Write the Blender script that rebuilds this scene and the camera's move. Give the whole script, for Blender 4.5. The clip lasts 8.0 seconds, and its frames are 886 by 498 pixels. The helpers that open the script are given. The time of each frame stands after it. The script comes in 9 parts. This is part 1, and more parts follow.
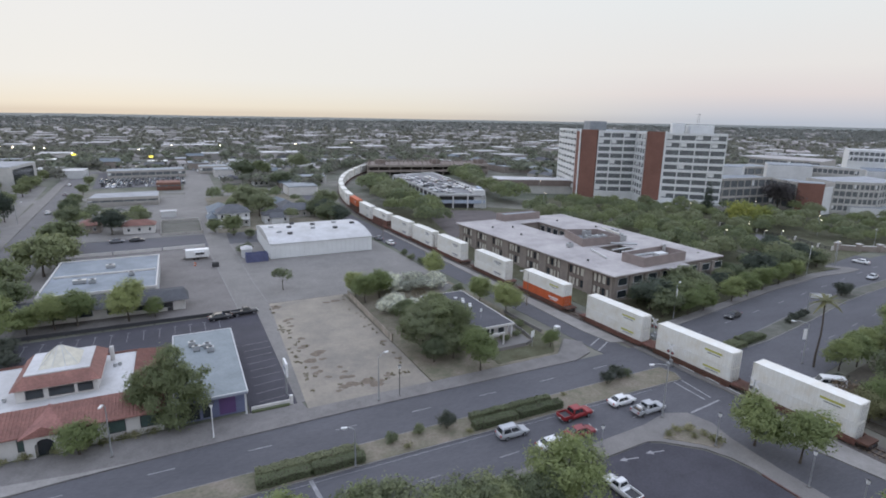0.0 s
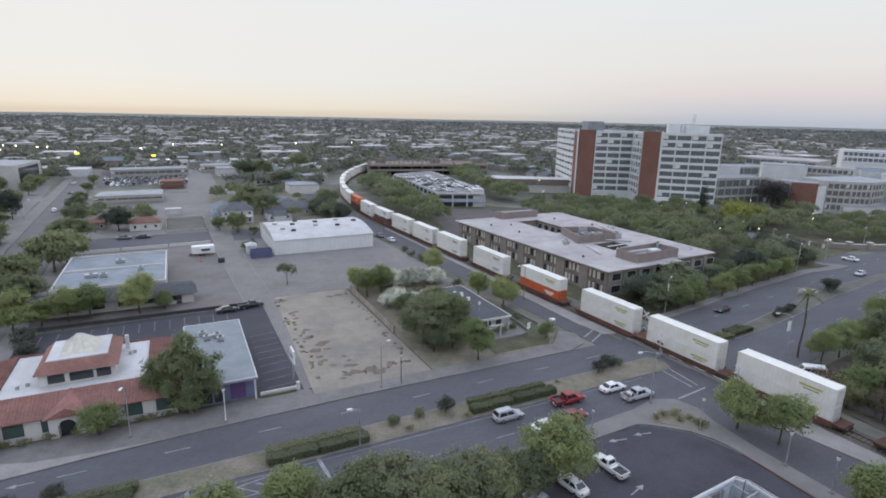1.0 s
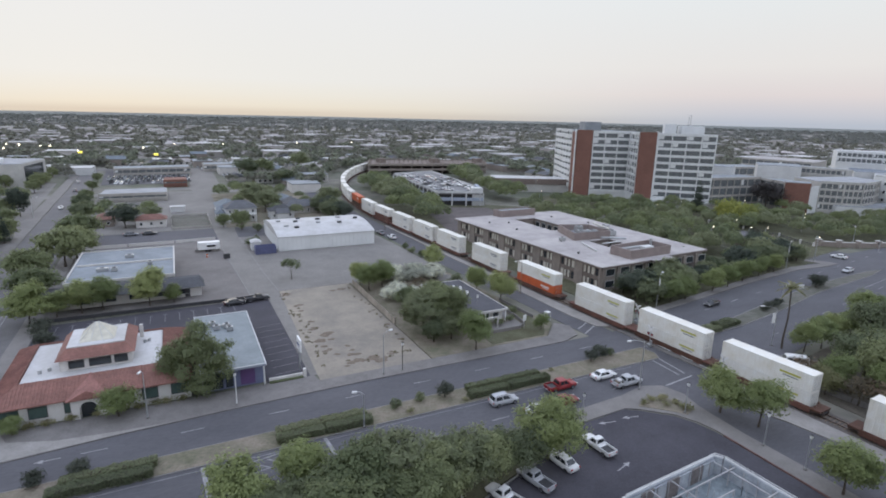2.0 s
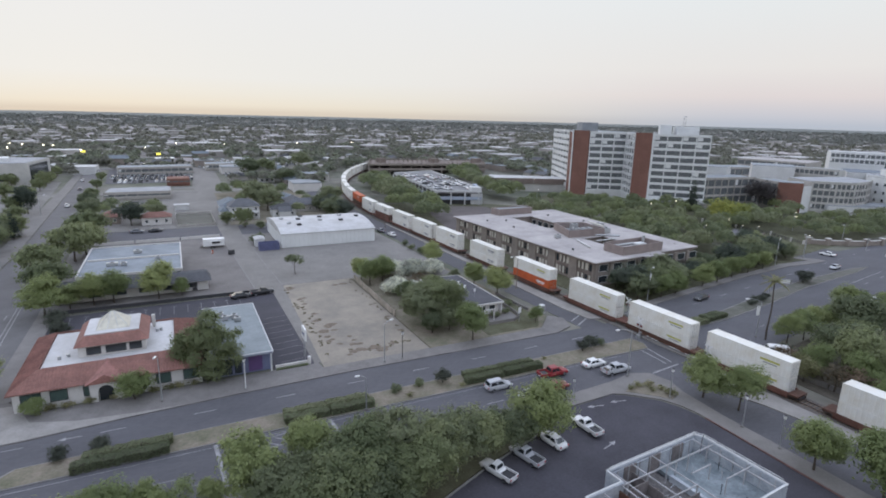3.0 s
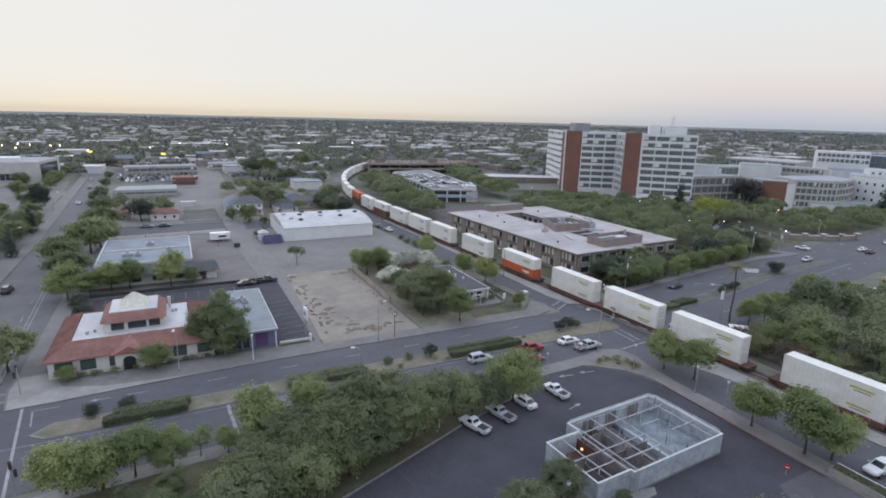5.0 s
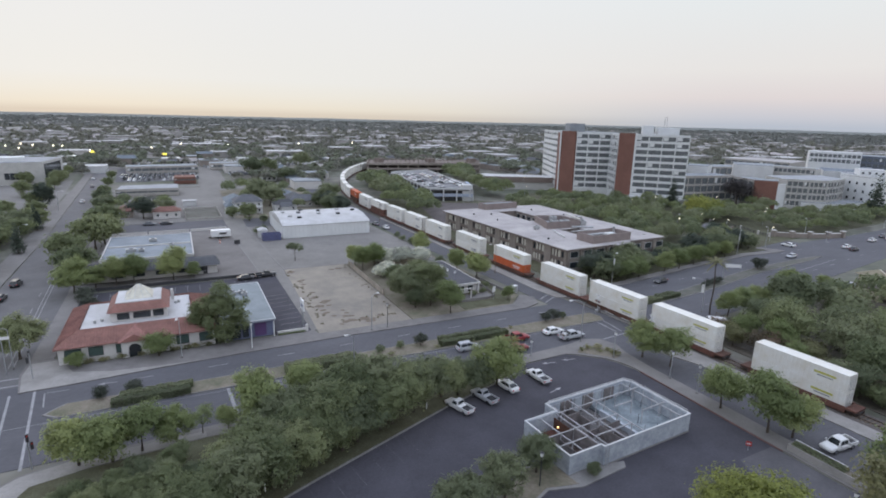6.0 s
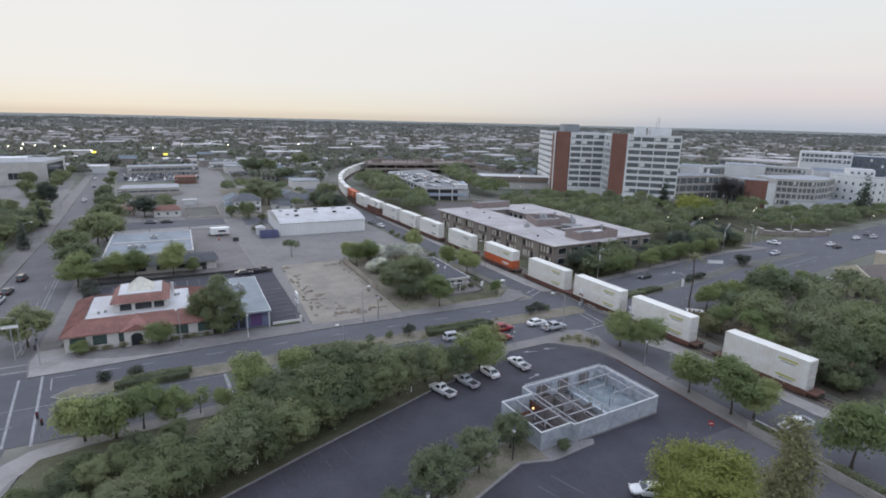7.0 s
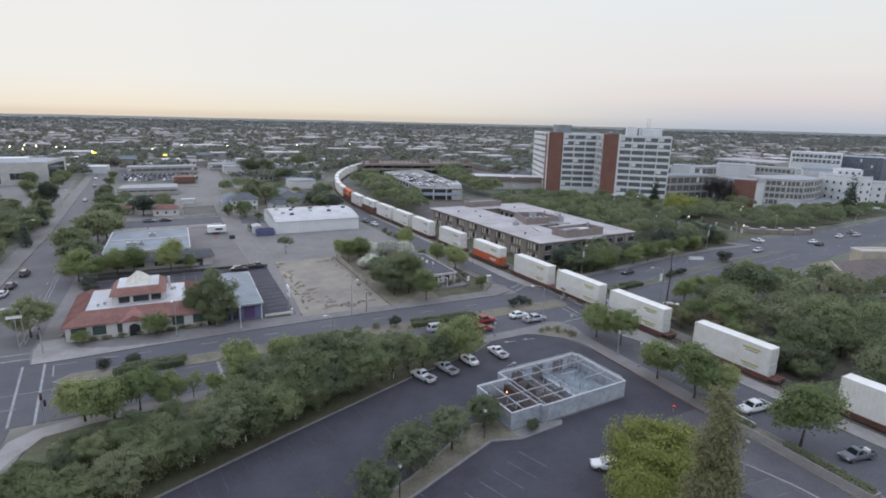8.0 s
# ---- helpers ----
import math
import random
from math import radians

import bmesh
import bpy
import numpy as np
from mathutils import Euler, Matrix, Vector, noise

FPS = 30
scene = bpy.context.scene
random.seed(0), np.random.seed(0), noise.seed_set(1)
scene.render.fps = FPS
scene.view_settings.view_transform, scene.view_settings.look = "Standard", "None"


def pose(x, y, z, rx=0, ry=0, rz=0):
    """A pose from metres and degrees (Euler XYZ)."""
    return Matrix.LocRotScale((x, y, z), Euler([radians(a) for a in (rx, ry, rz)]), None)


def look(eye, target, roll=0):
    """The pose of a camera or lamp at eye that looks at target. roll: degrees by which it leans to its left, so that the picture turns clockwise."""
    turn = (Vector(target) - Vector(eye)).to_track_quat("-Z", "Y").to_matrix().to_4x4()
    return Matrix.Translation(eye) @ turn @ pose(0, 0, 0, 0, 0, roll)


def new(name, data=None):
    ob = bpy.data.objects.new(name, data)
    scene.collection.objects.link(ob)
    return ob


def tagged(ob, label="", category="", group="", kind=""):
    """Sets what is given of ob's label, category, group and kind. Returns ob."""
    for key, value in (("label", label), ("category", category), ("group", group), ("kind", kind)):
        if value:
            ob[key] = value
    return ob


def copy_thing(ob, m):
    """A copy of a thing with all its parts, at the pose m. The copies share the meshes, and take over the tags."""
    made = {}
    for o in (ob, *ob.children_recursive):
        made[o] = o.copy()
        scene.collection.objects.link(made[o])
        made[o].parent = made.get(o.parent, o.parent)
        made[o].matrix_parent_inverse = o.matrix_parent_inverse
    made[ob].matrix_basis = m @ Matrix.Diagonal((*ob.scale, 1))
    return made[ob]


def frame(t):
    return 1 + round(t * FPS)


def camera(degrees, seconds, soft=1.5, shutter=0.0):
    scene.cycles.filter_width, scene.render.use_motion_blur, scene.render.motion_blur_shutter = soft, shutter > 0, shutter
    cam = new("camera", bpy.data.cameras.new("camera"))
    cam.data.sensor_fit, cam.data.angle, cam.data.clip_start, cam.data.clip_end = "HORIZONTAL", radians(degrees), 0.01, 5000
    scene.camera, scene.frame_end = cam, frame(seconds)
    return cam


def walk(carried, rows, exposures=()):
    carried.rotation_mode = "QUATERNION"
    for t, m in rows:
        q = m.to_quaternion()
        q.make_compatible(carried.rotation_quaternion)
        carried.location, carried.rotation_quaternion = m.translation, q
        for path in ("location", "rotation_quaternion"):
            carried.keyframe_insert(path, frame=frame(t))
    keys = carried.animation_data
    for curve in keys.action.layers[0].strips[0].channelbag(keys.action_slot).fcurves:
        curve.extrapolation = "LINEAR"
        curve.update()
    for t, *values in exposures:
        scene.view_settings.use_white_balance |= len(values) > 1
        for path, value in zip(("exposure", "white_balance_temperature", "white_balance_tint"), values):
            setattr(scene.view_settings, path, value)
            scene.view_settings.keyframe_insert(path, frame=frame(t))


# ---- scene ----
cam = camera(78.89, 8.0, soft=1.85)
# seconds, eye, target, roll
PATH = [
    (0.0, (0.00, 0.00, 42.50), (25.82, 52.23, 28.17), 1.02),
    (0.5, (-0.93, -1.90, 42.53), (24.91, 50.32, 28.20), 1.07),
    (1.0, (-1.91, -3.86, 42.58), (23.95, 48.35, 28.23), 1.14),
    (1.5, (-2.92, -5.89, 42.65), (22.96, 46.30, 28.28), 1.22),
    (3.0, (-5.85, -12.29, 42.64), (20.14, 39.87, 28.34), 1.41),
    (3.5, (-6.57, -14.74, 42.65), (19.37, 37.45, 28.38), 1.40),
    (4.0, (-7.21, -17.27, 42.63), (18.71, 34.93, 28.38), 1.38),
    (4.5, (-7.71, -19.89, 42.61), (18.19, 32.33, 28.38), 1.39),
    (6.0, (-8.55, -28.10, 42.62), (17.29, 24.17, 28.47), 1.40),
    (6.5, (-8.54, -31.00, 42.63), (17.25, 21.30, 28.52), 1.41),
    (7.0, (-8.41, -33.94, 42.66), (17.37, 18.38, 28.59), 1.39),
    (7.5, (-8.10, -36.94, 42.68), (17.66, 15.41, 28.67), 1.39),
    (8.0, (-7.64, -39.98, 42.73), (18.11, 12.37, 28.75), 1.36),
]
walk(cam, [(t, look(e, g, r)) for t, e, g, r in PATH])

# ---- world: sky after sunset, glow to the north-west ----
world = bpy.data.worlds.new("world")
scene.world = world
world.use_nodes = True
wn, wl = world.node_tree.nodes, world.node_tree.links
wn.clear()


w_out = wn.new("ShaderNodeOutputWorld")
w_bg = wn.new("ShaderNodeBackground")
w_coord = wn.new("ShaderNodeTexCoord")
w_sep = wn.new("ShaderNodeSeparateXYZ")
wl.new(w_coord.outputs["Generated"], w_sep.inputs[0])


def ramp(nodes, stops):
    r = nodes.new("ShaderNodeValToRGB")
    els = r.color_ramp.elements
    while len(els) < len(stops):
        els.new(0.5)
    for e, (p, c) in zip(els, stops):
        e.position, e.color = p, (*c, 1)
    return r


# colours by the sine of the height above the horizon, on the glow's side and away from it
warm = ramp(wn, [(0.0, (0.70, 0.62, 0.52)), (0.010, (0.82, 0.755, 0.64)), (0.03, (0.835, 0.80, 0.725)), (0.055, (0.835, 0.825, 0.795)), (0.20, (0.83, 0.835, 0.845)), (0.5, (1.13, 1.24, 1.50)), (1.0, (1.15, 1.29, 1.64))])
cool = ramp(wn, [(0.0, (0.48, 0.52, 0.60)), (0.012, (0.57, 0.58, 0.64)), (0.042, (0.74, 0.68, 0.68)), (0.085, (0.80, 0.775, 0.76)), (0.20, (0.79, 0.83, 0.85)), (0.5, (1.13, 1.25, 1.52)), (1.0, (1.15, 1.29, 1.64))])
wl.new(w_sep.outputs["Z"], warm.inputs[0])
wl.new(w_sep.outputs["Z"], cool.inputs[0])
w_dot = wn.new("ShaderNodeVectorMath")
w_dot.operation = "DOT_PRODUCT"
w_dot.inputs[1].default_value = (-0.12, 0.993, 0.0)
wl.new(w_coord.outputs["Generated"], w_dot.inputs[0])
w_map = wn.new("ShaderNodeMapRange")
w_map.inputs["From Min"].default_value, w_map.inputs["From Max"].default_value = 0.45, 0.97
w_map.interpolation_type = "SMOOTHSTEP"
wl.new(w_dot.outputs["Value"], w_map.inputs["Value"])
w_mix = wn.new("ShaderNodeMix")
w_mix.data_type = "RGBA"
wl.new(w_map.outputs[0], w_mix.inputs[0])
wl.new(cool.outputs[0], w_mix.inputs[6])
wl.new(warm.outputs[0], w_mix.inputs[7])
# a share of a physical sky over it
w_sky = wn.new("ShaderNodeTexSky")
w_sky.sky_type, w_sky.sun_disc = "NISHITA", False
w_sky.sun_elevation, w_sky.sun_rotation = radians(8), radians(-7)
w_add = wn.new("ShaderNodeMix")
w_add.data_type, w_add.blend_type = "RGBA", "ADD"
w_add.inputs[0].default_value = 0.0007
wl.new(w_mix.outputs[2], w_add.inputs[6])
wl.new(w_sky.outputs[0], w_add.inputs[7])
wl.new(w_add.outputs[2], w_bg.inputs[0])
w_bg.inputs[1].default_value = 1.0
wl.new(w_bg.outputs[0], w_out.inputs[0])

sun = new("sun", bpy.data.lights.new("sun", "SUN"))
sun.data.energy, sun.data.angle, sun.data.color = 0.5, radians(30), (1.0, 0.90, 0.78)
sun.matrix_world = look((-12, 100, 24), (0, 0, 0))

# ---- materials ----
MATS = {}


def mat(name, colour, rough=0.85, metal=0.0, big=0.0, fine=0.0, big_size=6.0, fine_size=0.4, bump=0.0, tint=None, per_object=0.0, per_island=0.0, spec=0.4, coords="Position", stretch=(1, 1, 1), emit=0.0):
    """A surface of that base colour with stains (big) and grain (fine), both in metres."""
    if name in MATS:
        return MATS[name]
    m = bpy.data.materials.new(name)
    m.use_nodes = True
    n, l = m.node_tree.nodes, m.node_tree.links
    b = n["Principled BSDF"]
    b.inputs["Roughness"].default_value, b.inputs["Metallic"].default_value = rough, metal
    b.inputs["Specular IOR Level"].default_value = spec
    if coords == "Position":
        src = n.new("ShaderNodeNewGeometry").outputs["Position"]
    else:
        src = n.new("ShaderNodeTexCoord").outputs["Object"]
    mp = n.new("ShaderNodeMapping")
    mp.inputs["Scale"].default_value = stretch
    l.new(src, mp.inputs[0])
    base = n.new("ShaderNodeRGB")
    base.outputs[0].default_value = (*colour, 1)
    col = base.outputs[0]

    def noise_mix(size, amount, detail, to, seed_w):
        nonlocal col
        t = n.new("ShaderNodeTexNoise")
        t.inputs["Scale"].default_value, t.inputs["Detail"].default_value, t.inputs["Roughness"].default_value = 1.0 / size, detail, 0.65
        off = n.new("ShaderNodeVectorMath")
        off.inputs[1].default_value = (seed_w, seed_w * 1.7, seed_w * 0.3)
        l.new(mp.outputs[0], off.inputs[0])
        l.new(off.outputs[0], t.inputs["Vector"])
        r = n.new("ShaderNodeMapRange")
        r.inputs["From Min"].default_value, r.inputs["From Max"].default_value = 0.32, 0.68
        r.inputs["To Min"].default_value, r.inputs["To Max"].default_value = 0.0, 1.0
        l.new(t.outputs["Fac"], r.inputs["Value"])
        x = n.new("ShaderNodeMix")
        x.data_type = "RGBA"
        dark = n.new("ShaderNodeMix")
        dark.data_type, dark.blend_type = "RGBA", "MULTIPLY"
        dark.inputs[0].default_value = 1.0
        l.new(col, dark.inputs[6])
        k = 1 - amount
        dark.inputs[7].default_value = (k, k, k, 1) if to is None else (*[c * k for c in to], 1)
        l.new(r.outputs[0], x.inputs[0])
        l.new(col, x.inputs[6])
        l.new(dark.outputs[2], x.inputs[7])
        col = x.outputs[2]
        return t

    if big:
        noise_mix(big_size, big, 4, tint, 13.1)
    t = noise_mix(fine_size, fine, 3, None, 3.7) if fine else None
    rnd = []
    if per_object:
        rnd.append((n.new("ShaderNodeObjectInfo").outputs["Random"], per_object))
    if per_island:
        rnd.append((n.new("ShaderNodeNewGeometry").outputs["Random Per Island"], per_island))
    for out, amount in rnd:
        h = n.new("ShaderNodeHueSaturation")
        v = n.new("ShaderNodeMapRange")
        v.inputs["To Min"].default_value, v.inputs["To Max"].default_value = 1 - amount, 1 + amount
        l.new(out, v.inputs["Value"])
        l.new(v.outputs[0], h.inputs["Value"])
        hue = n.new("ShaderNodeMapRange")
        hue.inputs["To Min"].default_value, hue.inputs["To Max"].default_value = 0.5 + 0.03 * amount, 0.5 - 0.03 * amount
        l.new(out, hue.inputs["Value"])
        l.new(hue.outputs[0], h.inputs["Hue"])
        l.new(col, h.inputs["Color"])
        col = h.outputs["Color"]
    l.new(col, b.inputs["Base Color"])
    if bump and t:
        bp = n.new("ShaderNodeBump")
        bp.inputs["Strength"].default_value, bp.inputs["Distance"].default_value = bump, fine_size * 0.25
        l.new(t.outputs["Fac"], bp.inputs["Height"])
        l.new(bp.outputs[0], b.inputs["Normal"])
    if emit:
        l.new(col, b.inputs["Emission Color"])
        b.inputs["Emission Strength"].default_value = emit
    MATS[name] = m
    return m


def leaf_mat(name, colour, vary=0.28):
    m = bpy.data.materials.new(name)
    m.use_nodes = True
    n, l = m.node_tree.nodes, m.node_tree.links
    b = n["Principled BSDF"]
    b.inputs["Roughness"].default_value, b.inputs["Specular IOR Level"].default_value = 0.6, 0.25
    isl = n.new("ShaderNodeNewGeometry").outputs["Random Per Island"]
    obr = n.new("ShaderNodeObjectInfo").outputs["Random"]
    r = ramp(n, [(0.0, [c * (1 - vary) for c in colour]), (0.55, colour), (1.0, (colour[0] * (1 + vary * 0.7), colour[1] * (1 + vary * 0.6), colour[2] * (1 + vary * 0.3)))])
    l.new(isl, r.inputs[0])
    h = n.new("ShaderNodeHueSaturation")
    v = n.new("ShaderNodeMapRange")
    v.inputs["To Min"].default_value, v.inputs["To Max"].default_value = 0.75, 1.25
    l.new(obr, v.inputs["Value"])
    l.new(v.outputs[0], h.inputs["Value"])
    hu = n.new("ShaderNodeMapRange")
    hu.inputs["To Min"].default_value, hu.inputs["To Max"].default_value = 0.515, 0.485
    l.new(obr, hu.inputs["Value"])
    l.new(hu.outputs[0], h.inputs["Hue"])
    l.new(r.outputs[0], h.inputs["Color"])
    l.new(h.outputs[0], b.inputs["Base Color"])
    tr = n.new("ShaderNodeBsdfTranslucent")
    l.new(h.outputs[0], tr.inputs[0])
    mx = n.new("ShaderNodeMixShader")
    mx.inputs[0].default_value = 0.5
    l.new(b.outputs[0], mx.inputs[1])
    l.new(tr.outputs[0], mx.inputs[2])
    l.new(mx.outputs[0], n["Material Output"].inputs[0])
    MATS[name] = m
    return m


ASPHALT = mat("asphalt_road", (0.113, 0.111, 0.123), 0.9, big=0.22, fine=0.2, big_size=7, fine_size=0.25, bump=0.3, stretch=(0.35, 1, 1))
STREET_OLD = mat("asphalt_old_street", (0.152, 0.147, 0.150), 0.9, big=0.25, fine=0.2, big_size=7, fine_size=0.3, bump=0.3)
ASPHALT_LOT = mat("asphalt_lot", (0.068, 0.065, 0.079), 0.9, big=0.28, fine=0.22, big_size=5, fine_size=0.3, bump=0.3)
ASPHALT_OLD = mat("asphalt_old", (0.228, 0.216, 0.204), 0.92, big=0.25, fine=0.22, big_size=8, fine_size=0.5, bump=0.3)
CONCRETE = mat("concrete_pavement", (0.212, 0.199, 0.190), 0.9, big=0.22, fine=0.16, big_size=3, fine_size=0.3, bump=0.2)
PALE_CONCRETE = mat("pale_concrete", (0.315, 0.298, 0.282), 0.9, big=0.25, fine=0.16, big_size=2.5, fine_size=0.3, bump=0.2)
KERB = mat("kerb_concrete", (0.255, 0.245, 0.238), 0.9, big=0.25, fine=0.15, big_size=2, fine_size=0.3)
SAND = mat("sandy_soil", (0.312, 0.276, 0.226), 0.97, big=0.24, fine=0.14, big_size=7, fine_size=0.5, bump=0.5, tint=(0.9, 0.92, 0.98))
SOIL = mat("dry_soil", (0.255, 0.215, 0.175), 0.97, big=0.35, fine=0.3, big_size=4, fine_size=0.4, bump=0.5, tint=(0.8, 0.95, 0.75))
GRASS = mat("lawn", (0.125, 0.128, 0.078), 0.95, big=0.4, fine=0.4, big_size=3, fine_size=0.25, bump=0.6, tint=(1.0, 0.9, 0.75))
BALLAST = mat("ballast", (0.155, 0.135, 0.125), 0.97, big=0.3, fine=0.5, big_size=4, fine_size=0.18, bump=0.8)
WHITE_LINE = mat("road_paint_white", (0.38, 0.375, 0.385), 0.8, big=0.35, fine=0.35, big_size=1.5, fine_size=0.2)
YELLOW_LINE = mat("road_paint_yellow", (0.55, 0.40, 0.13), 0.8, big=0.4, fine=0.3, big_size=1.5, fine_size=0.2)
STUCCO = mat("white_stucco", (0.60, 0.58, 0.56), 0.9, big=0.15, fine=0.1, big_size=2.5, fine_size=0.2, bump=0.2)
TILE = mat("terracotta_tile", (0.315, 0.158, 0.132), 0.85, big=0.35, fine=0.35, big_size=2.2, fine_size=0.28, bump=0.5, per_object=0.15)
ROOF_WHITE = mat("white_roof_coating", (0.55, 0.55, 0.56), 0.8, big=0.22, fine=0.12, big_size=5, fine_size=0.5, tint=(0.98, 0.96, 0.93))
ROOF_GREY = mat("grey_roof_felt", (0.30, 0.32, 0.34), 0.9, big=0.25, fine=0.15, big_size=5, fine_size=0.5)
ROOF_OFFICE = mat("pale_roof_gravel", (0.46, 0.43, 0.42), 0.92, big=0.3, fine=0.15, big_size=7, fine_size=0.5, tint=(0.95, 0.95, 0.97))
SHINGLE = mat("dark_shingle", (0.115, 0.118, 0.13), 0.92, big=0.3, fine=0.3, big_size=2, fine_size=0.3, bump=0.4, per_object=0.3)
GLASS = mat("dark_window_glass", (0.040, 0.047, 0.053), 0.12, spec=0.6, big=0.3, big_size=2.0)
# pale base colour stands in for the sky mirrored in ribbon windows
WIN_GLASS = mat("sky_painted_window_glass", (0.155, 0.168, 0.178), 0.22, spec=0.8, big=0.35, big_size=1.6)
BRICK = mat("red_brick", (0.235, 0.118, 0.092), 0.9, big=0.2, fine=0.25, big_size=6, fine_size=0.35)
TAN = mat("tan_concrete", (0.295, 0.255, 0.225), 0.9, big=0.25, fine=0.15, big_size=3, fine_size=0.4)
TAN_DARK = mat("brown_concrete", (0.215, 0.175, 0.155), 0.9, big=0.25, fine=0.15, big_size=3, fine_size=0.4)
WHITE_WALL = mat("white_painted_wall", (0.58, 0.585, 0.585), 0.8, big=0.15, fine=0.08, big_size=4, fine_size=0.4)
HOSPITAL_WHITE = mat("white_hospital_cladding", (0.67, 0.68, 0.68), 0.75, big=0.12, fine=0.06, big_size=5, fine_size=0.5)
WHITE_METAL = mat("white_painted_metal", (0.69, 0.69, 0.665), 0.55, big=0.08, fine=0.04, big_size=2.2, fine_size=0.25, tint=(0.95, 0.9, 0.82), per_object=0.06, coords="Object")
ORANGE_METAL = mat("orange_painted_metal", (0.52, 0.115, 0.035), 0.55, big=0.25, fine=0.12, big_size=2, fine_size=0.25, per_object=0.12, coords="Object")
RUST = mat("rusty_brown_steel", (0.155, 0.075, 0.055), 0.85, big=0.4, fine=0.3, big_size=2, fine_size=0.2, per_object=0.25, coords="Object")
STEEL = mat("galvanised_steel", (0.42, 0.43, 0.44), 0.5, metal=0.6, big=0.15, big_size=1.5)
DARK_STEEL = mat("dark_steel", (0.06, 0.06, 0.065), 0.6, metal=0.3, big=0.2, big_size=1.0)
RAIL = mat("rail_steel", (0.20, 0.16, 0.14), 0.45, metal=0.8, big=0.2, big_size=1.0)
WOOD = mat("weathered_wood", (0.20, 0.155, 0.12), 0.9, big=0.3, fine=0.3, big_size=1.5, fine_size=0.1, stretch=(3, 3, 0.3))
BARK = mat("bark", (0.105, 0.085, 0.068), 0.95, big=0.3, fine=0.4, big_size=0.8, fine_size=0.12, bump=0.6)
BLUE_WALL = mat("blue_painted_wall", (0.165, 0.185, 0.29), 0.8, big=0.2, fine=0.1, big_size=2)
PURPLE = mat("purple_sign", (0.115, 0.065, 0.17), 0.6, big=0.1, big_size=1)
BLUE_BIN = mat("blue_painted_steel", (0.115, 0.125, 0.235), 0.6, big=0.25, fine=0.1, big_size=1.5)
RUBBER = mat("tyre_rubber", (0.025, 0.025, 0.026), 0.85, fine=0.2, fine_size=0.1)
YELLOW_GREEN = mat("yellow_green_lettering", (0.40, 0.39, 0.09), 0.6, big=0.1, big_size=1)
GREY_LETTER = mat("grey_lettering", (0.20, 0.21, 0.23), 0.6, big=0.1, big_size=1)
GRAVEL = mat("grey_gravel", (0.165, 0.155, 0.140), 0.97, big=0.35, fine=0.3, big_size=3, fine_size=0.3, bump=0.4, tint=(0.85, 0.95, 0.8))
LAMP_GLOW = mat("lamp_glow", (1.0, 0.86, 0.62), 0.4, emit=6.0)
RED_GLOW = mat("red_signal_glow", (1.0, 0.06, 0.03), 0.4, emit=1.5)
YELLOW_GLOW = mat("yellow_sign_glow", (1.0, 0.85, 0.12), 0.4, emit=1.2)
WHITE_PAINT = mat("white_gloss_paint", (0.70, 0.70, 0.70), 0.5, big=0.08, big_size=1.0)
LEAF_A = leaf_mat("leaf_green", (0.200, 0.230, 0.120), 0.22)
LEAF_S = leaf_mat("leaf_fresh_green", (0.248, 0.290, 0.126), 0.2)
LEAF_B = leaf_mat("leaf_dark_green", (0.174, 0.200, 0.116), 0.22)
LEAF_C = leaf_mat("leaf_yellow_green", (0.262, 0.288, 0.082))
LEAF_D = leaf_mat("leaf_olive", (0.25, 0.245, 0.13))
# far foliage is paler and greyer than near, haze mixed into the colour
LEAF_FAR = leaf_mat("leaf_far_hazy", (0.212, 0.212, 0.175), 0.3)
# little contrast here: the horizon's haze is put into the colour
LEAF_HORIZON = leaf_mat("leaf_horizon_hazy", (0.190, 0.197, 0.180), 0.14)
LEAF_GROUNDS = leaf_mat("leaf_grounds_green", (0.165, 0.200, 0.100), 0.30)
LEAF_FAR_GREEN = leaf_mat("leaf_far_green", (0.150, 0.182, 0.102), 0.28)
# green dulled toward grey, as haze dulls the town's trees
LEAF_FAR_MIXED = leaf_mat("leaf_far_mixed_hazy", (0.170, 0.190, 0.140), 0.35)
LEAF_DARK = leaf_mat("leaf_conifer_dark", (0.085, 0.106, 0.082))
LEAF_BUSH = leaf_mat("leaf_bush_dark", (0.092, 0.104, 0.082))
LEAF_COPPER = leaf_mat("leaf_copper", (0.075, 0.068, 0.068))
HEDGE = leaf_mat("leaf_hedge", (0.205, 0.228, 0.138), 0.16)
FLOWER = leaf_mat("leaf_white_oleander", (0.58, 0.60, 0.53), 0.72)
DRY_LEAF = leaf_mat("leaf_dry_brown", (0.16, 0.125, 0.085))

# ---- building helpers ----
HERE = {}


def thing(name, loc, label, category, group="", kind="", turn=0.0):
    """An Empty at a thing's base; its parts are built in metres from there."""
    ob = new(name)
    ob.empty_display_size = 0.5
    ob.matrix_world = pose(*loc, 0, 0, turn)
    return tagged(ob, label, category, group, kind)


def at_world(ob):
    """Parts of this thing are given in world places; they are moved to its base."""
    HERE[ob.name] = ob.matrix_world.inverted()
    return ob


def link(name, me, material, parent=None, label=""):
    if material and not me.materials:
        me.materials.append(material)
    ob = new(name, me)
    if parent is not None:
        ob.parent = parent
    if label:
        ob["label"] = label
    return ob


def part(name, bm, material, parent=None, label=""):
    me = bpy.data.meshes.new(name)
    if parent is not None and parent.name in HERE:
        bm.transform(HERE[parent.name])
    bmesh.ops.recalc_face_normals(bm, faces=bm.faces[:])
    bm.to_mesh(me)
    bm.free()
    return link(name, me, material, parent, label)


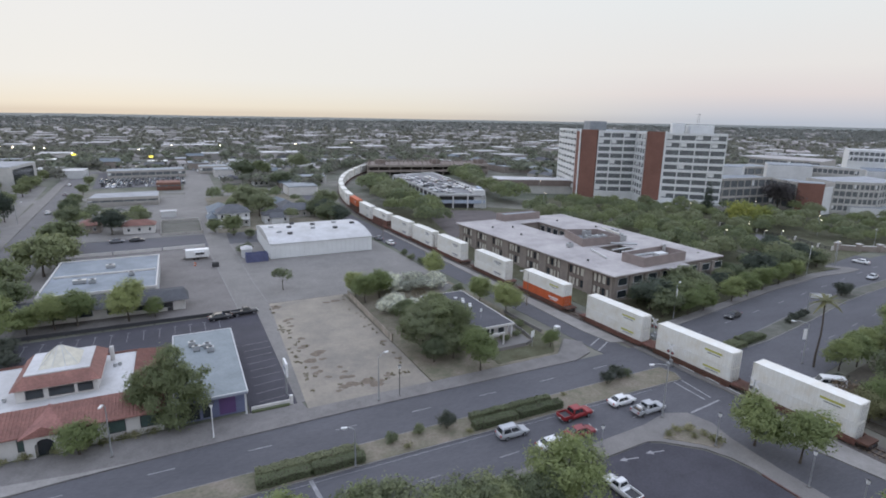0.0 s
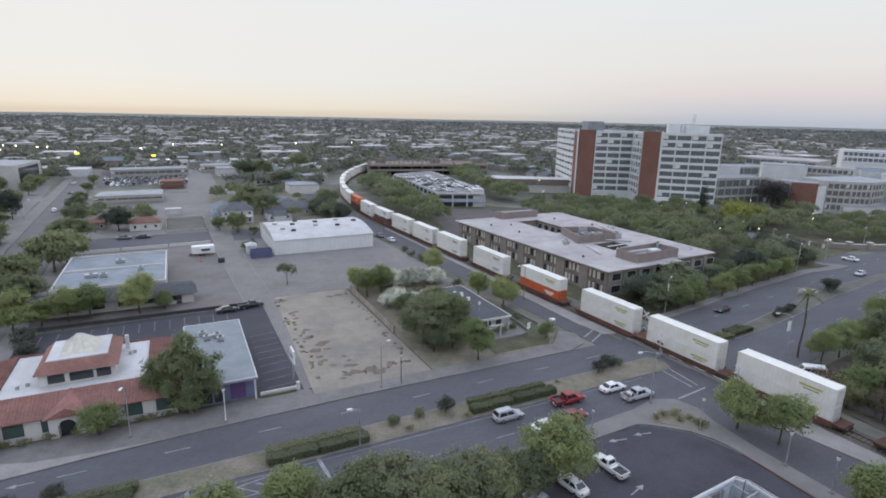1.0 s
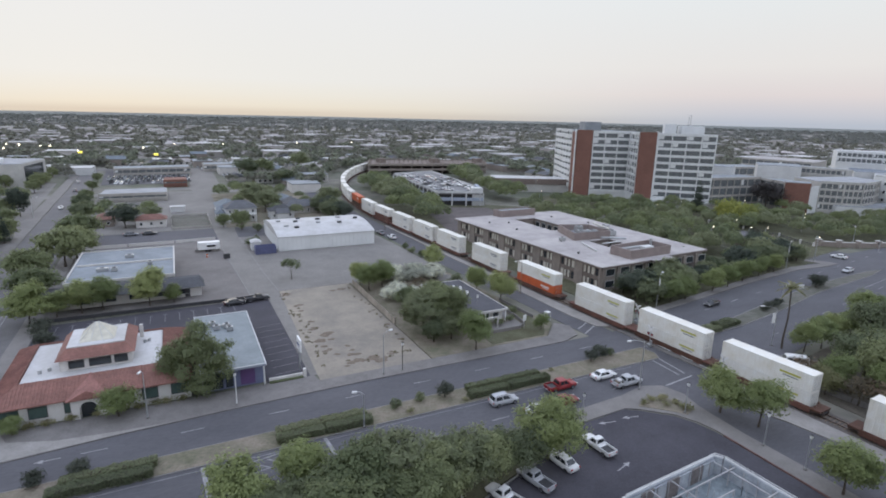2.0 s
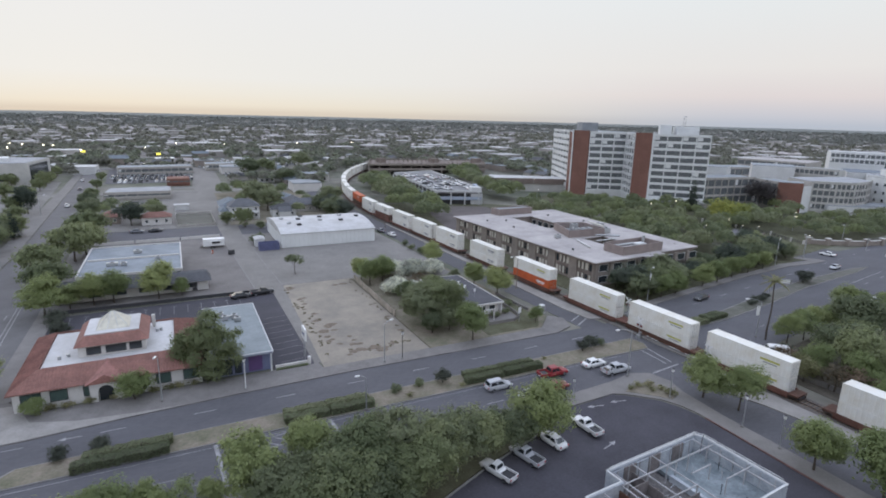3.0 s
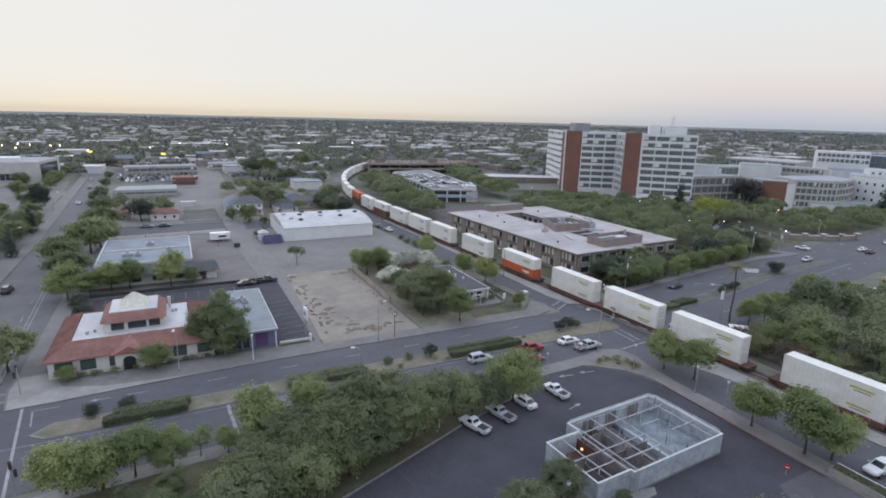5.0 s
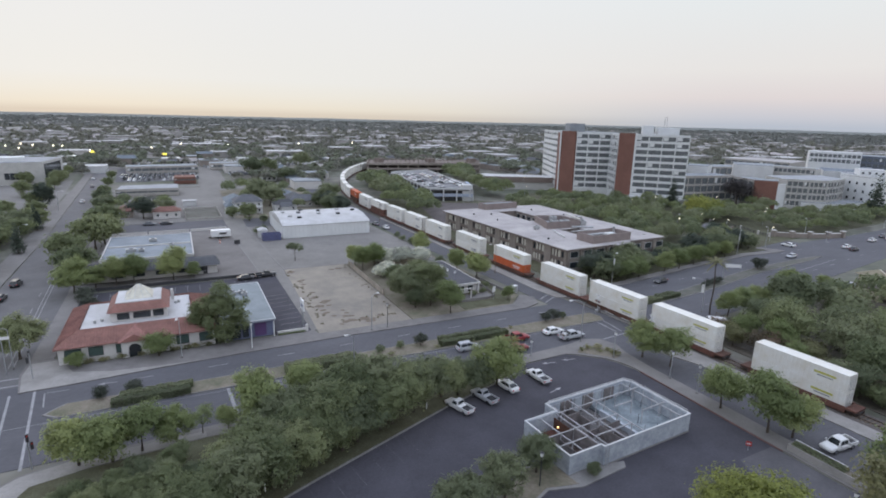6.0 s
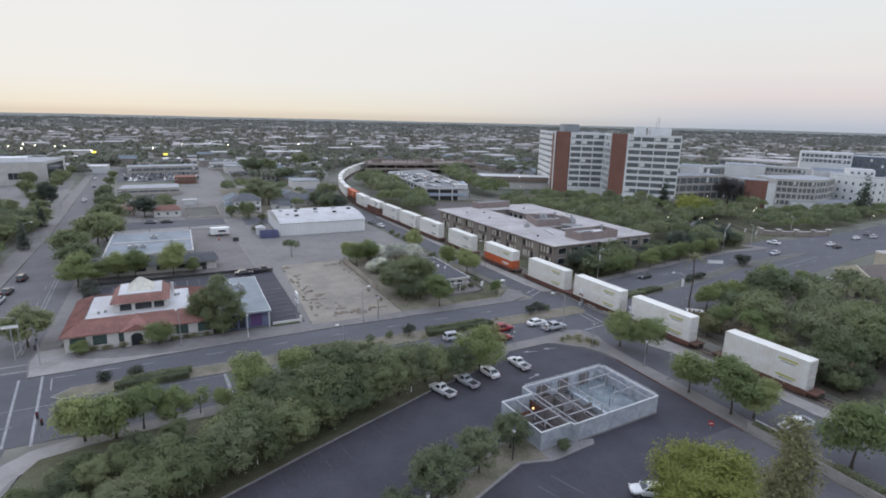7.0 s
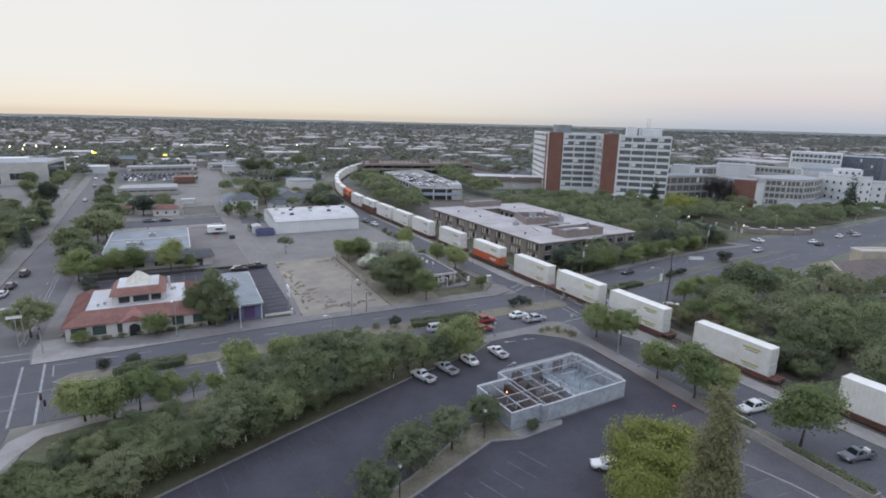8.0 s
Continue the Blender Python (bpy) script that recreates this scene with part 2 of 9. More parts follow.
def piece(name, bm, material, label, category, kind="", group=""):
    """A thing of one mesh, in world places."""
    return tagged(part(name, bm, material), label, category, group, kind)


def box(bm, x0, x1, y0, y1, z0, z1):
    v = [bm.verts.new((x, y, z)) for z in (z0, z1) for x, y in ((x0, y0), (x1, y0), (x1, y1), (x0, y1))]
    for f in ((3, 2, 1, 0), (4, 5, 6, 7), (0, 1, 5, 4), (1, 2, 6, 5), (2, 3, 7, 6), (3, 0, 4, 7)):
        bm.faces.new([v[i] for i in f])
    return v


def cube(x0, x1, y0, y1, z0, z1):
    bm = bmesh.new()
    box(bm, x0, x1, y0, y1, z0, z1)
    return bm


def soft_box(x0, x1, y0, y1, z0, z1, r=0.04):
    bm = cube(x0, x1, y0, y1, z0, z1)
    bmesh.ops.bevel(bm, geom=bm.edges[:], offset=r, segments=2, affect="EDGES", profile=0.6)
    return bm


def prism(bm, pts, z0, z1):
    lo = [bm.verts.new((x, y, z0)) for x, y in pts]
    hi = [bm.verts.new((x, y, z1)) for x, y in pts]
    n = len(pts)
    bm.faces.new(lo[::-1])
    bm.faces.new(hi)
    for i in range(n):
        j = (i + 1) % n
        bm.faces.new((lo[i], lo[j], hi[j], hi[i]))


def slab(pts, z0, z1):
    bm = bmesh.new()
    prism(bm, pts, z0, z1)
    return bm


def tube(bm, a, b, r0, r1=None, n=8):
    """A tapered round bar from a to b."""
    r1 = r0 if r1 is None else r1
    a, b = Vector(a), Vector(b)
    q = (b - a).to_track_quat("Z", "Y")
    ra = [bm.verts.new(a + q @ Vector((math.cos(2 * math.pi * i / n) * r0, math.sin(2 * math.pi * i / n) * r0, 0))) for i in range(n)]
    rb = [bm.verts.new(b + q @ Vector((math.cos(2 * math.pi * i / n) * r1, math.sin(2 * math.pi * i / n) * r1, 0))) for i in range(n)]
    bm.faces.new(ra[::-1])
    bm.faces.new(rb)
    for i in range(n):
        j = (i + 1) % n
        bm.faces.new((ra[i], ra[j], rb[j], rb[i]))


def bar(a, b, r0, r1=None, n=8):
    bm = bmesh.new()
    tube(bm, a, b, r0, r1, n)
    return bm


def along(bm, p0, p1, s0, s1, d0, d1, z0, z1):
    """A box on the wall line p0 to p1: from s0 to s1 metres along it, from d0 to d1 out of it (to its right)."""
    u = Vector((p1[0] - p0[0], p1[1] - p0[1])).normalized()
    w = Vector((u.y, -u.x))
    c = [Vector(p0) + u * s + w * d for s, d in ((s0, d0), (s1, d0), (s1, d1), (s0, d1))]
    prism(bm, [(p.x, p.y) for p in c], z0, z1)


def wall_box(p0, p1, s0, s1, d0, d1, z0, z1):
    bm = bmesh.new()
    along(bm, p0, p1, s0, s1, d0, d1, z0, z1)
    return bm


def length(p0, p1):
    return math.hypot(p1[0] - p0[0], p1[1] - p0[1])


def window(parent, p0, p1, s0, s1, z0, z1, frame_mat, name="window", deep=0.10):
    """A window set on a wall: a frame of four bars, proud of it, with a pane inside."""
    bm = bmesh.new()
    f = 0.09
    along(bm, p0, p1, s0, s1, 0.003, deep, z0, z0 + f)
    along(bm, p0, p1, s0, s1, 0.003, deep, z1 - f, z1)
    along(bm, p0, p1, s0, s0 + f, 0.003, deep, z0 + f, z1 - f)
    along(bm, p0, p1, s1 - f, s1, 0.003, deep, z0 + f, z1 - f)
    w = part(name, bm, frame_mat, parent)
    if parent.name in HERE:
        HERE[w.name] = HERE[parent.name]
    part("pane", wall_box(p0, p1, s0 + f, s1 - f, 0.003, deep * 0.45, z0 + f, z1 - f), GLASS, w)
    return w


def ring(bm, x0, x1, y0, y1, t, z0, z1):
    """Four walls round a rectangle, of thickness t, inside it."""
    box(bm, x0, x1, y0, y0 + t, z0, z1)
    box(bm, x0, x1, y1 - t, y1, z0, z1)
    box(bm, x0, x0 + t, y0 + t, y1 - t, z0, z1)
    box(bm, x1 - t, x1, y0 + t, y1 - t, z0, z1)


def hip(bm, x0, x1, y0, y1, z0, z1, inset):
    """A hipped roof with closed underside; its ridge lies along the longer side."""
    if x1 - x0 >= y1 - y0:
        ym = (y0 + y1) / 2
        top = [(x0 + inset, ym), (x1 - inset, ym)]
    else:
        xm = (x0 + x1) / 2
        top = [(xm, y0 + inset), (xm, y1 - inset)]
    b = [bm.verts.new((x, y, z0)) for x, y in ((x0, y0), (x1, y0), (x1, y1), (x0, y1))]
    t = [bm.verts.new((x, y, z1)) for x, y in top]
    bm.faces.new(b[::-1])
    if x1 - x0 >= y1 - y0:
        for f in ((b[0], b[1], t[1], t[0]), (b[1], b[2], t[1]), (b[2], b[3], t[0], t[1]), (b[3], b[0], t[0])):
            bm.faces.new(f)
    else:
        for f in ((b[0], b[1], t[0]), (b[1], b[2], t[1], t[0]), (b[2], b[3], t[1]), (b[3], b[0], t[0], t[1])):
            bm.faces.new(f)


def track_x(y):
    """The railway's centre line, south of the bend."""
    return 80.2 - 0.055 * (y - 30)


def track(s):
    """Place and heading on the railway, s metres along it from y = 30."""
    a0 = math.atan(-0.055)
    if s < 165:
        return (80.2 + math.sin(a0) * s, 30 + math.cos(a0) * s), a0
    x, y = 80.2 + math.sin(a0) * 165, 30 + math.cos(a0) * 165
    r = 320.0
    a = a0 + (s - 165) / r
    return (x + r * (math.cos(a0) - math.cos(a)), y + r * (math.sin(a) - math.sin(a0))), a


def east_road(x):
    """The middle of the main road east of the railway."""
    return 57.5 + max(0.0, x - 84) * 0.155

# ---- ground, roads, pavements ----
ground_mat = mat("far_ground", (0.225, 0.21, 0.185), 0.97, big=0.45, fine=0.4, big_size=60, fine_size=9, tint=(0.75, 0.95, 0.7))
bm = bmesh.new()
n = 24
grid = [[bm.verts.new((-4900 + 9800 * i / n, -4900 + 9800 * j / n, -0.06)) for j in range(n + 1)] for i in range(n + 1)]
for i in range(n):
    for j in range(n):
        bm.faces.new((grid[i][j], grid[i + 1][j], grid[i + 1][j + 1], grid[i][j + 1]))
piece("ground", bm, ground_mat, "flat dry valley ground of a low-rise town", "ground", "structure")

# main road, bending a little to the north beyond the railway
main_pts = [(-420, 45.5), (84, 45.5), (150, 46 + 66 * 0.155), (420, 46 + 336 * 0.155), (420, 121), (330, 104.5), (285, 97.5), (258, 93.4), (230, 91.6), (206, 91.4), (185, 90), (137, 82.3), (94, 75.3), (84, 73.8), (83.5, 70.0), (-420, 69.5)]
piece("road_main", slab(main_pts, -0.05, 0.0), ASPHALT, "wide grey asphalt road with a planted median", "road", "structure")
piece("road_west", slab([(-48.5, 69.4), (-31.5, 69.4), (-34.0, 120), (-38.1, 190), (-47.8, 335), (-53.4, 447), (-62.4, 447), (-56.8, 335), (-50.4, 190)], -0.05, -0.004), STREET_OLD, "grey asphalt side street lined with trees", "road", "structure")
piece("road_cross", slab([(-180, 445), (-20, 440), (60, 436), (60, 446), (-20, 452), (-180, 458)], -0.05, 0.004), STREET_OLD, "asphalt cross street of the far shops", "road", "structure")
piece("road_south", slab([(-48.5, -120), (-31.5, -120), (-31.5, 45.6), (-48.5, 45.6)], -0.05, -0.004), ASPHALT, "grey asphalt side street south of the junction", "road", "structure")
piece("road_back_street", slab([(9.5, 188), (13.6, 188), (14.6, 250), (17.0, 318), (52, 318), (52, 327), (18.5, 328), (20, 445), (6, 445), (2.0, 330), (-8, 331), (-8, 322), (2.6, 321), (6.5, 250)], -0.05, 0.012), ASPHALT_OLD, "worn grey back street between the lots", "road", "structure")
piece("road_by_railway", slab([(68.5, 69.6), (track_x(70) - 3.4, 69.6), (track_x(120) - 3.2, 120), (track_x(190) - 3.2, 190), (66, 250), (72, 300), (60, 300), (55, 240), (60.5, 190), (65, 120)], -0.05, -0.004), ASPHALT, "asphalt street running beside the railway", "road", "structure")
piece("road_by_station", slab([(65.2, -120), (76.5, -120), (76.0, 45.6), (64.8, 45.6)], -0.05, -0.006), ASPHALT, "asphalt street between a kerb and the railway", "road", "structure")
piece("road_hospital", slab([(178, 86), (201, 90), (199.8, 100), (199.6, 107), (204, 118), (206, 133), (203, 150), (192, 150), (197, 130), (191.5, 111.5), (187, 104), (177, 94)], -0.05, -0.004), ASPHALT, "asphalt drive toward the hospital", "road", "structure")
piece("road_alley", slab([(9.5, 119.5), (15.0, 119.5), (14, 165), (12, 235), (12, 430), (5, 430), (6, 235), (7.5, 165)], -0.05, -0.006), ASPHALT_OLD, "worn pale asphalt alley", "road", "structure")
piece("road_cross", slab([(-36, 187), (60, 188), (60, 206.5), (-37, 206.5)], -0.05, -0.012), ASPHALT, "worn pale cross street", "road", "structure")
piece("road_cross_far", slab([(-300, 306), (60, 306), (60, 316), (-300, 316)], -0.05, -0.012), ASPHALT_OLD, "worn pale cross street", "road", "structure")

# pavements and their kerbs
def pavement(name, pts, label, material=CONCRETE, z=0.15):
    return piece(name, slab(pts, -0.05, z), material, label, "pavement", "structure")


pavement("pavement_north", [(-33.4, 67.3), (-27, 67.5), (-14.8, 68.6), (0, 69.4), (20, 69.9), (62, 69.8), (66.5, 71.5), (68.3, 76), (66.0, 78.5), (60.5, 73.3), (14.2, 73.0), (13.8, 75.2), (-27, 75.2), (-31.0, 80), (-34.2, 80), (-34.6, 74)], "dusty concrete pavement along the road", mat("dusty_pavement", (0.212, 0.199, 0.192), 0.92, big=0.28, fine=0.2, big_size=2.5, fine_size=0.3, bump=0.2))
pavement("pavement_north_far", [(-420, 69.6), (-51.5, 69.6), (-49, 73), (-50.5, 78), (-54, 75), (-420, 75)], "pale concrete pavement along the road")
pavement("pavement_west_side", [(-34.2, 80), (-30.6, 80), (-31.2, 118), (-33.2, 190), (-36.8, 190), (-34.3, 118)], "pale concrete pavement beside the side street")
pavement("pavement_west_far_side", [(-53.5, 78), (-49.0, 78), (-50.6, 190), (-57.1, 335), (-62.2, 436), (-66.6, 436), (-61.6, 335), (-56, 190)], "pale concrete pavement beside the side street")
pavement("pavement_south", [(-30.8, 36), (-27, 41.0), (-22, 42.0), (-8, 43.4), (20, 43.2), (38, 44.2), (44.6, 45.3), (54.2, 45.7), (55.9, 44.8), (59.9, 41.2), (61.3, 38.5), (61.9, 35.7), (61.6, -120), (65.4, -120), (65.0, 26), (64.8, 34), (65.3, 41.5), (66.3, 45.1), (65.3, 48.6), (62.0, 50.0), (56.7, 48.9), (46, 48.3), (10, 47.0), (-4, 46.4), (-24, 44.9), (-28.6, 43.5), (-31.0, 41.4)], "pale concrete pavement along the road")
piece("pavement_corner_south", slab([(-32.6, 33), (-30.6, 33), (-29.0, 37.6), (-26.0, 40.6), (-21.5, 42.2), (-8, 43.6), (-8, 45.0), (-23, 44.6), (-28.4, 43.3), (-30.8, 41.2)], 0.02, 0.157), PALE_CONCRETE, "pale concrete corner pavement", "pavement", "structure")
piece("pavement_corner_north", slab([(-33.2, 67.5), (-27, 67.7), (-21, 68.2), (-14, 68.75), (-7, 69.15), (-14, 69.5), (-21.4, 70.4), (-27, 72.4), (-29.6, 78.5), (-33.9, 78.5), (-34.2, 73.8)], 0.02, 0.157), PALE_CONCRETE, "pale concrete corner pavement", "pavement", "structure")
pavement("pavement_railway", [(track_x(73) - 4.6, 73.4), (track_x(73) - 1.6, 72.6), (track_x(120) - 2.2, 120), (track_x(190) - 2.4, 190), (track_x(190) - 3.2, 190), (track_x(120) - 4.3, 120), (track_x(80) - 5.4, 81)], "concrete strip beside the railway ballast", PALE_CONCRETE)
pavement("pavement_station", [(track_x(-100) - 5.0, -100), (track_x(-100) - 2.2, -100), (track_x(0) - 2.2, 0), (track_x(44) - 2.0, 45.2), (71.2, 45.2), (71.6, 38.5), (73.6, 33), (75.0, 26), (75.9, 10), (76.2, 0)], "pale concrete strip beside the railway ballast", PALE_CONCRETE)
pavement("pavement_east", [(88.5, 73.6), (94.4, 74.9), (137.4, 81.9), (162, 84.6), (176, 83.6), (181.6, 84.4), (180.6, 87.0), (177, 91.8), (174.6, 90.6), (176.4, 86.8), (162, 87.0), (137, 84.4), (96.5, 77.6), (87, 76.3)], "pale concrete pavement along the road")
pavement("pavement_lot_west", [(-30.8, 36), (-33, 30), (-33, -120), (-30.6, -120), (-30.2, 30), (-28.4, 38.6), (-27.2, 41)], "pale concrete pavement at the corner")

# dark reddish colour carries the shadow line along this kerb
red_kerb = bmesh.new()
along(red_kerb, (61.86, 34.5), (61.66, 9.0), 0, 25.5, 0.0, 0.16, 0.0, 0.17)
piece("kerb_red", red_kerb, mat("reddish_kerb_shadow_line", (0.205, 0.118, 0.108), 0.85, big=0.4, fine=0.3, big_size=1.0), "reddish kerb by the car park, coloured dark as a shadow line", "kerb", "structure")

# medians
pavement("median", [(-28.9, 58.6), (-27, 57.0), (73.4, 56.6), (74.4, 58.6), (73.6, 61.6), (-26.4, 61.0)], "raised median of dry soil with a concrete kerb", KERB, 0.13)
piece("median_soil", slab([(-28.4, 58.6), (-26.8, 57.16), (73.3, 56.76), (74.2, 58.6), (73.5, 61.45), (-26.2, 60.85)], 0.1, 0.16), SOIL, "dry bare soil on the median", "soil", "structure")
pavement("median_east", [(86.5, 62.0), (89, 60.2), (104, 61.2), (112, 62.5), (123, 64.3), (145.5, 68.9), (176, 72.2), (187, 74.6), (180, 75.6), (150, 73.6), (120, 68.2), (104, 65.0), (88, 63.8)], "raised median of dry soil with a concrete kerb", KERB, 0.13)
piece("median_soil_east", slab([(86.9, 62.0), (89.1, 60.4), (104, 61.4), (112, 62.7), (123, 64.5), (145.5, 69.1), (176, 72.4), (186.2, 74.6), (180, 75.4), (150, 73.4), (120, 68.0), (104, 64.8), (88.1, 63.6)], 0.1, 0.16), GRAVEL, "dry bare soil on the median", "soil", "structure")

# blocks of ground
def block(name, pts, z, material, label, cat="ground"):
    return piece(name, slab(pts, -0.055, z), material, label, cat, "structure")


block("lot_parking", [(-60, -120), (61.3, -120), (61.55, 35.5), (60.9, 38.4), (59.6, 41.0), (55.7, 44.6), (54.1, 45.5), (44.8, 45.1), (40.5, 42.6), (26, 37.9), (3, 28.6), (-12, 22.2), (-27.4, 15.6), (-28, -120)], 0.03, ASPHALT_LOT, "dark asphalt car park with faded bays", "car park")
block("drive_south", [(54.6, 10.2), (61.4, 10.4), (61.4, -60), (51, -60), (50.4, 2.0)], 0.037, mat("worn_drive_asphalt", (0.112, 0.108, 0.118), 0.92, big=0.25, fine=0.2, big_size=4, fine_size=0.3), "paler asphalt drive beside the kerb", "drive")
block("verge_trees", [(-30.0, 14.6), (-27.3, 15.9), (-12, 22.4), (3, 28.8), (26, 38.1), (40.3, 42.8), (44.4, 45.1), (38, 44.1), (20, 43.1), (-8, 43.3), (-22, 41.9), (-27, 40.8), (-28.2, 38.4), (-30.0, 30)], 0.17, GRASS, "shaded lawn strip under the trees", "lawn")
kb = bmesh.new()
ker = [(-27.4, 15.6), (-12, 22.2), (3, 28.6), (26, 37.9), (40.4, 42.5), (44.8, 45.2)]
for a, b in zip(ker, ker[1:]):
    along(kb, a, b, 0, length(a, b), 0.0, 0.2, 0.0, 0.2)
dk_ = bmesh.new()
for a, b in (((55.2, -0.6), (57.2, -7.3)), ((57.2, -7.3), (58.6, -16))):
    along(dk_, a, b, 0, length(a, b), 0.0, 0.3, 0.0, 0.16)
piece("kerb_drive", dk_, PALE_CONCRETE, "pale kerb between the drive and the bays", "kerb", "structure")
piece("kerb_lot", kb, KERB, "pale concrete kerb round the car park", "kerb", "structure")
block("corner_bed", [(56.6, 45.3), (58.6, 46.4), (61.4, 46.4), (63.2, 44.4), (63.7, 42.2), (63.3, 41.0), (61.6, 40.4), (60.2, 42.0)], 0.2, SOIL, "soil bed at the car park's corner", "flower bed")
block("lot_sand", [(14.3, 73.05), (34.5, 73.2), (33.6, 122.5), (16.2, 122.5)], 0.05, SAND, "empty lot of pale sandy soil", "empty lot")
block("lot_far", [(-43.5, 354), (1.5, 354), (4.5, 438), (-48.5, 438)], 0.02, ASPHALT, "asphalt sales lot with rows of cars", "car park")
block("lot_back", [(15.2, 122.6), (62.3, 122.6), (60.5, 162.4), (58.6, 188), (13.4, 188), (14.6, 140)], 0.04, ASPHALT_OLD, "pale worn asphalt yard", "yard")
block("lot_shop", [(6.4, 75.4), (13.2, 75.4), (12.9, 119), (-31, 117.5), (-31, 102.5), (6.4, 103)], 0.05, ASPHALT_LOT, "dark asphalt car park with white bays", "car park")
block("alley_strip", [(13.2, 75.4), (14.6, 75.4), (16.15, 122.5), (15.1, 140), (13.8, 187.4), (6.2, 186.8), (7.3, 164), (9.32, 119.5), (12.9, 119.1)], 0.038, ASPHALT_OLD, "pale concrete alley strip", "alley")
block("lot_mid", [(-34, 119.5), (9.3, 119.5), (7.3, 164), (6.2, 186.6), (-36.3, 185.6)], 0.04, mat("worn_brown_asphalt", (0.198, 0.183, 0.175), 0.92, big=0.28, fine=0.24, big_size=7, fine_size=0.5, bump=0.3), "worn brownish asphalt yard", "yard")
ek = bmesh.new()
for a, b in (((12.9, 119.2), (9.35, 119.6)), ((9.35, 119.6), (7.35, 164)), ((7.35, 164), (6.3, 186.6)), ((16.0, 122.7), (14.95, 140)), ((14.95, 140), (13.65, 187))):
    along(ek, a, b, 0, length(a, b), 0.0, 0.28, 0.0, 0.07)
piece("alley_edge", ek, KERB, "pale concrete edging of the alley", "kerb", "structure")
block("lot_corner", [(34.7, 73.25), (60.4, 73.4), (65.5, 78.6), (62, 122.4), (33.9, 122.4)], 0.1, SOIL, "planted corner lot with dry grass", "yard")
block("lawn_corner", [(48, 74.2), (60.3, 74.2), (63.6, 79), (62.6, 95), (60.2, 92), (59.6, 80), (57.4, 78.6), (48, 78.6)], 0.13, GRASS, "dry lawn by the corner", "lawn")
block("garden_paving", [(49, 79.2), (57.2, 79.2), (59.3, 80.4), (59.9, 92), (58.0, 92), (57.6, 83.2), (49, 83.2)], 0.14, CONCRETE, "pale garden paving round the flat-roofed house", "paving")
block("drive_corner", [(57.6, 92.2), (61.8, 96), (61.2, 121), (56.4, 121), (57.0, 105)], 0.12, ASPHALT_OLD, "worn asphalt drive behind the flat-roofed house", "drive")
block("lot_office", [(84, 77.0), (96, 78.0), (137, 84.6), (163, 88.0), (170, 130), (160, 200), (120, 235), (78, 235), (74.6, 190)], 0.06, GRASS, "lawn round the office building", "lawn")
block("lawn_hospital", [(166, 90), (205, 96), (330, 108), (340, 124), (285, 138), (240, 170), (205, 190), (190, 240), (172, 236), (172, 130)], 0.03, GRASS, "lawn in the hospital grounds", "lawn")
block("lot_deck_front", [(87, 169), (126, 170), (130, 214), (108, 224), (98, 215)], 0.09, mat("reddish_lot_asphalt", (0.135, 0.115, 0.112), 0.92, big=0.3, fine=0.2, big_size=5), "reddish asphalt lot before the parking deck", "car park")
block("lot_house", [(-27, 207), (6.4, 207), (6.4, 305), (-40, 305), (-37, 207)], 0.02, ASPHALT_OLD, "bare yards of a housing block", "yard")
block("lot_houses_east", [(11.5, 207), (58, 207), (55, 300), (11.5, 300)], 0.03, SOIL, "yards of a housing block", "yard")
block("lot_grass", [(-7, 209.6), (6.2, 209.6), (6.0, 236), (-7.4, 236)], 0.06, GRAVEL, "bare fenced plot between houses", "yard")
block("lot_side_street", [(-140, 236), (-57.5, 236), (-61.5, 300), (-67, 372), (-140, 372)], 0.0, ASPHALT_OLD, "bare pale ground beside the side street", "yard")
block("lawn_junction", [(164, 88.4), (176.2, 87.6), (176.6, 94.2), (186.6, 104.2), (184, 110), (164, 100)], 0.08, GRASS, "lawn at the drive's corner", "lawn")
# litter colour darkened with the shade that lies under the grove
block("lot_east_wood", [(84, -120), (170, -120), (170, 44), (150, 52), (86, 44)], 0.05, mat("shade_dark_leaf_litter", (0.15, 0.132, 0.108), 0.97, big=0.4, fine=0.35, big_size=3, fine_size=0.3, bump=0.5), "ground under a grove of trees", "ground")

# painted lines
def lines(name, quads, material, label, z=0.012):
    bm = bmesh.new()
    for a, b, w in quads:
        along(bm, a, b, 0, length(a, b), -w / 2, w / 2, z - 0.01, z)
    return piece(name, bm, material, label, "road marking", "structure")


dash = [((x, 66.0), (x + 3.0, 66.0), 0.14) for x in np.arange(-110, 66, 11.5)] + [((x, 51.2), (x + 3.0, 51.2), 0.14) for x in np.arange(-104, 60, 11.5)]
dash += [((x, 48.2 + (x > 30) * 0.0), (x + 3.0, 48.2), 0.12) for x in np.arange(30, 62, 9.0)]
dash += [((x, 52.0 + (x - 84) * 0.155), (x + 3.0, 52.0 + (x - 81) * 0.155), 0.14) for x in np.arange(92, 300, 12.0)]
dash += [((x, 69.6 + (x - 92) * 0.15), (x + 3.0, 69.6 + (x - 89) * 0.15), 0.14) for x in np.arange(92, 300, 12.0)]
dash += [((-38 - (y - 75) * 0.045, y), (-38 - (y - 72) * 0.045, y + 3.0), 0.14) for y in np.arange(84, 400, 12.0)]
lines("lane_dashes", dash, WHITE_LINE, "white lane dashes, worn")
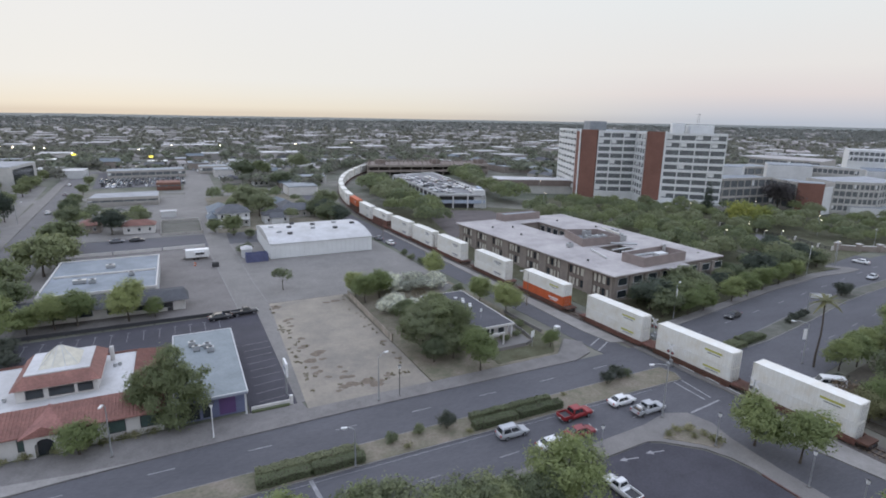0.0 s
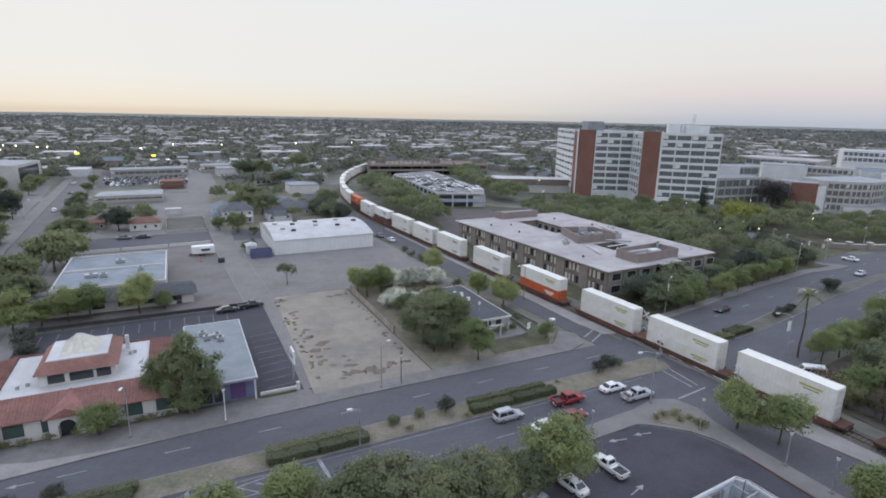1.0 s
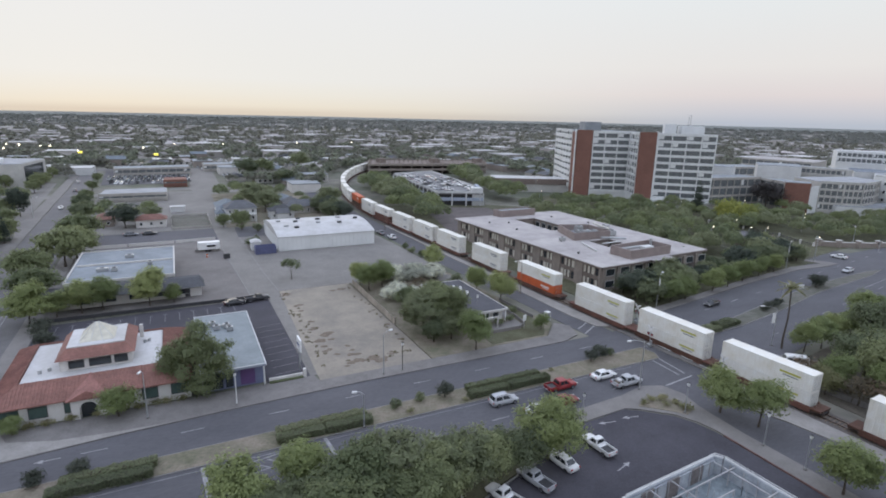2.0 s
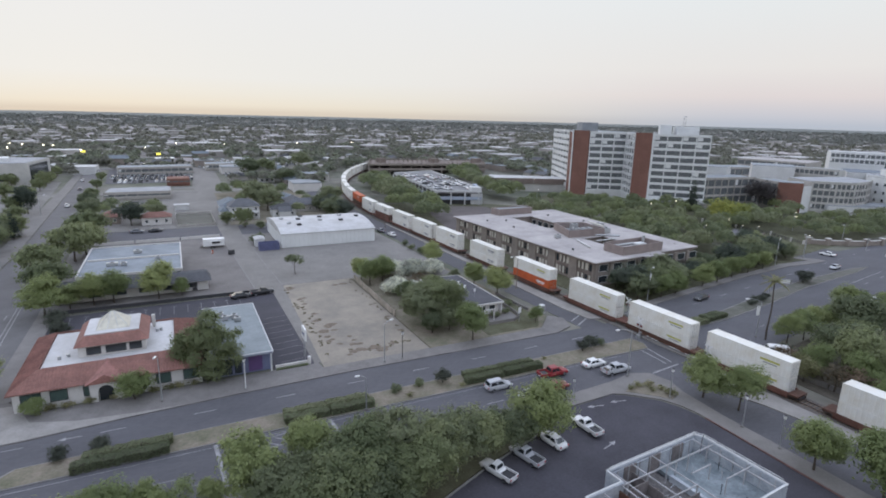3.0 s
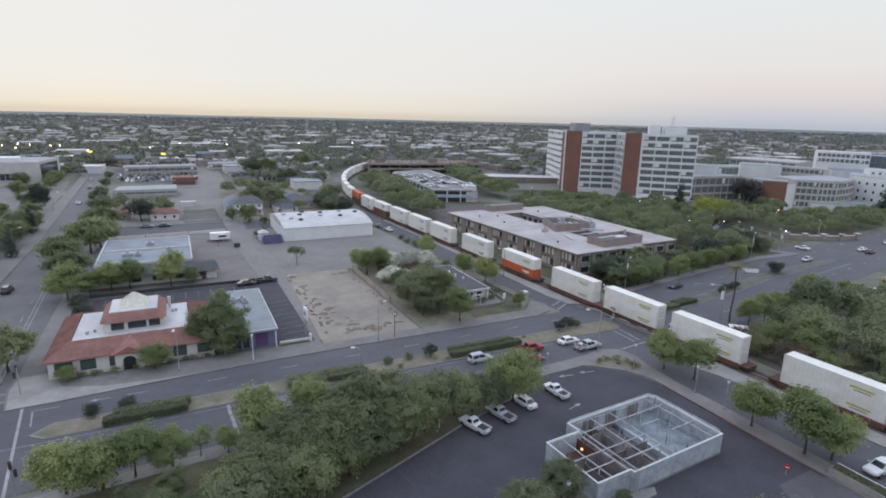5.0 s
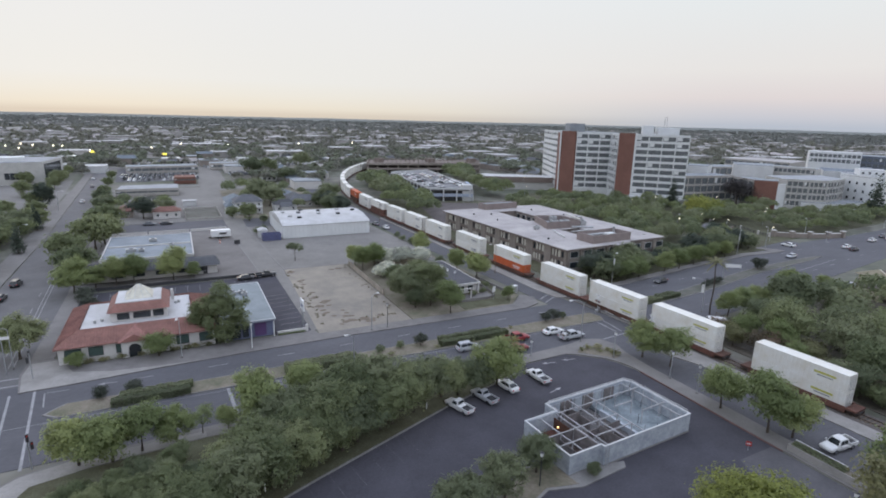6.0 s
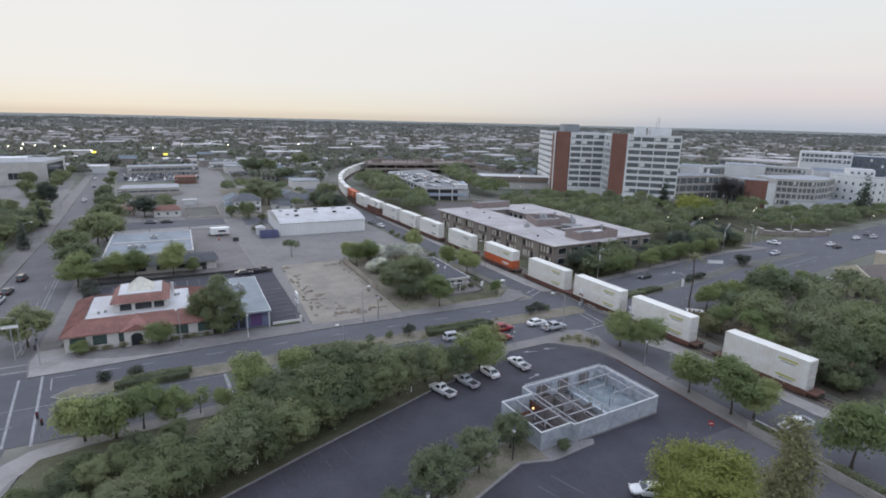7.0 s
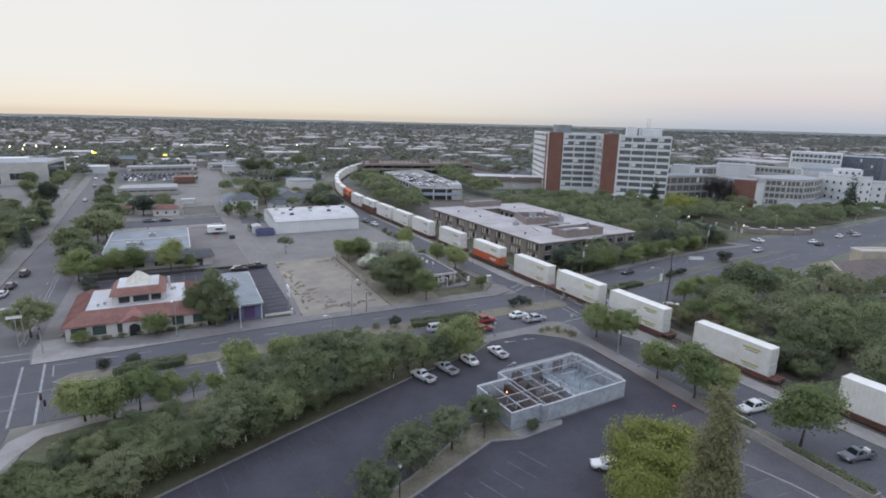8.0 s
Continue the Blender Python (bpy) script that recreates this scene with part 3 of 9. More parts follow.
stop = [((-31.9, 45.6), (-34.4, 67.2), 0.35), ((-28.7, 44.9), (-31.3, 67.6), 0.35), ((-29.2, 61.4), (-29.8, 66.0), 0.2), ((-47.5, 44.2), (-33.4, 43.6), 0.3), ((-47.5, 70.6), (-32.0, 70.6), 0.35), ((-47.3, 73.4), (-33.0, 73.4), 0.35),
        ((71.3, 50.4), (71.6, 59.0), 0.25), ((72.7, 50.4), (73.4, 58.2), 0.25), ((66.0, 48.5), (73.2, 49.3), 0.3), ((68.6, 71.5), (75.5, 75.4), 0.3), ((68.8, 74.0), (74.5, 77.0), 0.3), ((84.5, 62.5), (84.3, 70.0), 0.35),
        ((-3.6, 47.4), (-4.2, 56.7), 0.5), ((11.8, 48.0), (11.0, 56.8), 0.5), ((-36.2, 78), (-39.6, 150), 0.15), ((-36.9, 78), (-40.3, 150), 0.15)]
lines("stop_lines", stop, WHITE_LINE, "white stop lines and crosswalk bars")
hatch = [((0.6, 55.2), (7.4, 56.2), 0.16), ((0.2, 53.0), (7.2, 53.6), 0.16)] + [((1.2 + 2.0 * i, 55.2), (3.4 + 2.0 * i, 53.3), 0.16) for i in range(3)]
lines("hatching", hatch, WHITE_LINE, "white hatching beside the turn lane")
edge = [((-110, 56.2), (66, 56.2), 0.08), ((160, 66.2), (186, 70.2), 0.15)]
lines("edge_line", edge, WHITE_LINE, "white edge line of the road")


def arrow(x, y, turn, s=1.0):
    bm = bmesh.new()
    c, q = math.cos(radians(turn)), math.sin(radians(turn))
    def tp(px, py):
        return (x + (px * c - py * q) * s, y + (px * q + py * c) * s)
    prism(bm, [tp(-1.4, -0.08), (tp(0.4, -0.08)), tp(0.4, 0.08), tp(-1.4, 0.08)], 0.004, 0.042)
    prism(bm, [tp(0.4, -0.42), tp(1.4, 0), tp(0.4, 0.42)], 0.004, 0.042)
    return piece("arrow_marking", bm, WHITE_LINE, "white painted arrow on the asphalt", "road marking", "structure")


for a in ((49.0, 43.9, 168), (53.3, 43.6, 168), (43.8, 35.2, 15), (-21.5, 66.0, 180), (-7, 49, 0)):
    arrow(*a)
bays = [((-28 + 2.75 * i, 111.0), (-28 + 2.75 * i, 115.8), 0.1) for i in range(13)] + [((-28.4 + 2.75 * i, 115.8), (-27.6 + 2.75 * i, 115.8), 0.16) for i in range(13)]
bays += [((8.0, 78 + 2.8 * i), (12.6, 78.6 + 2.8 * i), 0.1) for i in range(9)]
lines("bay_lines", bays, mat("worn_bay_paint", (0.30, 0.30, 0.315), 0.85, big=0.4, fine=0.4, big_size=1.2, fine_size=0.2), "white T-shaped parking bay marks by the shops", 0.062)
bays = [((-9 + 2.8 * i, 22.9 + 2.8 * i * 0.412), (-8.2 + 2.8 * i, 18.3 + 2.8 * i * 0.412), 0.09) for i in range(14)]
lines("bay_lines_verge", bays, mat("almost_gone_bay_paint", (0.125, 0.124, 0.138), 0.88, big=0.6, fine=0.5, big_size=1.0, fine_size=0.2), "almost worn away parking bay lines", 0.042)
bays = [((17 + 2.6 * i, 7.0 + 2.6 * i * 0.40), (18.6 + 2.6 * i, 2.6 + 2.6 * i * 0.40), 0.1) for i in range(6)]
bays += [((2 + 2.6 * i, 4.0 + 2.6 * i * 0.40), (0.4 + 2.6 * i, 8.6 + 2.6 * i * 0.40), 0.1) for i in range(6)]
bays += [((51.0, -13 + 2.7 * i), (55.6, -13.4 + 2.7 * i), 0.1) for i in range(5)] + [((57.7, -14), (55.6, -0.6), 0.16), ((58.2, -14), (56.1, -0.6), 0.16)]
lines("bay_lines_lot", bays, mat("faded_bay_paint", (0.215, 0.215, 0.23), 0.85, big=0.5, fine=0.4, big_size=1.2, fine_size=0.2), "faded white parking bay lines", 0.045)

# ---- buildings ----
def flat_roof(parent, x0, x1, y0, y1, z, roof_mat, wall_mat, edge=0.35, t=0.3):
    """A flat roof behind a low parapet."""
    part("roof", cube(x0 + t + 0.003, x1 - t - 0.003, y0 + t + 0.003, y1 - t - 0.003, z - 0.3, z), roof_mat, parent)
    bm = bmesh.new()
    ring(bm, x0 - 0.02, x1 + 0.02, y0 - 0.02, y1 + 0.02, t, z - 0.28, z + edge)
    part("parapet", bm, wall_mat, parent)


def roof_unit(parent, x, y, z, w=1.6, d=1.2, h=1.0, name="roof_unit"):
    u = part(name, soft_box(x - w / 2, x + w / 2, y - d / 2, y + d / 2, z + 0.12, z + h, 0.05), STEEL, parent, "grey metal air conditioning unit")
    HERE[u.name] = HERE[parent.name]
    part("fan", bar((x, y, z + h), (x, y, z + h + 0.09), min(w, d) * 0.36, n=12), DARK_STEEL, u)
    for s in (-1, 1):
        part("skid", cube(x + s * w * 0.35 - 0.06, x + s * w * 0.35 + 0.06, y - d / 2, y + d / 2, z - 0.02, z + 0.125), DARK_STEEL, u)


# Spanish-style building with a tiled roof ring and a raised clerestory
sp = at_world(thing("spanish_building", (-17, 86, 0), "white stucco building with red tiled roof and raised clerestory", "building"))
X0, X1, Y0, Y1 = -29.4, -4.8, 75.9, 97.2
part("wall", cube(X0, X1, Y0, Y1, 0, 3.15), STUCCO, sp)
bm = bmesh.new()
ox = [(X0 - 0.6, Y0 - 0.6), (X1 + 0.4, Y0 - 0.6), (X1 + 0.4, Y1 + 0.6), (X0 - 0.6, Y1 + 0.6)]
ix = [(-26.7, 79.9), (-8.5, 79.9), (-8.5, 95.0), (-26.7, 95.0)]
lo = [bm.verts.new((*p, 3.05)) for p in ox]
le = [bm.verts.new((*p, 3.2)) for p in ox]
hi = [bm.verts.new((*p, 4.75)) for p in ix]
dn = [bm.verts.new((*p, 3.05)) for p in ix]
for i in range(4):
    j = (i + 1) % 4
    for q in ((lo[i], lo[j], le[j], le[i]), (le[i], le[j], hi[j], hi[i]), (hi[i], hi[j], dn[j], dn[i]), (dn[i], dn[j], lo[j], lo[i])):
        bm.faces.new(q)
tiles = part("tile_roof", bm, TILE, sp, "red clay tile roof ring")
HERE[tiles.name] = HERE[sp.name]
# tile courses as ridged strips
for side in range(4):
    a, b = Vector(ox[side]), Vector(ox[(side + 1) % 4])
    c, d = Vector(ix[side]), Vector(ix[(side + 1) % 4])
    bm = bmesh.new()
    L = (b - a).length
    steps = int(L / 0.42)
    for k in range(1, steps):
        f = k / steps
        lo_p = a.lerp(b, f)
        u = (b - a).normalized()
        run = (c - a) - u * (c - a).dot(u)
        sa, sb = (c - a).dot(u), L - (b - d).dot(-u) * -1
        s = f * L
        reach = 1.0
        if s < sa:
            reach = s / sa
        if s > L - (b - d).dot(u):
            reach = min(reach, (L - s) / max(0.1, (b - d).dot(u)))
        hi_p = lo_p + run * reach
        tube(bm, (lo_p.x, lo_p.y, 3.22), (hi_p.x, hi_p.y, 3.22 + 1.55 * reach), 0.075, n=5)
    part("tile_course", bm, TILE, tiles)
part("flat_roof", cube(-26.6, -8.6, 80.0, 94.9, 3.3, 4.45), ROOF_WHITE, sp, "white coated flat roof")
cl = part("clerestory", cube(-22.0, -12.6, 82.6, 92.6, 4.35, 6.4), STUCCO, sp, "white clerestory with dark windows")
HERE[cl.name] = HERE[sp.name]
for x0, x1 in ((-20.9, -18.9), (-18.3, -15.4), (-15.0, -13.2)):
    window(cl, (-22.0, 82.6), (-12.6, 82.6), x0 + 22, x1 + 22, 4.75, 6.0, DARK_STEEL)
bm = bmesh.new()
lo = [bm.verts.new(p) for p in ((-22.5, 82.1, 6.3), (-12.1, 82.1, 6.3), (-12.1, 93.1, 6.3), (-22.5, 93.1, 6.3))]
hi = [bm.verts.new(p) for p in ((-21.2, 83.8, 7.5), (-13.4, 83.8, 7.5), (-13.4, 91.7, 7.5), (-21.2, 91.7, 7.5))]
bm.faces.new(lo[::-1])
bm.faces.new(hi)
for i in range(4):
    bm.faces.new((lo[i], lo[(i + 1) % 4], hi[(i + 1) % 4], hi[i]))
part("clerestory_roof", bm, TILE, cl)
part("clerestory_deck", cube(-21.1, -13.5, 83.9, 91.6, 7.4, 7.66), ROOF_WHITE, cl)
bm = bmesh.new()
b4 = [bm.verts.new(p) for p in ((-19.7, 85.2, 7.663), (-14.9, 85.2, 7.663), (-14.9, 90.4, 7.663), (-19.7, 90.4, 7.663))]
ap = [bm.verts.new((-17.6, 87.8, 9.9)), bm.verts.new((-17.0, 87.8, 9.9))]
bm.faces.new(b4[::-1])
for q in ((b4[0], b4[1], ap[1], ap[0]), (b4[1], b4[2], ap[1]), (b4[2], b4[3], ap[0], ap[1]), (b4[3], b4[0], ap[0])):
    bm.faces.new(q)
sky_glass = mat("frosted_skylight", (0.60, 0.57, 0.48), 0.35, big=0.25, big_size=0.8)
sk = part("skylight", bm, sky_glass, cl, "cream frosted pyramid skylight")
HERE[sk.name] = HERE[sp.name]
for p in ((-19.7, 85.2), (-14.9, 85.2), (-14.9, 90.4), (-19.7, 90.4), (-18.1, 85.2), (-16.5, 85.2), (-18.1, 90.4), (-16.5, 90.4)):
    part("glazing_bar", bar((*p, 7.68), (-17.5 if p[0] < -17.3 else -17.1, 87.8, 9.92), 0.05, n=4), WHITE_WALL, sk)
part("chimney", cube(-12.0, -11.45, 92.5, 93.1, 4.35, 6.7), STUCCO, sp)
for x in (-24.6, -11.2, -23.5, -10.6):
    part("roof_vent", bar((x, 83.0 + (x + 25) * 0.5, 4.35), (x, 83.0 + (x + 25) * 0.5, 5.0), 0.25, n=8), STEEL, sp)
for x0, x1 in ((-28.5, -26.0), (-25.0, -22.8), (-20.9, -18.9 - 0.15), (-14.4, -12.4), (-11.3, -9.2), (-7.5, -5.2)):
    w = window(sp, (X0, Y0), (X1, Y0), x0 - X0, x1 - X0, 1.0, 2.75, DARK_STEEL)
    part("blind", wall_box((X0, Y0), (X1, Y0), x0 - X0 + 0.1, x1 - X0 - 0.1, 0.05, 0.075, 1.12, 2.62), mat("dark_green_blind", (0.055, 0.088, 0.08), 0.6, fine=0.2), w)
    part("sill", wall_box((X0, Y0), (X1, Y0), x0 - X0 - 0.08, x1 - X0 + 0.08, 0.003, 0.16, 0.9, 0.997), STUCCO, w)
# entrance porch with an arch and a small cross gable
part("porch_wall", cube(-20.0, -19.0, 75.1, 75.897, 0, 3.1), STUCCO, sp)
part("porch_wall", cube(-16.9, -15.9, 75.1, 75.897, 0, 3.1), STUCCO, sp)
bm = bmesh.new()
for k in range(12):
    a0, a1 = math.pi * k / 12, math.pi * (k + 1) / 12
    c0, c1 = -17.95 + 1.05 * math.cos(a0), -17.95 + 1.05 * math.cos(a1)
    z0, z1 = 1.55 + 1.05 * math.sin(a0), 1.55 + 1.05 * math.sin(a1)
    lo4 = [bm.verts.new(p) for p in ((c0, 75.1, z0), (c1, 75.1, z1), (c1, 75.8, z1), (c0, 75.8, z0))]
    hi4 = [bm.verts.new(p) for p in ((c0, 75.1, 3.1), (c1, 75.1, 3.1), (c1, 75.8, 3.1), (c0, 75.8, 3.1))]
    for i in range(4):
        j = (i + 1) % 4
        bm.faces.new((lo4[i], lo4[j], hi4[j], hi4[i]))
    bm.faces.new(lo4[::-1])
    bm.faces.new(hi4)
part("arch", bm, STUCCO, sp)
bm = bmesh.new()
v = [bm.verts.new(p) for p in ((-20.5, 74.7, 3.12), (-15.4, 74.7, 3.12), (-17.95, 74.7, 4.45), (-20.5, 78.6, 3.12), (-15.4, 78.6, 3.12), (-17.95, 80.4, 4.75))]
for f in ((0, 1, 2), (0, 2, 5, 3), (1, 4, 5, 2), (3, 5, 4), (0, 3, 4, 1)):
    bm.faces.new([v[i] for i in f])
part("porch_roof", bm, TILE, sp, "small red tiled porch gable")
part("door", cube(-18.9, -17.0, 75.84, 75.897, 0.0, 2.4), GLASS, sp)
for y in (80, 85, 90):
    window(sp, (X0, Y1), (X0, Y0), Y1 - y - 1, Y1 - y + 1, 0.9, 2.4, DARK_STEEL)

# blue shop with a grey flat roof
bl = at_world(thing("blue_shop", (1.2, 88, 0), "small blue-fronted shop with a grey flat roof", "building"))
part("wall", cube(-3.2, 6.0, 76.3, 100.6, 0, 3.4), BLUE_WALL, bl)
flat_roof(bl, -3.4, 6.3, 75.0, 100.8, 3.85, mat("pale_blue_roof", (0.255, 0.285, 0.30), 0.9, big=0.2, fine=0.15, big_size=4), WHITE_WALL, 0.05, 0.16)
part("fascia", cube(-3.3, 6.2, 74.9, 74.975, 3.5, 3.82), mat("grey_blue_fascia", (0.27, 0.29, 0.34), 0.8, big=0.15, big_size=2), bl)
for x0, x1, m2 in ((-2.6, -0.2, GLASS), (0.2, 1.3, GLASS), (2.4, 4.6, PURPLE)):
    part("shopfront", cube(x0, x1, 76.2, 76.297, 0.3, 2.9), m2, bl)
for x in (-3.1, 5.9):
    part("post", cube(x - 0.12, x + 0.12, 75.1, 75.34, 0, 3.25), WHITE_WALL, bl)
for x, y in ((0.2, 92.5), (1.9, 92.9), (-0.4, 94.6), (2.3, 91.2)):
    roof_unit(bl, x, y, 3.86, 1.1, 0.9, 0.9)
part("duct", cube(-0.5, 2.4, 93.7, 94.0, 3.86, 4.2), STEEL, bl)

# long low building with a dark shingled canopy
lb = at_world(thing("long_shop", (-17, 148, 0), "long low building with pale flat roof and dark shingle canopy", "building"))
part("wall", cube(-28.6, -6.6, 131.5, 161.5, 0, 4.2), WHITE_WALL, lb)
flat_roof(lb, -28.8, -6.4, 131.3, 161.7, 4.5, mat("pale_grey_roof", (0.27, 0.30, 0.33), 0.9, big=0.3, fine=0.15, big_size=5), STUCCO, 0.25, 0.3)
part("front_wall", cube(-34.0, -1.0, 126.6, 131.28, 0, 2.6), STUCCO, lb)
bm = bmesh.new()
lo = [bm.verts.new(p) for p in ((-35.2, 125.4, 2.5), (-0.2, 125.4, 2.5), (-0.2, 131.2, 2.5), (-35.2, 131.2, 2.5))]
hi = [bm.verts.new(p) for p in ((-34.4, 129.4, 3.9), (-1.2, 129.4, 3.9), (-1.2, 131.2, 3.9), (-34.4, 131.2, 3.9))]
bm.faces.new(lo[::-1])
bm.faces.new(hi)
for i in range(4):
    bm.faces.new((lo[i], lo[(i + 1) % 4], hi[(i + 1) % 4], hi[i]))
part("canopy_roof", bm, SHINGLE, lb, "dark shingled canopy")
bm = cube(-28.0, -7.0, 146.0, 146.35, 4.52, 4.95)
part("roof_step", bm, STUCCO, lb)
for x, y, w in ((-17, 152, 2.0), (-22, 140, 2.6), (-19.5, 139.4, 1.4), (-12, 143, 1.2)):
    roof_unit(lb, x, y, 4.5, w, 1.2, 0.9)
for x in (-31, -26, -21, -16, -11, -6):
    window(lb, (-34.0, 126.6), (-1.0, 126.6), x + 34, x + 36.6, 0.8, 2.1, STEEL)
part("door", cube(-4.6, -3.5, 126.53, 126.597, 0.05, 2.1), DARK_STEEL, lb)
fence = thing("parking_fence", (-10, 118.6, 0), "low dark fence behind the shop car park", "fence")
at_world(fence)
for i in range(14):
    part("rail", cube(-31 + 3 * i, -28.06 + 3 * i, 118.35, 118.5, 0.35, 1.1), DARK_STEEL, fence)
    part("post", cube(-31.06 + 3 * i, -30.94 + 3 * i, 118.3, 118.55, 0, 1.2), DARK_STEEL, fence)

# white warehouse with an arched roof
wh = at_world(thing("warehouse", (38.6, 176, 0), "white metal warehouse with a low arched roof", "warehouse"))
part("wall", cube(22.9, 54.6, 162.8, 192.0, 0, 4.6), HOSPITAL_WHITE, wh)
bm = bmesh.new()
prof = []
for k in range(13):
    f = k / 12
    prof.append((162.6 + 29.6 * f, 4.6 + 2.0 * math.sin(math.pi * f) ** 0.75))
sec = [(162.6, 4.35)] + prof + [(192.2, 4.35)]
va = [bm.verts.new((22.7, y, z)) for y, z in sec]
vb = [bm.verts.new((54.8, y, z)) for y, z in sec]
bm.faces.new(va)
bm.faces.new(vb[::-1])
for i in range(len(sec)):
    j = (i + 1) % len(sec)
    bm.faces.new((va[i], vb[i], vb[j], va[j]))
part("roof", bm, ROOF_WHITE, wh, "white arched roof with dark vents")
for i, (x, y) in enumerate(((27, 171), (31, 176), (30, 169), (38, 173), (39, 178), (45, 171.5), (46.5, 179), (52, 176), (33, 182), (25.6, 178))):
    zz = 4.6 + 2.0 * math.sin(math.pi * (y - 162.6) / 29.6) ** 0.75
    u = part("roof_vent", soft_box(x - 0.7, x + 0.7, y - 0.5, y + 0.5, zz - 0.25, zz + 0.55, 0.06), DARK_STEEL if i % 3 else STEEL, wh)
for k in range(1, 22):
    part("wall_rib", cube(22.9 + 1.44 * k - 0.04, 22.9 + 1.44 * k + 0.04, 162.74, 162.797, 0.1, 4.3), WHITE_WALL, wh)

yard_box = at_world(thing("skip_container", (19, 163, 0), "blue steel skip beside the warehouse", "skip"))
bm = bmesh.new()
ring(bm, 15.8, 22.0, 161.0, 164.2, 0.15, 0.02, 2.4)
box(bm, 15.95, 21.85, 161.15, 164.05, 0.02, 0.3)
part("body", bm, BLUE_BIN, yard_box)
for k in range(6):
    part("rib", cube(16.2 + 1.1 * k, 16.35 + 1.1 * k, 160.9, 160.997, 0.1, 2.4), BLUE_BIN, yard_box)
shed = at_world(thing("yard_shed", (17, 168, 0), "small white shed in the yard", "shed"))
part("wall", cube(15.4, 18.2, 167.0, 171.0, 0, 2.6), WHITE_WALL, shed)
bm = bmesh.new()
hip(bm, 15.1, 18.5, 166.7, 171.3, 2.6, 3.3, 1.2)
part("roof", bm, ROOF_WHITE, shed)

# derelict building without a roof
ph = thing("roofless_building", (31.6, 16.7, 0), "roofless pale building shell with white wall caps", "building ruin", turn=4)
wall_pts = [(0.0, 0.0), (5.3, 0.0), (5.3, -0.55), (22.2, -0.55), (22.4, 10.1), (21.7, 11.2), (5.6, 11.2), (5.6, 9.0), (0.1, 9.0)]
PHH = 2.85
PALE = mat("pale_weathered_wall", (0.45, 0.48, 0.51), 0.9, big=0.3, fine=0.2, big_size=1.6, fine_size=0.3, tint=(0.9, 0.92, 0.98))
nw = len(wall_pts)
for i in range(nw):
    z, a, b, c = wall_pts[i - 1], wall_pts[i], wall_pts[(i + 1) % nw], wall_pts[(i + 2) % nw]
    convex = (a[0] - z[0]) * (b[1] - a[1]) - (a[1] - z[1]) * (b[0] - a[0]) > 0
    part("wall", wall_box(a, b, 0.303 if convex else -0.297, length(a, b) - 0.003, -0.3, 0.0, 0.03, PHH), PALE, ph)
    part("wall_cap", wall_box(a, b, 0.183 if convex else -0.117, length(a, b) + 0.027, -0.16, 0.03, PHH + 0.003, PHH + 0.12), WHITE_WALL, ph, "white coping")
    part("wall_foot", wall_box(a, b, 0.0, length(a, b) - 0.01, 0.003, 0.06, 0.03, 0.28), KERB, ph, "grey plinth")
FLOOR_IN = mat("pale_blue_floor", (0.285, 0.325, 0.345), 0.8, big=0.45, fine=0.3, big_size=2.2, fine_size=0.4, tint=(0.85, 0.9, 0.95))
RUBBLE = mat("grey_rubble_floor", (0.215, 0.20, 0.198), 0.95, big=0.5, fine=0.5, big_size=1.2, fine_size=0.25, bump=0.8)
INNER = mat("grimy_inner_wall", (0.25, 0.222, 0.215), 0.92, big=0.4, fine=0.3, big_size=1.2)
STUDWORK = mat("grey_studwork", (0.45, 0.445, 0.455), 0.8, big=0.3, fine=0.2, big_size=1.0)
part("floor", cube(14.4, 22.05, -0.2, 10.85, 0.03, 0.55), FLOOR_IN, ph, "pale blue stained floor")
part("floor_edge", cube(13.9, 14.395, 0.2, 8.6, 0.03, 1.0), PALE, ph, "low pale dividing wall")
part("rusty_floor", cube(0.35, 5.0, 4.9, 8.7, 0.03, 0.3), RUST, ph, "rust-brown floor of the front room")
part("rubble_floor", cube(0.35, 5.0, 0.35, 4.896, 0.03, 0.22), mat("brown_rubble_floor", (0.15, 0.105, 0.09), 0.95, big=0.5, fine=0.5, big_size=1.0, fine_size=0.25, bump=0.8), ph, "dark rubble floor")
part("rubble_floor", cube(5.9, 13.895, -0.2, 10.85, 0.03, 0.2), RUBBLE, ph, "dark rubble floor")
part("rubble_floor", cube(5.05, 5.88, -0.2, 8.65, 0.03, 0.2), RUBBLE, ph, "dark rubble floor")
part("rust_panel", cube(5.05, 5.13, 5.1, 8.6, 0.3, 2.2), RUST, ph, "rust-red partition panel")
rng = random.Random(5)
for x0, x1, y0, y1, h in ((5.05, 5.15, 0.4, 4.6, 2.5), (2.6, 2.7, 0.4, 4.7, 1.5), (0.4, 5.0, 4.75, 4.85, 2.3), (9.6, 9.7, 0.0, 4.4, 1.9), (9.6, 9.7, 6.2, 10.8, 1.4), (6.3, 13.8, 4.5, 4.6, 1.3), (6.4, 9.5, 8.2, 8.3, 1.9), (11.7, 11.8, 0.2, 4.4, 1.0)):
    part("inner_wall", cube(x0, x1, y0, y1, 0.21, 0.21 + h), INNER, ph)
# lining of the north wall between its studs
for k in range(7):
    part("lining", cube(6.0 + 2.2 * k, 8.1 + 2.2 * k, 10.72, 10.86, 0.3, 2.6), INNER if k % 2 else PALE, ph, "stained inner lining")
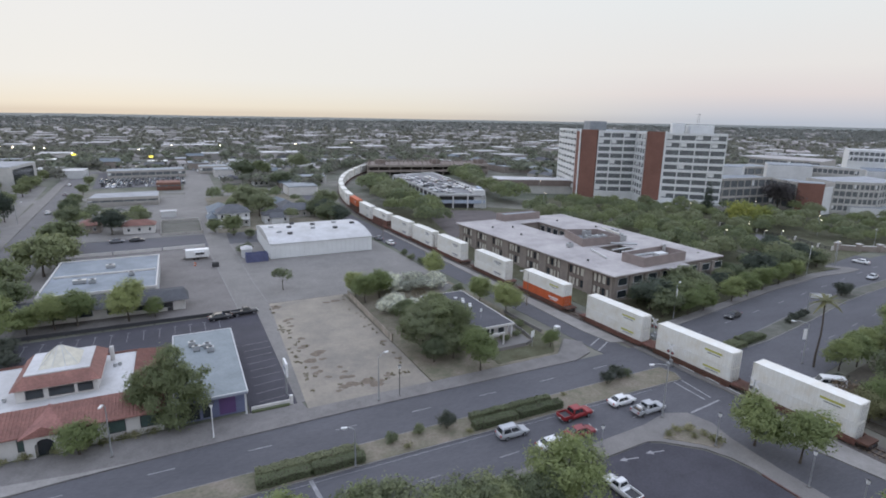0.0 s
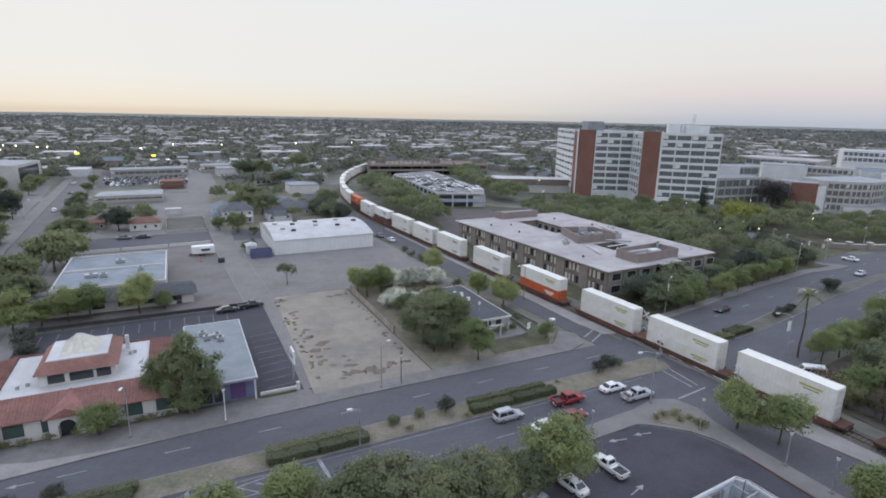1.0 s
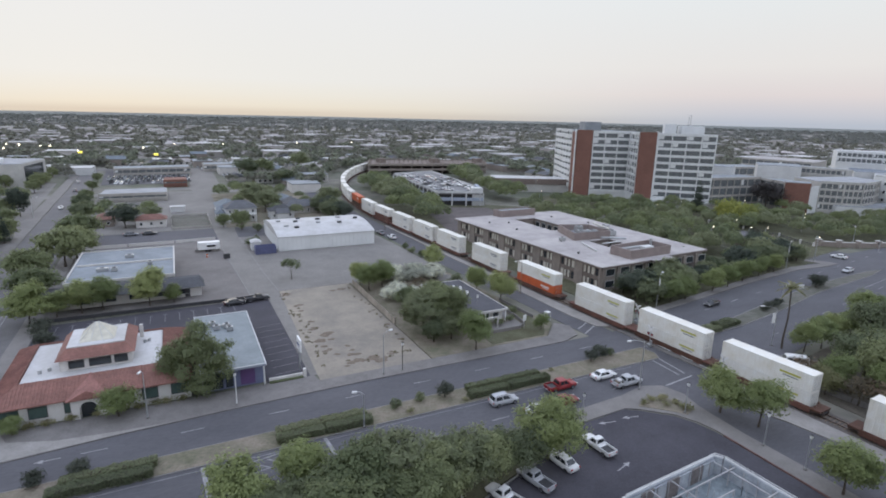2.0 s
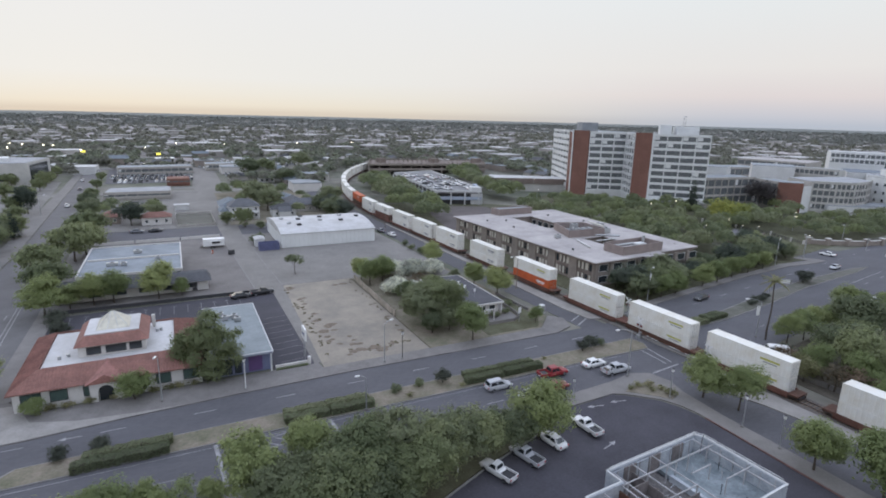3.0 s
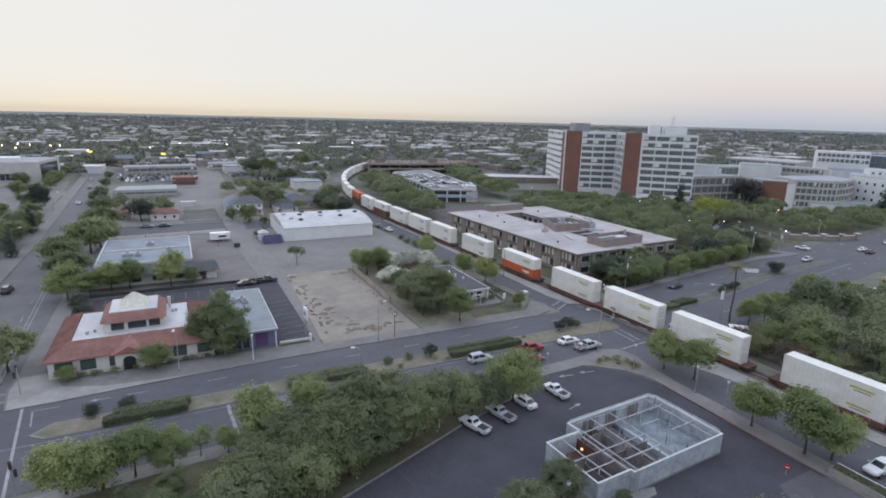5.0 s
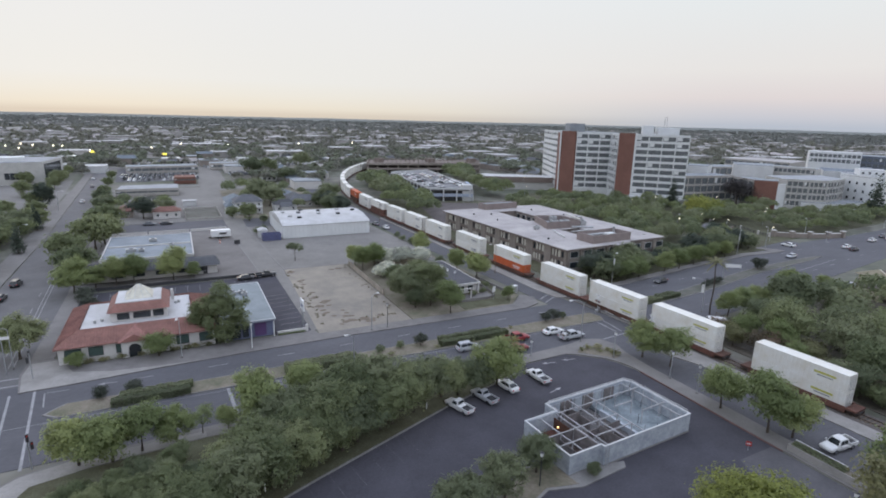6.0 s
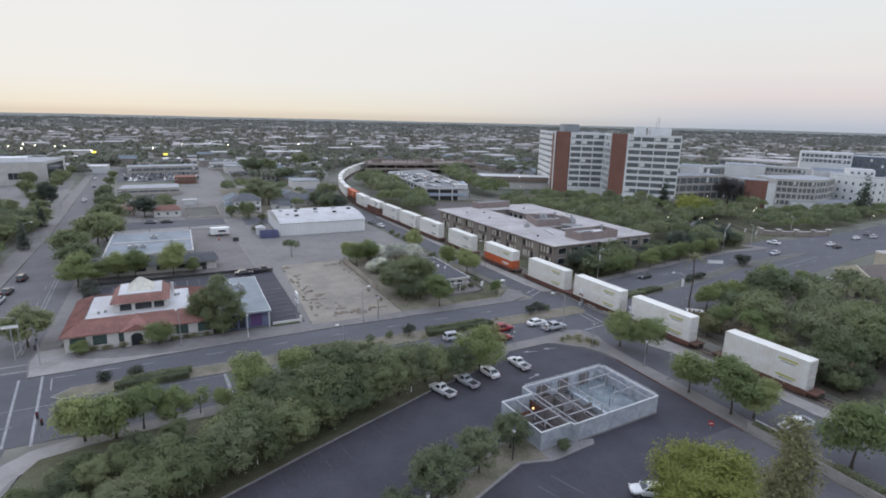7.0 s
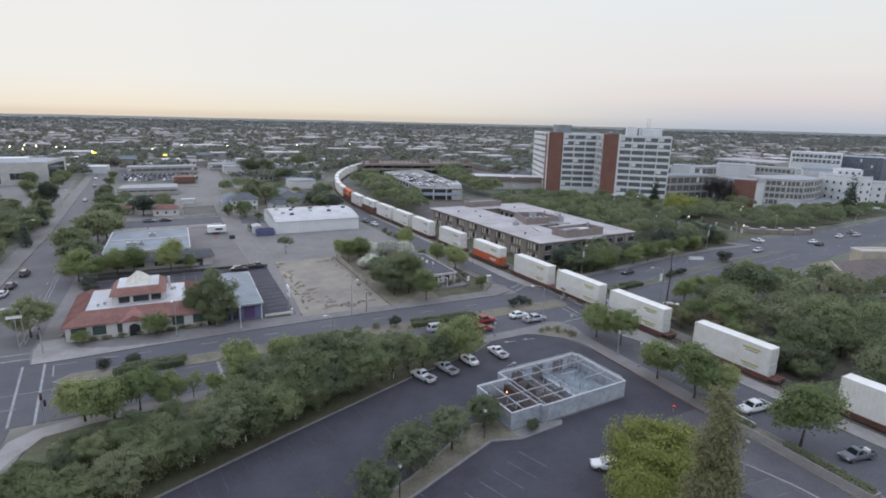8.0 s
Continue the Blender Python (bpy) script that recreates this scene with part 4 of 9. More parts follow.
# framing under the open sky
beams = [(2.7, 0.3, 2.7, 8.8), (5.5, -0.3, 5.5, 9.2), (6.4, -0.3, 6.4, 11.0), (9.7, -0.3, 9.7, 10.9), (13.2, -0.3, 13.2, 10.9), (20.9, -0.3, 20.9, 10.6)]
beams += [(0.3, 4.6, 13.2, 4.6), (5.6, 8.6, 22.1, 8.6), (0.3, 2.4, 5.3, 2.4), (6.4, 2.0, 13.2, 2.0), (17.2, 3.6, 22.1, 3.6), (14.6, 6.2, 18.0, 6.2)]
for k, (x0, y0, x1, y1) in enumerate(beams):
    zb = 2.5 if x0 == x1 else 2.63
    part("beam", cube(min(x0, x1) - 0.06, max(x0, x1) + 0.06, min(y0, y1) - 0.06, max(y0, y1) + 0.06, zb, zb + 0.125), STUDWORK, ph, "weathered grey timber beam")
for x, y in ((2.7, 4.6), (2.7, 2.4), (5.5, 2.4), (5.5, 4.6), (6.4, 4.6), (9.7, 4.6), (13.2, 4.6), (6.4, 8.6), (9.7, 8.6), (13.2, 8.6), (9.7, 2.0), (13.2, 2.0), (17.2, 8.6), (20.9, 8.6), (20.9, 3.6), (17.2, 3.6), (18.0, 6.2), (14.9, 8.6)):
    part("stud", cube(x - 0.06, x + 0.06, y - 0.06, y + 0.06, 0.2, 2.5), STUDWORK, ph)
for k in range(8):
    part("stud", cube(7.0 + 1.9 * k, 7.1 + 1.9 * k, 10.62, 10.72, 0.3, 2.7), STUDWORK, ph)
for k in range(6):
    part("stud", cube(21.9, 22.0, 0.6 + 1.7 * k, 0.7 + 1.7 * k, 0.55, 2.7), STUDWORK, ph)
for k in range(80):
    x, y = rng.choice((rng.uniform(0.6, 4.6), rng.uniform(6.6, 13.0), rng.uniform(6.6, 13.0))), rng.uniform(0.5, 8.2)
    a = rng.uniform(0, 3.1)
    L2 = rng.uniform(0.4, 1.6)
    part("timber", bar((x, y, 0.26 + rng.random() * 0.2), (x + math.cos(a) * L2 * 0.5, y + math.sin(a) * L2 * 0.5, 0.26 + rng.random() * 0.9), 0.05, n=4), (WOOD, STUDWORK, INNER, PALE)[k % 4], ph)
for k in range(7):
    x, y = rng.uniform(15, 21), rng.uniform(0.6, 9.8)
    part("stud", bar((x, y, 0.55), (x, y, 0.55 + rng.uniform(0.9, 1.6)), 0.05, n=4), DARK_STEEL if k % 2 else STUDWORK, ph)
for a, b in (((22.1, 0.0), (22.2, 9.9)), ((21.6, 11.05), (6.0, 11.05)), ((22.2, 9.9), (21.6, 11.05))):
    part("top_rail", bar((*a, PHH + 0.42), (*b, PHH + 0.42), 0.045, n=5), WHITE_WALL, ph, "white rail above the wall")
for x, y in ((22.1, 0.0), (22.13, 3.3), (22.16, 6.6), (22.2, 9.9), (21.6, 11.05), (17.7, 11.05), (13.8, 11.05), (9.9, 11.05), (6.0, 11.05)):
    part("rail_post", bar((x, y, PHH + 0.1), (x, y, PHH + 0.44), 0.04, n=5), WHITE_WALL, ph)
bm = bmesh.new()
for k in range(8):
    tube(bm, (5.5, -0.72, 0.3 + 0.35 * k), (6.0, -0.72, 0.3 + 0.35 * k), 0.03, n=5)
tube(bm, (5.5, -0.72, 0.05), (5.5, -0.72, 3.3), 0.035, n=5)
tube(bm, (6.0, -0.72, 0.05), (6.0, -0.72, 3.3), 0.035, n=5)
part("ladder", bm, STEEL, ph)
part("work_lamp", bar((4.6, 7.2, 1.5), (4.6, 7.2, 1.66), 0.12, n=8), mat("work_lamp_glow", (1.0, 0.6, 0.25), 0.4, emit=2.5), ph, "glowing work lamp")

# two-storey office with a courtyard
of = at_world(thing("office_building", (108, 125, 0), "two-storey tan office with pale flat roof and courtyard", "office building"))
A, B = (90.4, 91.5), (86.3, 161.5)          # west wall, south to north
C, D = (130.6, 162.5), (131.5, 93.6)
OH = 6.9
def lerp2(p, q, f):
    return (p[0] + (q[0] - p[0]) * f, p[1] + (q[1] - p[1]) * f)


def quad_at(u0, u1, v0, v1):
    """Part of the office's plan: u from west to east, v from south to north."""
    return [lerp2(lerp2(A, D, u), lerp2(B, C, u), v) for u, v in ((u0, v0), (u1, v0), (u1, v1), (u0, v1))]


wings = (("wing_west", 0, 0.40, 0, 1), ("wing_east", 0.62, 1, 0.02, 1), ("wing_south", 0.403, 0.617, 0, 0.20), ("wing_mid", 0.403, 0.617, 0.335, 0.565), ("wing_north", 0.403, 0.617, 0.88, 1))
for nm, u0, u1, v0, v1 in wings:
    part(nm, slab(quad_at(u0, u1, v0, v1), 0, OH - 0.45), TAN, of)
for u0, u1, v0, v1 in ((-0.025, 0.41, -0.014, 1.014), (0.61, 1.02, 0.008, 1.014), (0.4105, 0.6095, -0.03, 0.21), (0.4105, 0.6095, 0.33, 0.57), (0.4105, 0.6095, 0.875, 1.014)):
    part("roof", slab(quad_at(u0, u1, v0, v1), OH - 0.28, OH), ROOF_OFFICE, of)
    part("roof_edge", slab(quad_at(u0 + 0.002, u1 - 0.002, v0 + 0.001, v1 - 0.001), OH - 0.62, OH - 0.283), TAN_DARK, of, "brown roof edge band")
for v0, v1 in ((0.205, 0.33), (0.572, 0.873)):
    part("courtyard", slab(quad_at(0.405, 0.615, v0, v1), 0.06, 0.2), CONCRETE, of)
    for k in range(6):
        f0 = v0 + (v1 - v0) * (k + 0.12) / 6
        f1 = v0 + (v1 - v0) * (k + 0.88) / 6
        pa, pb = lerp2(lerp2(A, D, 0.62), lerp2(B, C, 0.62), f1), lerp2(lerp2(A, D, 0.62), lerp2(B, C, 0.62), f0)
        window(of, pa, pb, 0.1, length(pa, pb) - 0.1, 3.7, 5.8, WHITE_WALL)
SCREEN = mat("pinkish_tan_screen", (0.265, 0.218, 0.205), 0.9, big=0.2, fine=0.1, big_size=2.5)


def roof_screen(name, pts, h, closed, label):
    """A walled enclosure on the roof, open above or capped."""
    walls2 = list(zip(pts, pts[1:] + pts[:1]))
    for a2, b2 in walls2 if closed else walls2[:-1]:
        part(name, wall_box(a2, b2, 0.003, length(a2, b2) - 0.253, -0.25, 0, OH + 0.003, OH + h), SCREEN, of, label)
    return pts


q = roof_screen("roof_screen", [(102.0, 93.6), (117.8, 94.6), (117.2, 102.0), (101.4, 100.6)], 2.4, True, "pinkish tan roof enclosure wall")
part("enclosure_floor", slab([lerp2(p, (109.6, 97.7), 0.06) for p in q], OH + 0.004, OH + 0.5), ROOF_OFFICE, of)
part("plant_box", soft_box(110.2, 113.6, 96.6, 98.8, OH + 0.48, OH + 2.0, 0.06), WHITE_WALL, of, "white plant box in the enclosure")
part("flue", bar((116.0, 100.2, OH + 0.4), (116.0, 100.2, OH + 3.3), 0.42, n=12), STEEL, of)
part("duct", bar((103.6, 99.4, OH + 1.4), (109.8, 98.2, OH + 1.9), 0.35, n=8), STEEL, of)
q = roof_screen("roof_screen", [(102.4, 117.0), (116.0, 116.4), (116.4, 127.0), (106.6, 130.4)], 2.3, True, "pinkish tan roof enclosure wall")
part("enclosure_floor", slab([lerp2(p, (110, 123), 0.06) for p in q], OH + 0.004, OH + 0.4), ROOF_GREY, of)
for x, y, w2, d2, h2 in ((107.6, 120.2, 2.6, 2.0, 1.9), (112.6, 121.0, 3.2, 2.2, 1.5), (110.8, 125.2, 2.2, 1.8, 2.2), (119.0, 119.0, 2.4, 1.8, 1.7), (121.6, 122.6, 2.0, 1.6, 1.4), (124.4, 128.6, 4.0, 1.6, 1.2), (98.8, 118.2, 1.8, 1.2, 1.2)):
    roof_unit(of, x, y, OH + (0.4 if 105 < x < 115 else 0.0), w2, d2, h2)
part("duct", bar((117.0, 117.6, OH + 2.4), (122.0, 131.0, OH + 1.6), 0.4, n=8), STEEL, of)
part("duct", bar((102.3, 113.4, OH + 0.3), (99.3, 103.7, OH + 0.3), 0.22, n=8), WHITE_WALL, of)
part("duct", bar((112.0, 116.0, OH + 0.5), (117.0, 110.6, OH + 0.9), 0.3, n=8), STEEL, of)
for pa, pb in (((107.6, 110.6), (115.8, 111.2)), ((108.0, 107.4), (115.6, 108.4))):
    part("court_beam", bar((*pa, OH + 0.1), (*pb, OH + 0.1), 0.22, n=4), WHITE_WALL, of)
q = roof_screen("roof_screen", [(102.2, 158.0), (117.8, 158.8), (117.2, 162.8), (101.4, 162.4)], 2.4, True, "pinkish tan roof enclosure wall")
part("enclosure_roof", slab([lerp2(p, (109.6, 160.5), 0.03) for p in q], OH + 0.004, OH + 2.1), ROOF_GREY, of)
rng = random.Random(8)
for x, y in ((93.2, 104), (95.0, 137), (99.0, 148), (126.0, 138), (124.0, 108), (92.4, 150), (120.5, 152)):
    part("roof_vent", bar((x, y, OH), (x, y, OH + 0.5), 0.3, n=8), DARK_STEEL, of)
CURTAIN = mat("pale_curtain", (0.56, 0.53, 0.46), 0.9, big=0.2, big_size=1.0)
LW = length(A, B)
nb = 8
bay = LW / nb
for k in range(nb):
    # the west wall faces the railway: groups of four narrow windows between broad piers
    s = k * bay
    part("pier", wall_box(B, A, s + 0.02, s + 2.3, 0.003, 0.32, 0.05, OH - 0.64), TAN, of)
    part("pier", wall_box(B, A, s + bay - 0.75, s + bay - 0.02, 0.003, 0.32, 0.05, OH - 0.64), TAN, of)
    part("spandrel", wall_box(B, A, s + 2.35, s + bay - 0.8, 0.003, 0.2, 2.95, 3.7), TAN_DARK, of)
    ww = (bay - 3.2) / 4
    for j in range(2):
        z0 = 0.7 + j * 3.1
        for i in range(4):
            s0 = s + 2.4 + i * ww
            w = window(of, B, A, s0 + 0.08, s0 + ww - 0.08, z0, z0 + 2.15, TAN_DARK)
            if (k * 5 + j * 3 + i) % 4 != 1:
                part("curtain", wall_box(B, A, s0 + 0.2, s0 + ww * (0.68 if (k + i) % 3 else 0.88), 0.047, 0.07, z0 + 0.12, z0 + 2.0), CURTAIN, w)
LS = length(A, D)
for k in range(8):
    s = k * LS / 8
    part("pier", wall_box(A, D, s + 0.05, s + 1.1, 0.003, 0.4, 0.05, OH - 0.64), TAN, of)
    for j in range(2):
        window(of, A, D, s + 1.5, s + LS / 8 - 0.5, 0.8 + 3.1 * j, 2.7 + 3.1 * j, WHITE_WALL)


# hospital tower: banded faces round a bent plan
def banded_face(parent, p0, p1, z0, floors, fh, bays, band, frame_mat=HOSPITAL_WHITE, mull=0.45, sill=1.25):
    """A face of ribbon windows: white bands at each floor, mullions between, a pane in each bay."""
    L = length(p0, p1)
    for k in range(floors + 1):
        z = z0 + k * fh
        part("floor_band", wall_box(p0, p1, 0, L, 0.003, band, z - 0.25, z + (sill - 0.25 if k < floors else 1.0)), frame_mat, parent)
    for b in range(bays + 1):
        s = min(L - mull, max(0, b * L / bays - mull / 2))
        part("mullion", wall_box(p0, p1, s, s + mull, 0.003, band + 0.12, z0 - 0.3, z0 + floors * fh + 1.0), frame_mat, parent)
    for k in range(floors):
        for b in range(bays):
            s0, s1 = b * L / bays + mull / 2 + 0.02, (b + 1) * L / bays - mull / 2 - 0.02
            z = z0 + k * fh + sill - 0.25
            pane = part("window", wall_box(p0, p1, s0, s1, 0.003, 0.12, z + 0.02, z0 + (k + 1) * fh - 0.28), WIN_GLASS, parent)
            if (b * 7 + k * 5) % 9 == 0 or (floors > 6 and k >= floors - 2 and (b + k) % 3):
                HERE[pane.name] = HERE[parent.name]
                part("blind", wall_box(p0, p1, s0 + 0.2, s0 + 0.2 + (s1 - s0) * 0.4, 0.123, 0.16, z + 0.5, z0 + (k + 1) * fh - 0.3), HOSPITAL_WHITE, pane)


tw = at_world(thing("hospital_tower", (222, 215, 0), "ten-storey hospital tower with white bands and brick end walls", "hospital"))
T = [(221, 281), (202.0, 241.6), (197.3, 232.6), (200.4, 223.6), (217, 213), (209, 198.5), (214.0, 191.6), (233, 172.5), (250, 190), (238, 216), (246, 275)]
part("core", slab(T, 0, 36.2), HOSPITAL_WHITE, tw)
part("roof", slab([lerp2(p, (222, 215), 0.03) for p in T], 36.203, 36.5), ROOF_GREY, tw)
banded_face(tw, T[6], T[7], 4.4, 9, 3.5, 4, 0.55)
banded_face(tw, T[4], T[5], 4.4, 9, 3.5, 4, 0.45)
banded_face(tw, T[3], T[4], 4.4, 9, 3.5, 3, 0.55)
part("brick_wall", wall_box(T[5], T[6], 0, length(T[5], T[6]), 0.003, 0.9, 0, 37.2), BRICK, tw, "red brick end wall")
part("brick_wall", wall_box(T[2], T[3], 0, length(T[2], T[3]), 0.003, 0.9, 0, 37.2), BRICK, tw, "red brick end wall")
part("brick_wall", wall_box(T[1], T[2], 0, length(T[1], T[2]), 0.003, 0.8, 0, 36.0), BRICK, tw, "red brick end wall")
part("pilaster", wall_box(T[1], T[2], length(T[1], T[2]) - 0.5, length(T[1], T[2]) + 0.9, 0.8, 1.3, 0, 37.5), HOSPITAL_WHITE, tw)
part("pilaster", wall_box(T[5], T[6], length(T[5], T[6]) - 0.2, length(T[5], T[6]) + 0.7, 0.3, 1.2, 0, 37.5), HOSPITAL_WHITE, tw)
banded_face(tw, T[0], T[1], 4.4, 9, 3.5, 6, 0.9, sill=2.1)
part("canopy", wall_box(T[6], T[7], -4, length(T[6], T[7]) + 3, 0.6, 3.5, 3.2, 4.0), HOSPITAL_WHITE, tw)
part("penthouse", slab([(229.3, 190.8), (237.2, 183.6), (243.2, 191.6), (235.3, 198.8)], 36.5, 40.5), HOSPITAL_WHITE, tw)
part("penthouse", slab([(224, 197), (228, 193), (232, 198), (228, 202)], 36.5, 41.3), HOSPITAL_WHITE, tw)
part("penthouse", slab([(205, 236), (213, 232), (219, 244), (211, 248)], 36.5, 41.5), ROOF_GREY, tw)
part("mast", bar((234, 190, 40.5), (234, 190, 46), 0.12, n=6), STEEL, tw)
part("mast", bar((230, 188, 40.5), (228, 186, 45), 0.1, n=6), STEEL, tw)
part("mast_arm", bar((231.6, 190, 45.6), (234, 190, 46), 0.08, n=5), STEEL, tw)

# low hospital wings
def block_building(name, pts, h, label, faces=(), floors=3, bays=6, wall=WHITE_WALL, roof=ROOF_GREY, z0=1.0, band=0.35, cat="hospital wing"):
    cx, cy = sum(p[0] for p in pts) / len(pts), sum(p[1] for p in pts) / len(pts)
    b = at_world(thing(name, (cx, cy, 0), label, cat))
    part("wall", slab(pts, 0, h), wall, b)
    part("roof", slab([lerp2(p, (cx, cy), 0.02) for p in pts], h + 0.003, h + 0.25), roof, b)
    fh = (h - z0 - 0.6) / floors
    for i in faces:
        banded_face(b, pts[i], pts[(i + 1) % len(pts)], z0 + 0.25, floors, fh, bays, band, wall, 0.35, 1.1)
    return b


PALE_WALL = mat("weathered_pale_wall", (0.50, 0.49, 0.465), 0.9, big=0.2, fine=0.12, big_size=4)
PALE_MEMBRANE = mat("pale_roof_membrane", (0.36, 0.37, 0.39), 0.9, big=0.25, fine=0.12, big_size=5)
BLUE_FRONT = mat("blue_grey_glass_front", (0.105, 0.128, 0.175), 0.4, spec=0.6, big=0.25, fine=0.1, big_size=3)
BEIGE = mat("beige_wall", (0.42, 0.40, 0.37), 0.9, big=0.2, fine=0.1, big_size=4)
block_building("hospital_wing", [(237, 178.5), (274, 174.5), (279, 190), (246, 196)], 14.6, "three-storey hospital wing with recessed ribbon windows", (0,), 3, 8, BEIGE)
block_building("hospital_wing", [(273.6, 174.0), (267.2, 157.2), (276, 153.5), (285, 170)], 14.2, "short hospital wing joining the brick stair block", (0,), 3, 4, BEIGE)
bw = block_building("brick_stair_block", [(266.8, 156.8), (273.4, 148.2), (281, 153), (274.6, 162)], 14.6, "red brick stair block at the wing's end", (), 3, 3, BRICK, cat="hospital wing")
part("pilaster", wall_box((273.4, 148.2), (281.2, 148.4), 0.02, 7.4, -0.6, 0.0, 0, 13.2), HOSPITAL_WHITE, bw, "pale grey wall strip")
block_building("hospital_wing", [(281.4, 148.6), (288, 141.0), (295.2, 136.2), (308, 137.5), (321, 141.9), (330, 160), (292, 168)], 15.2, "curved hospital wing with pale ribbon windows", (0, 1, 2, 3), 4, 4, PALE_WALL, PALE_MEMBRANE)
block_building("hospital_podium", [(284, 141), (297, 130.5), (318, 128.0), (323, 131), (321, 140), (296, 135), (286, 144)], 4.2, "flat pale podium in front of the wing", (), 1, 3, WHITE_WALL)


def square_windows(parent, p0, p1, zs, cols, size=1.5):
    """Rows of small dark windows in deep white frames on a plain wall."""
    L = length(p0, p1)
    for z in zs:
        for k in range(cols):
            s0 = (k + 0.5) * L / cols
            window(parent, p0, p1, s0 - size / 2, s0 + size / 2, z, z + size * 1.1, HOSPITAL_WHITE, deep=0.25)


for pts, h, lab, faces in (([(327.0, 147.5), (321.5, 126.5), (336, 124.0), (352, 160)], 17.0, "white stepped hospital annex with square windows", ((0, (12.8, 8.6, 4.6), 5), (1, (12.8, 8.6, 4.6), 3))), ([(336.2, 126.6), (341.5, 120.5), (356, 126), (352.5, 152)], 14.2, "lower step of the white hospital annex", ((0, (10.2, 6.6, 3.0), 2), (1, (10.2, 6.6, 3.0), 3)))):
    ax = block_building("hospital_annex", pts, h, lab, (), 4, 4, HOSPITAL_WHITE, PALE_MEMBRANE)
    for i, zs, cols in faces:
        square_windows(ax, pts[i], pts[i + 1], zs, cols)
        part("parapet", wall_box(pts[i], pts[i + 1], 0, length(pts[i], pts[i + 1]), -0.3, 0.05, h + 0.26, h + 0.9), HOSPITAL_WHITE, ax)
ax = block_building("hospital_annex", [(333, 141), (339, 131), (350, 138), (345, 150)], 20.2, "white rooftop block with square windows", (), 1, 3, HOSPITAL_WHITE, ROOF_WHITE)
square_windows(ax, (333, 141), (339, 131), (18.0,), 4, 1.2)
block_building("hospital_annex", [(263, 197), (270, 188.8), (284, 197), (276, 207)], 19.0, "plain pale grey plant block on the wing", (), 2, 3, WHITE_WALL)
block_building("hospital_annex", [(303.5, 197), (316.5, 179.4), (335, 192), (322, 211)], 19.0, "grey plain upper hospital block", (), 2, 6, WHITE_WALL)
block_building("hospital_annex", [(323, 186), (328.5, 162), (338, 164), (336, 192)], 18.4, "white upper hospital block with small square windows", (0,), 1, 10, PALE_WALL, PALE_MEMBRANE, z0=14.6)
block_building("hospital_annex", [(363, 187), (372, 161), (398, 174), (388, 203)], 27.0, "tall white hospital block with a window row", (0,), 2, 11, HOSPITAL_WHITE, ROOF_WHITE, z0=20)
block_building("hospital_annex", [(402, 183), (409, 155), (444, 166), (436, 196)], 24.2, "hospital block with a blue glass front", (0,), 3, 9, BLUE_FRONT, z0=13)
block_building("hospital_annex", [(340, 164), (358, 145.5), (420, 178), (400, 205)], 17.4, "low hospital block with a blue-grey roof", (), 1, 6, WHITE_WALL, mat("blue_grey_membrane", (0.19, 0.215, 0.25), 0.9, big=0.2, big_size=5))
block_building("hospital_annex", [(410, 282), (417.5, 232), (462, 246), (455, 296)], 15.0, "wide tan flat-roofed block behind the hospital", (0,), 3, 9, BEIGE, ROOF_OFFICE)
block_building("hospital_annex", [(300, 250), (380, 240), (385, 262), (305, 275)], 12.0, "long pale flat building behind the hospital", (0,), 2, 12, BEIGE)
CLINIC = [(163, 267), (206, 246), (214, 246), (216, 256), (172, 283)]
cl = block_building("clinic", CLINIC, 7.6, "low clinic with a brown fascia and white roof", (), 1, 6, PALE_WALL, ROOF_WHITE)
for i in (0, 1, 4):
    a, b = CLINIC[i], CLINIC[(i + 1) % 5]
    part("fascia", wall_box(a, b, 0, length(a, b), 0.003, 0.5, 4.6, 7.9), TAN_DARK, cl, "deep brown fascia")

# parking deck beside the tracks, with parapets
dk = at_world(thing("parking_deck", (132, 270, 0), "blue-white parking deck full of parked cars", "parking deck"))
DK = [(110, 229), (131, 220.5), (138.5, 240), (150.5, 323), (120, 314)]
BLUE_PALE = mat("pale_blue_panel", (0.36, 0.41, 0.50), 0.8, big=0.2, big_size=4)
part("deck", slab(DK, 5.6, 6.2), mat("worn_deck_concrete", (0.235, 0.235, 0.24), 0.9, big=0.25, fine=0.15, big_size=6), dk)
part("core", slab([lerp2(p, (130, 265), 0.03) for p in DK], 0, 5.597), DARK_STEEL, dk)
for a, b in zip(DK, DK[1:] + DK[:1]):
    part("parapet", wall_box(a, b, 0, length(a, b), -0.25, 0.02, 6.203, 7.1), WHITE_WALL, dk)
    part("spandrel", wall_box(a, b, 0, length(a, b), 0.03, 0.3, 2.4, 4.0), BLUE_PALE, dk)
    for k in range(int(length(a, b) / 7) + 1):
        part("column", wall_box(a, b, k * 7, k * 7 + 0.6, 0.03, 0.45, 0, 6.1), WHITE_WALL, dk)
part("stair_tower", slab([(126.4, 223), (131.2, 221.2), (132.6, 226), (127.6, 227.6)], 0, 8.6), WHITE_WALL, dk)
part("stair_tower", slab([(133.6, 228.4), (136.6, 236.2), (135.0, 236.9), (132.0, 229.0)], 0, 8.6), BLUE_PALE, dk)

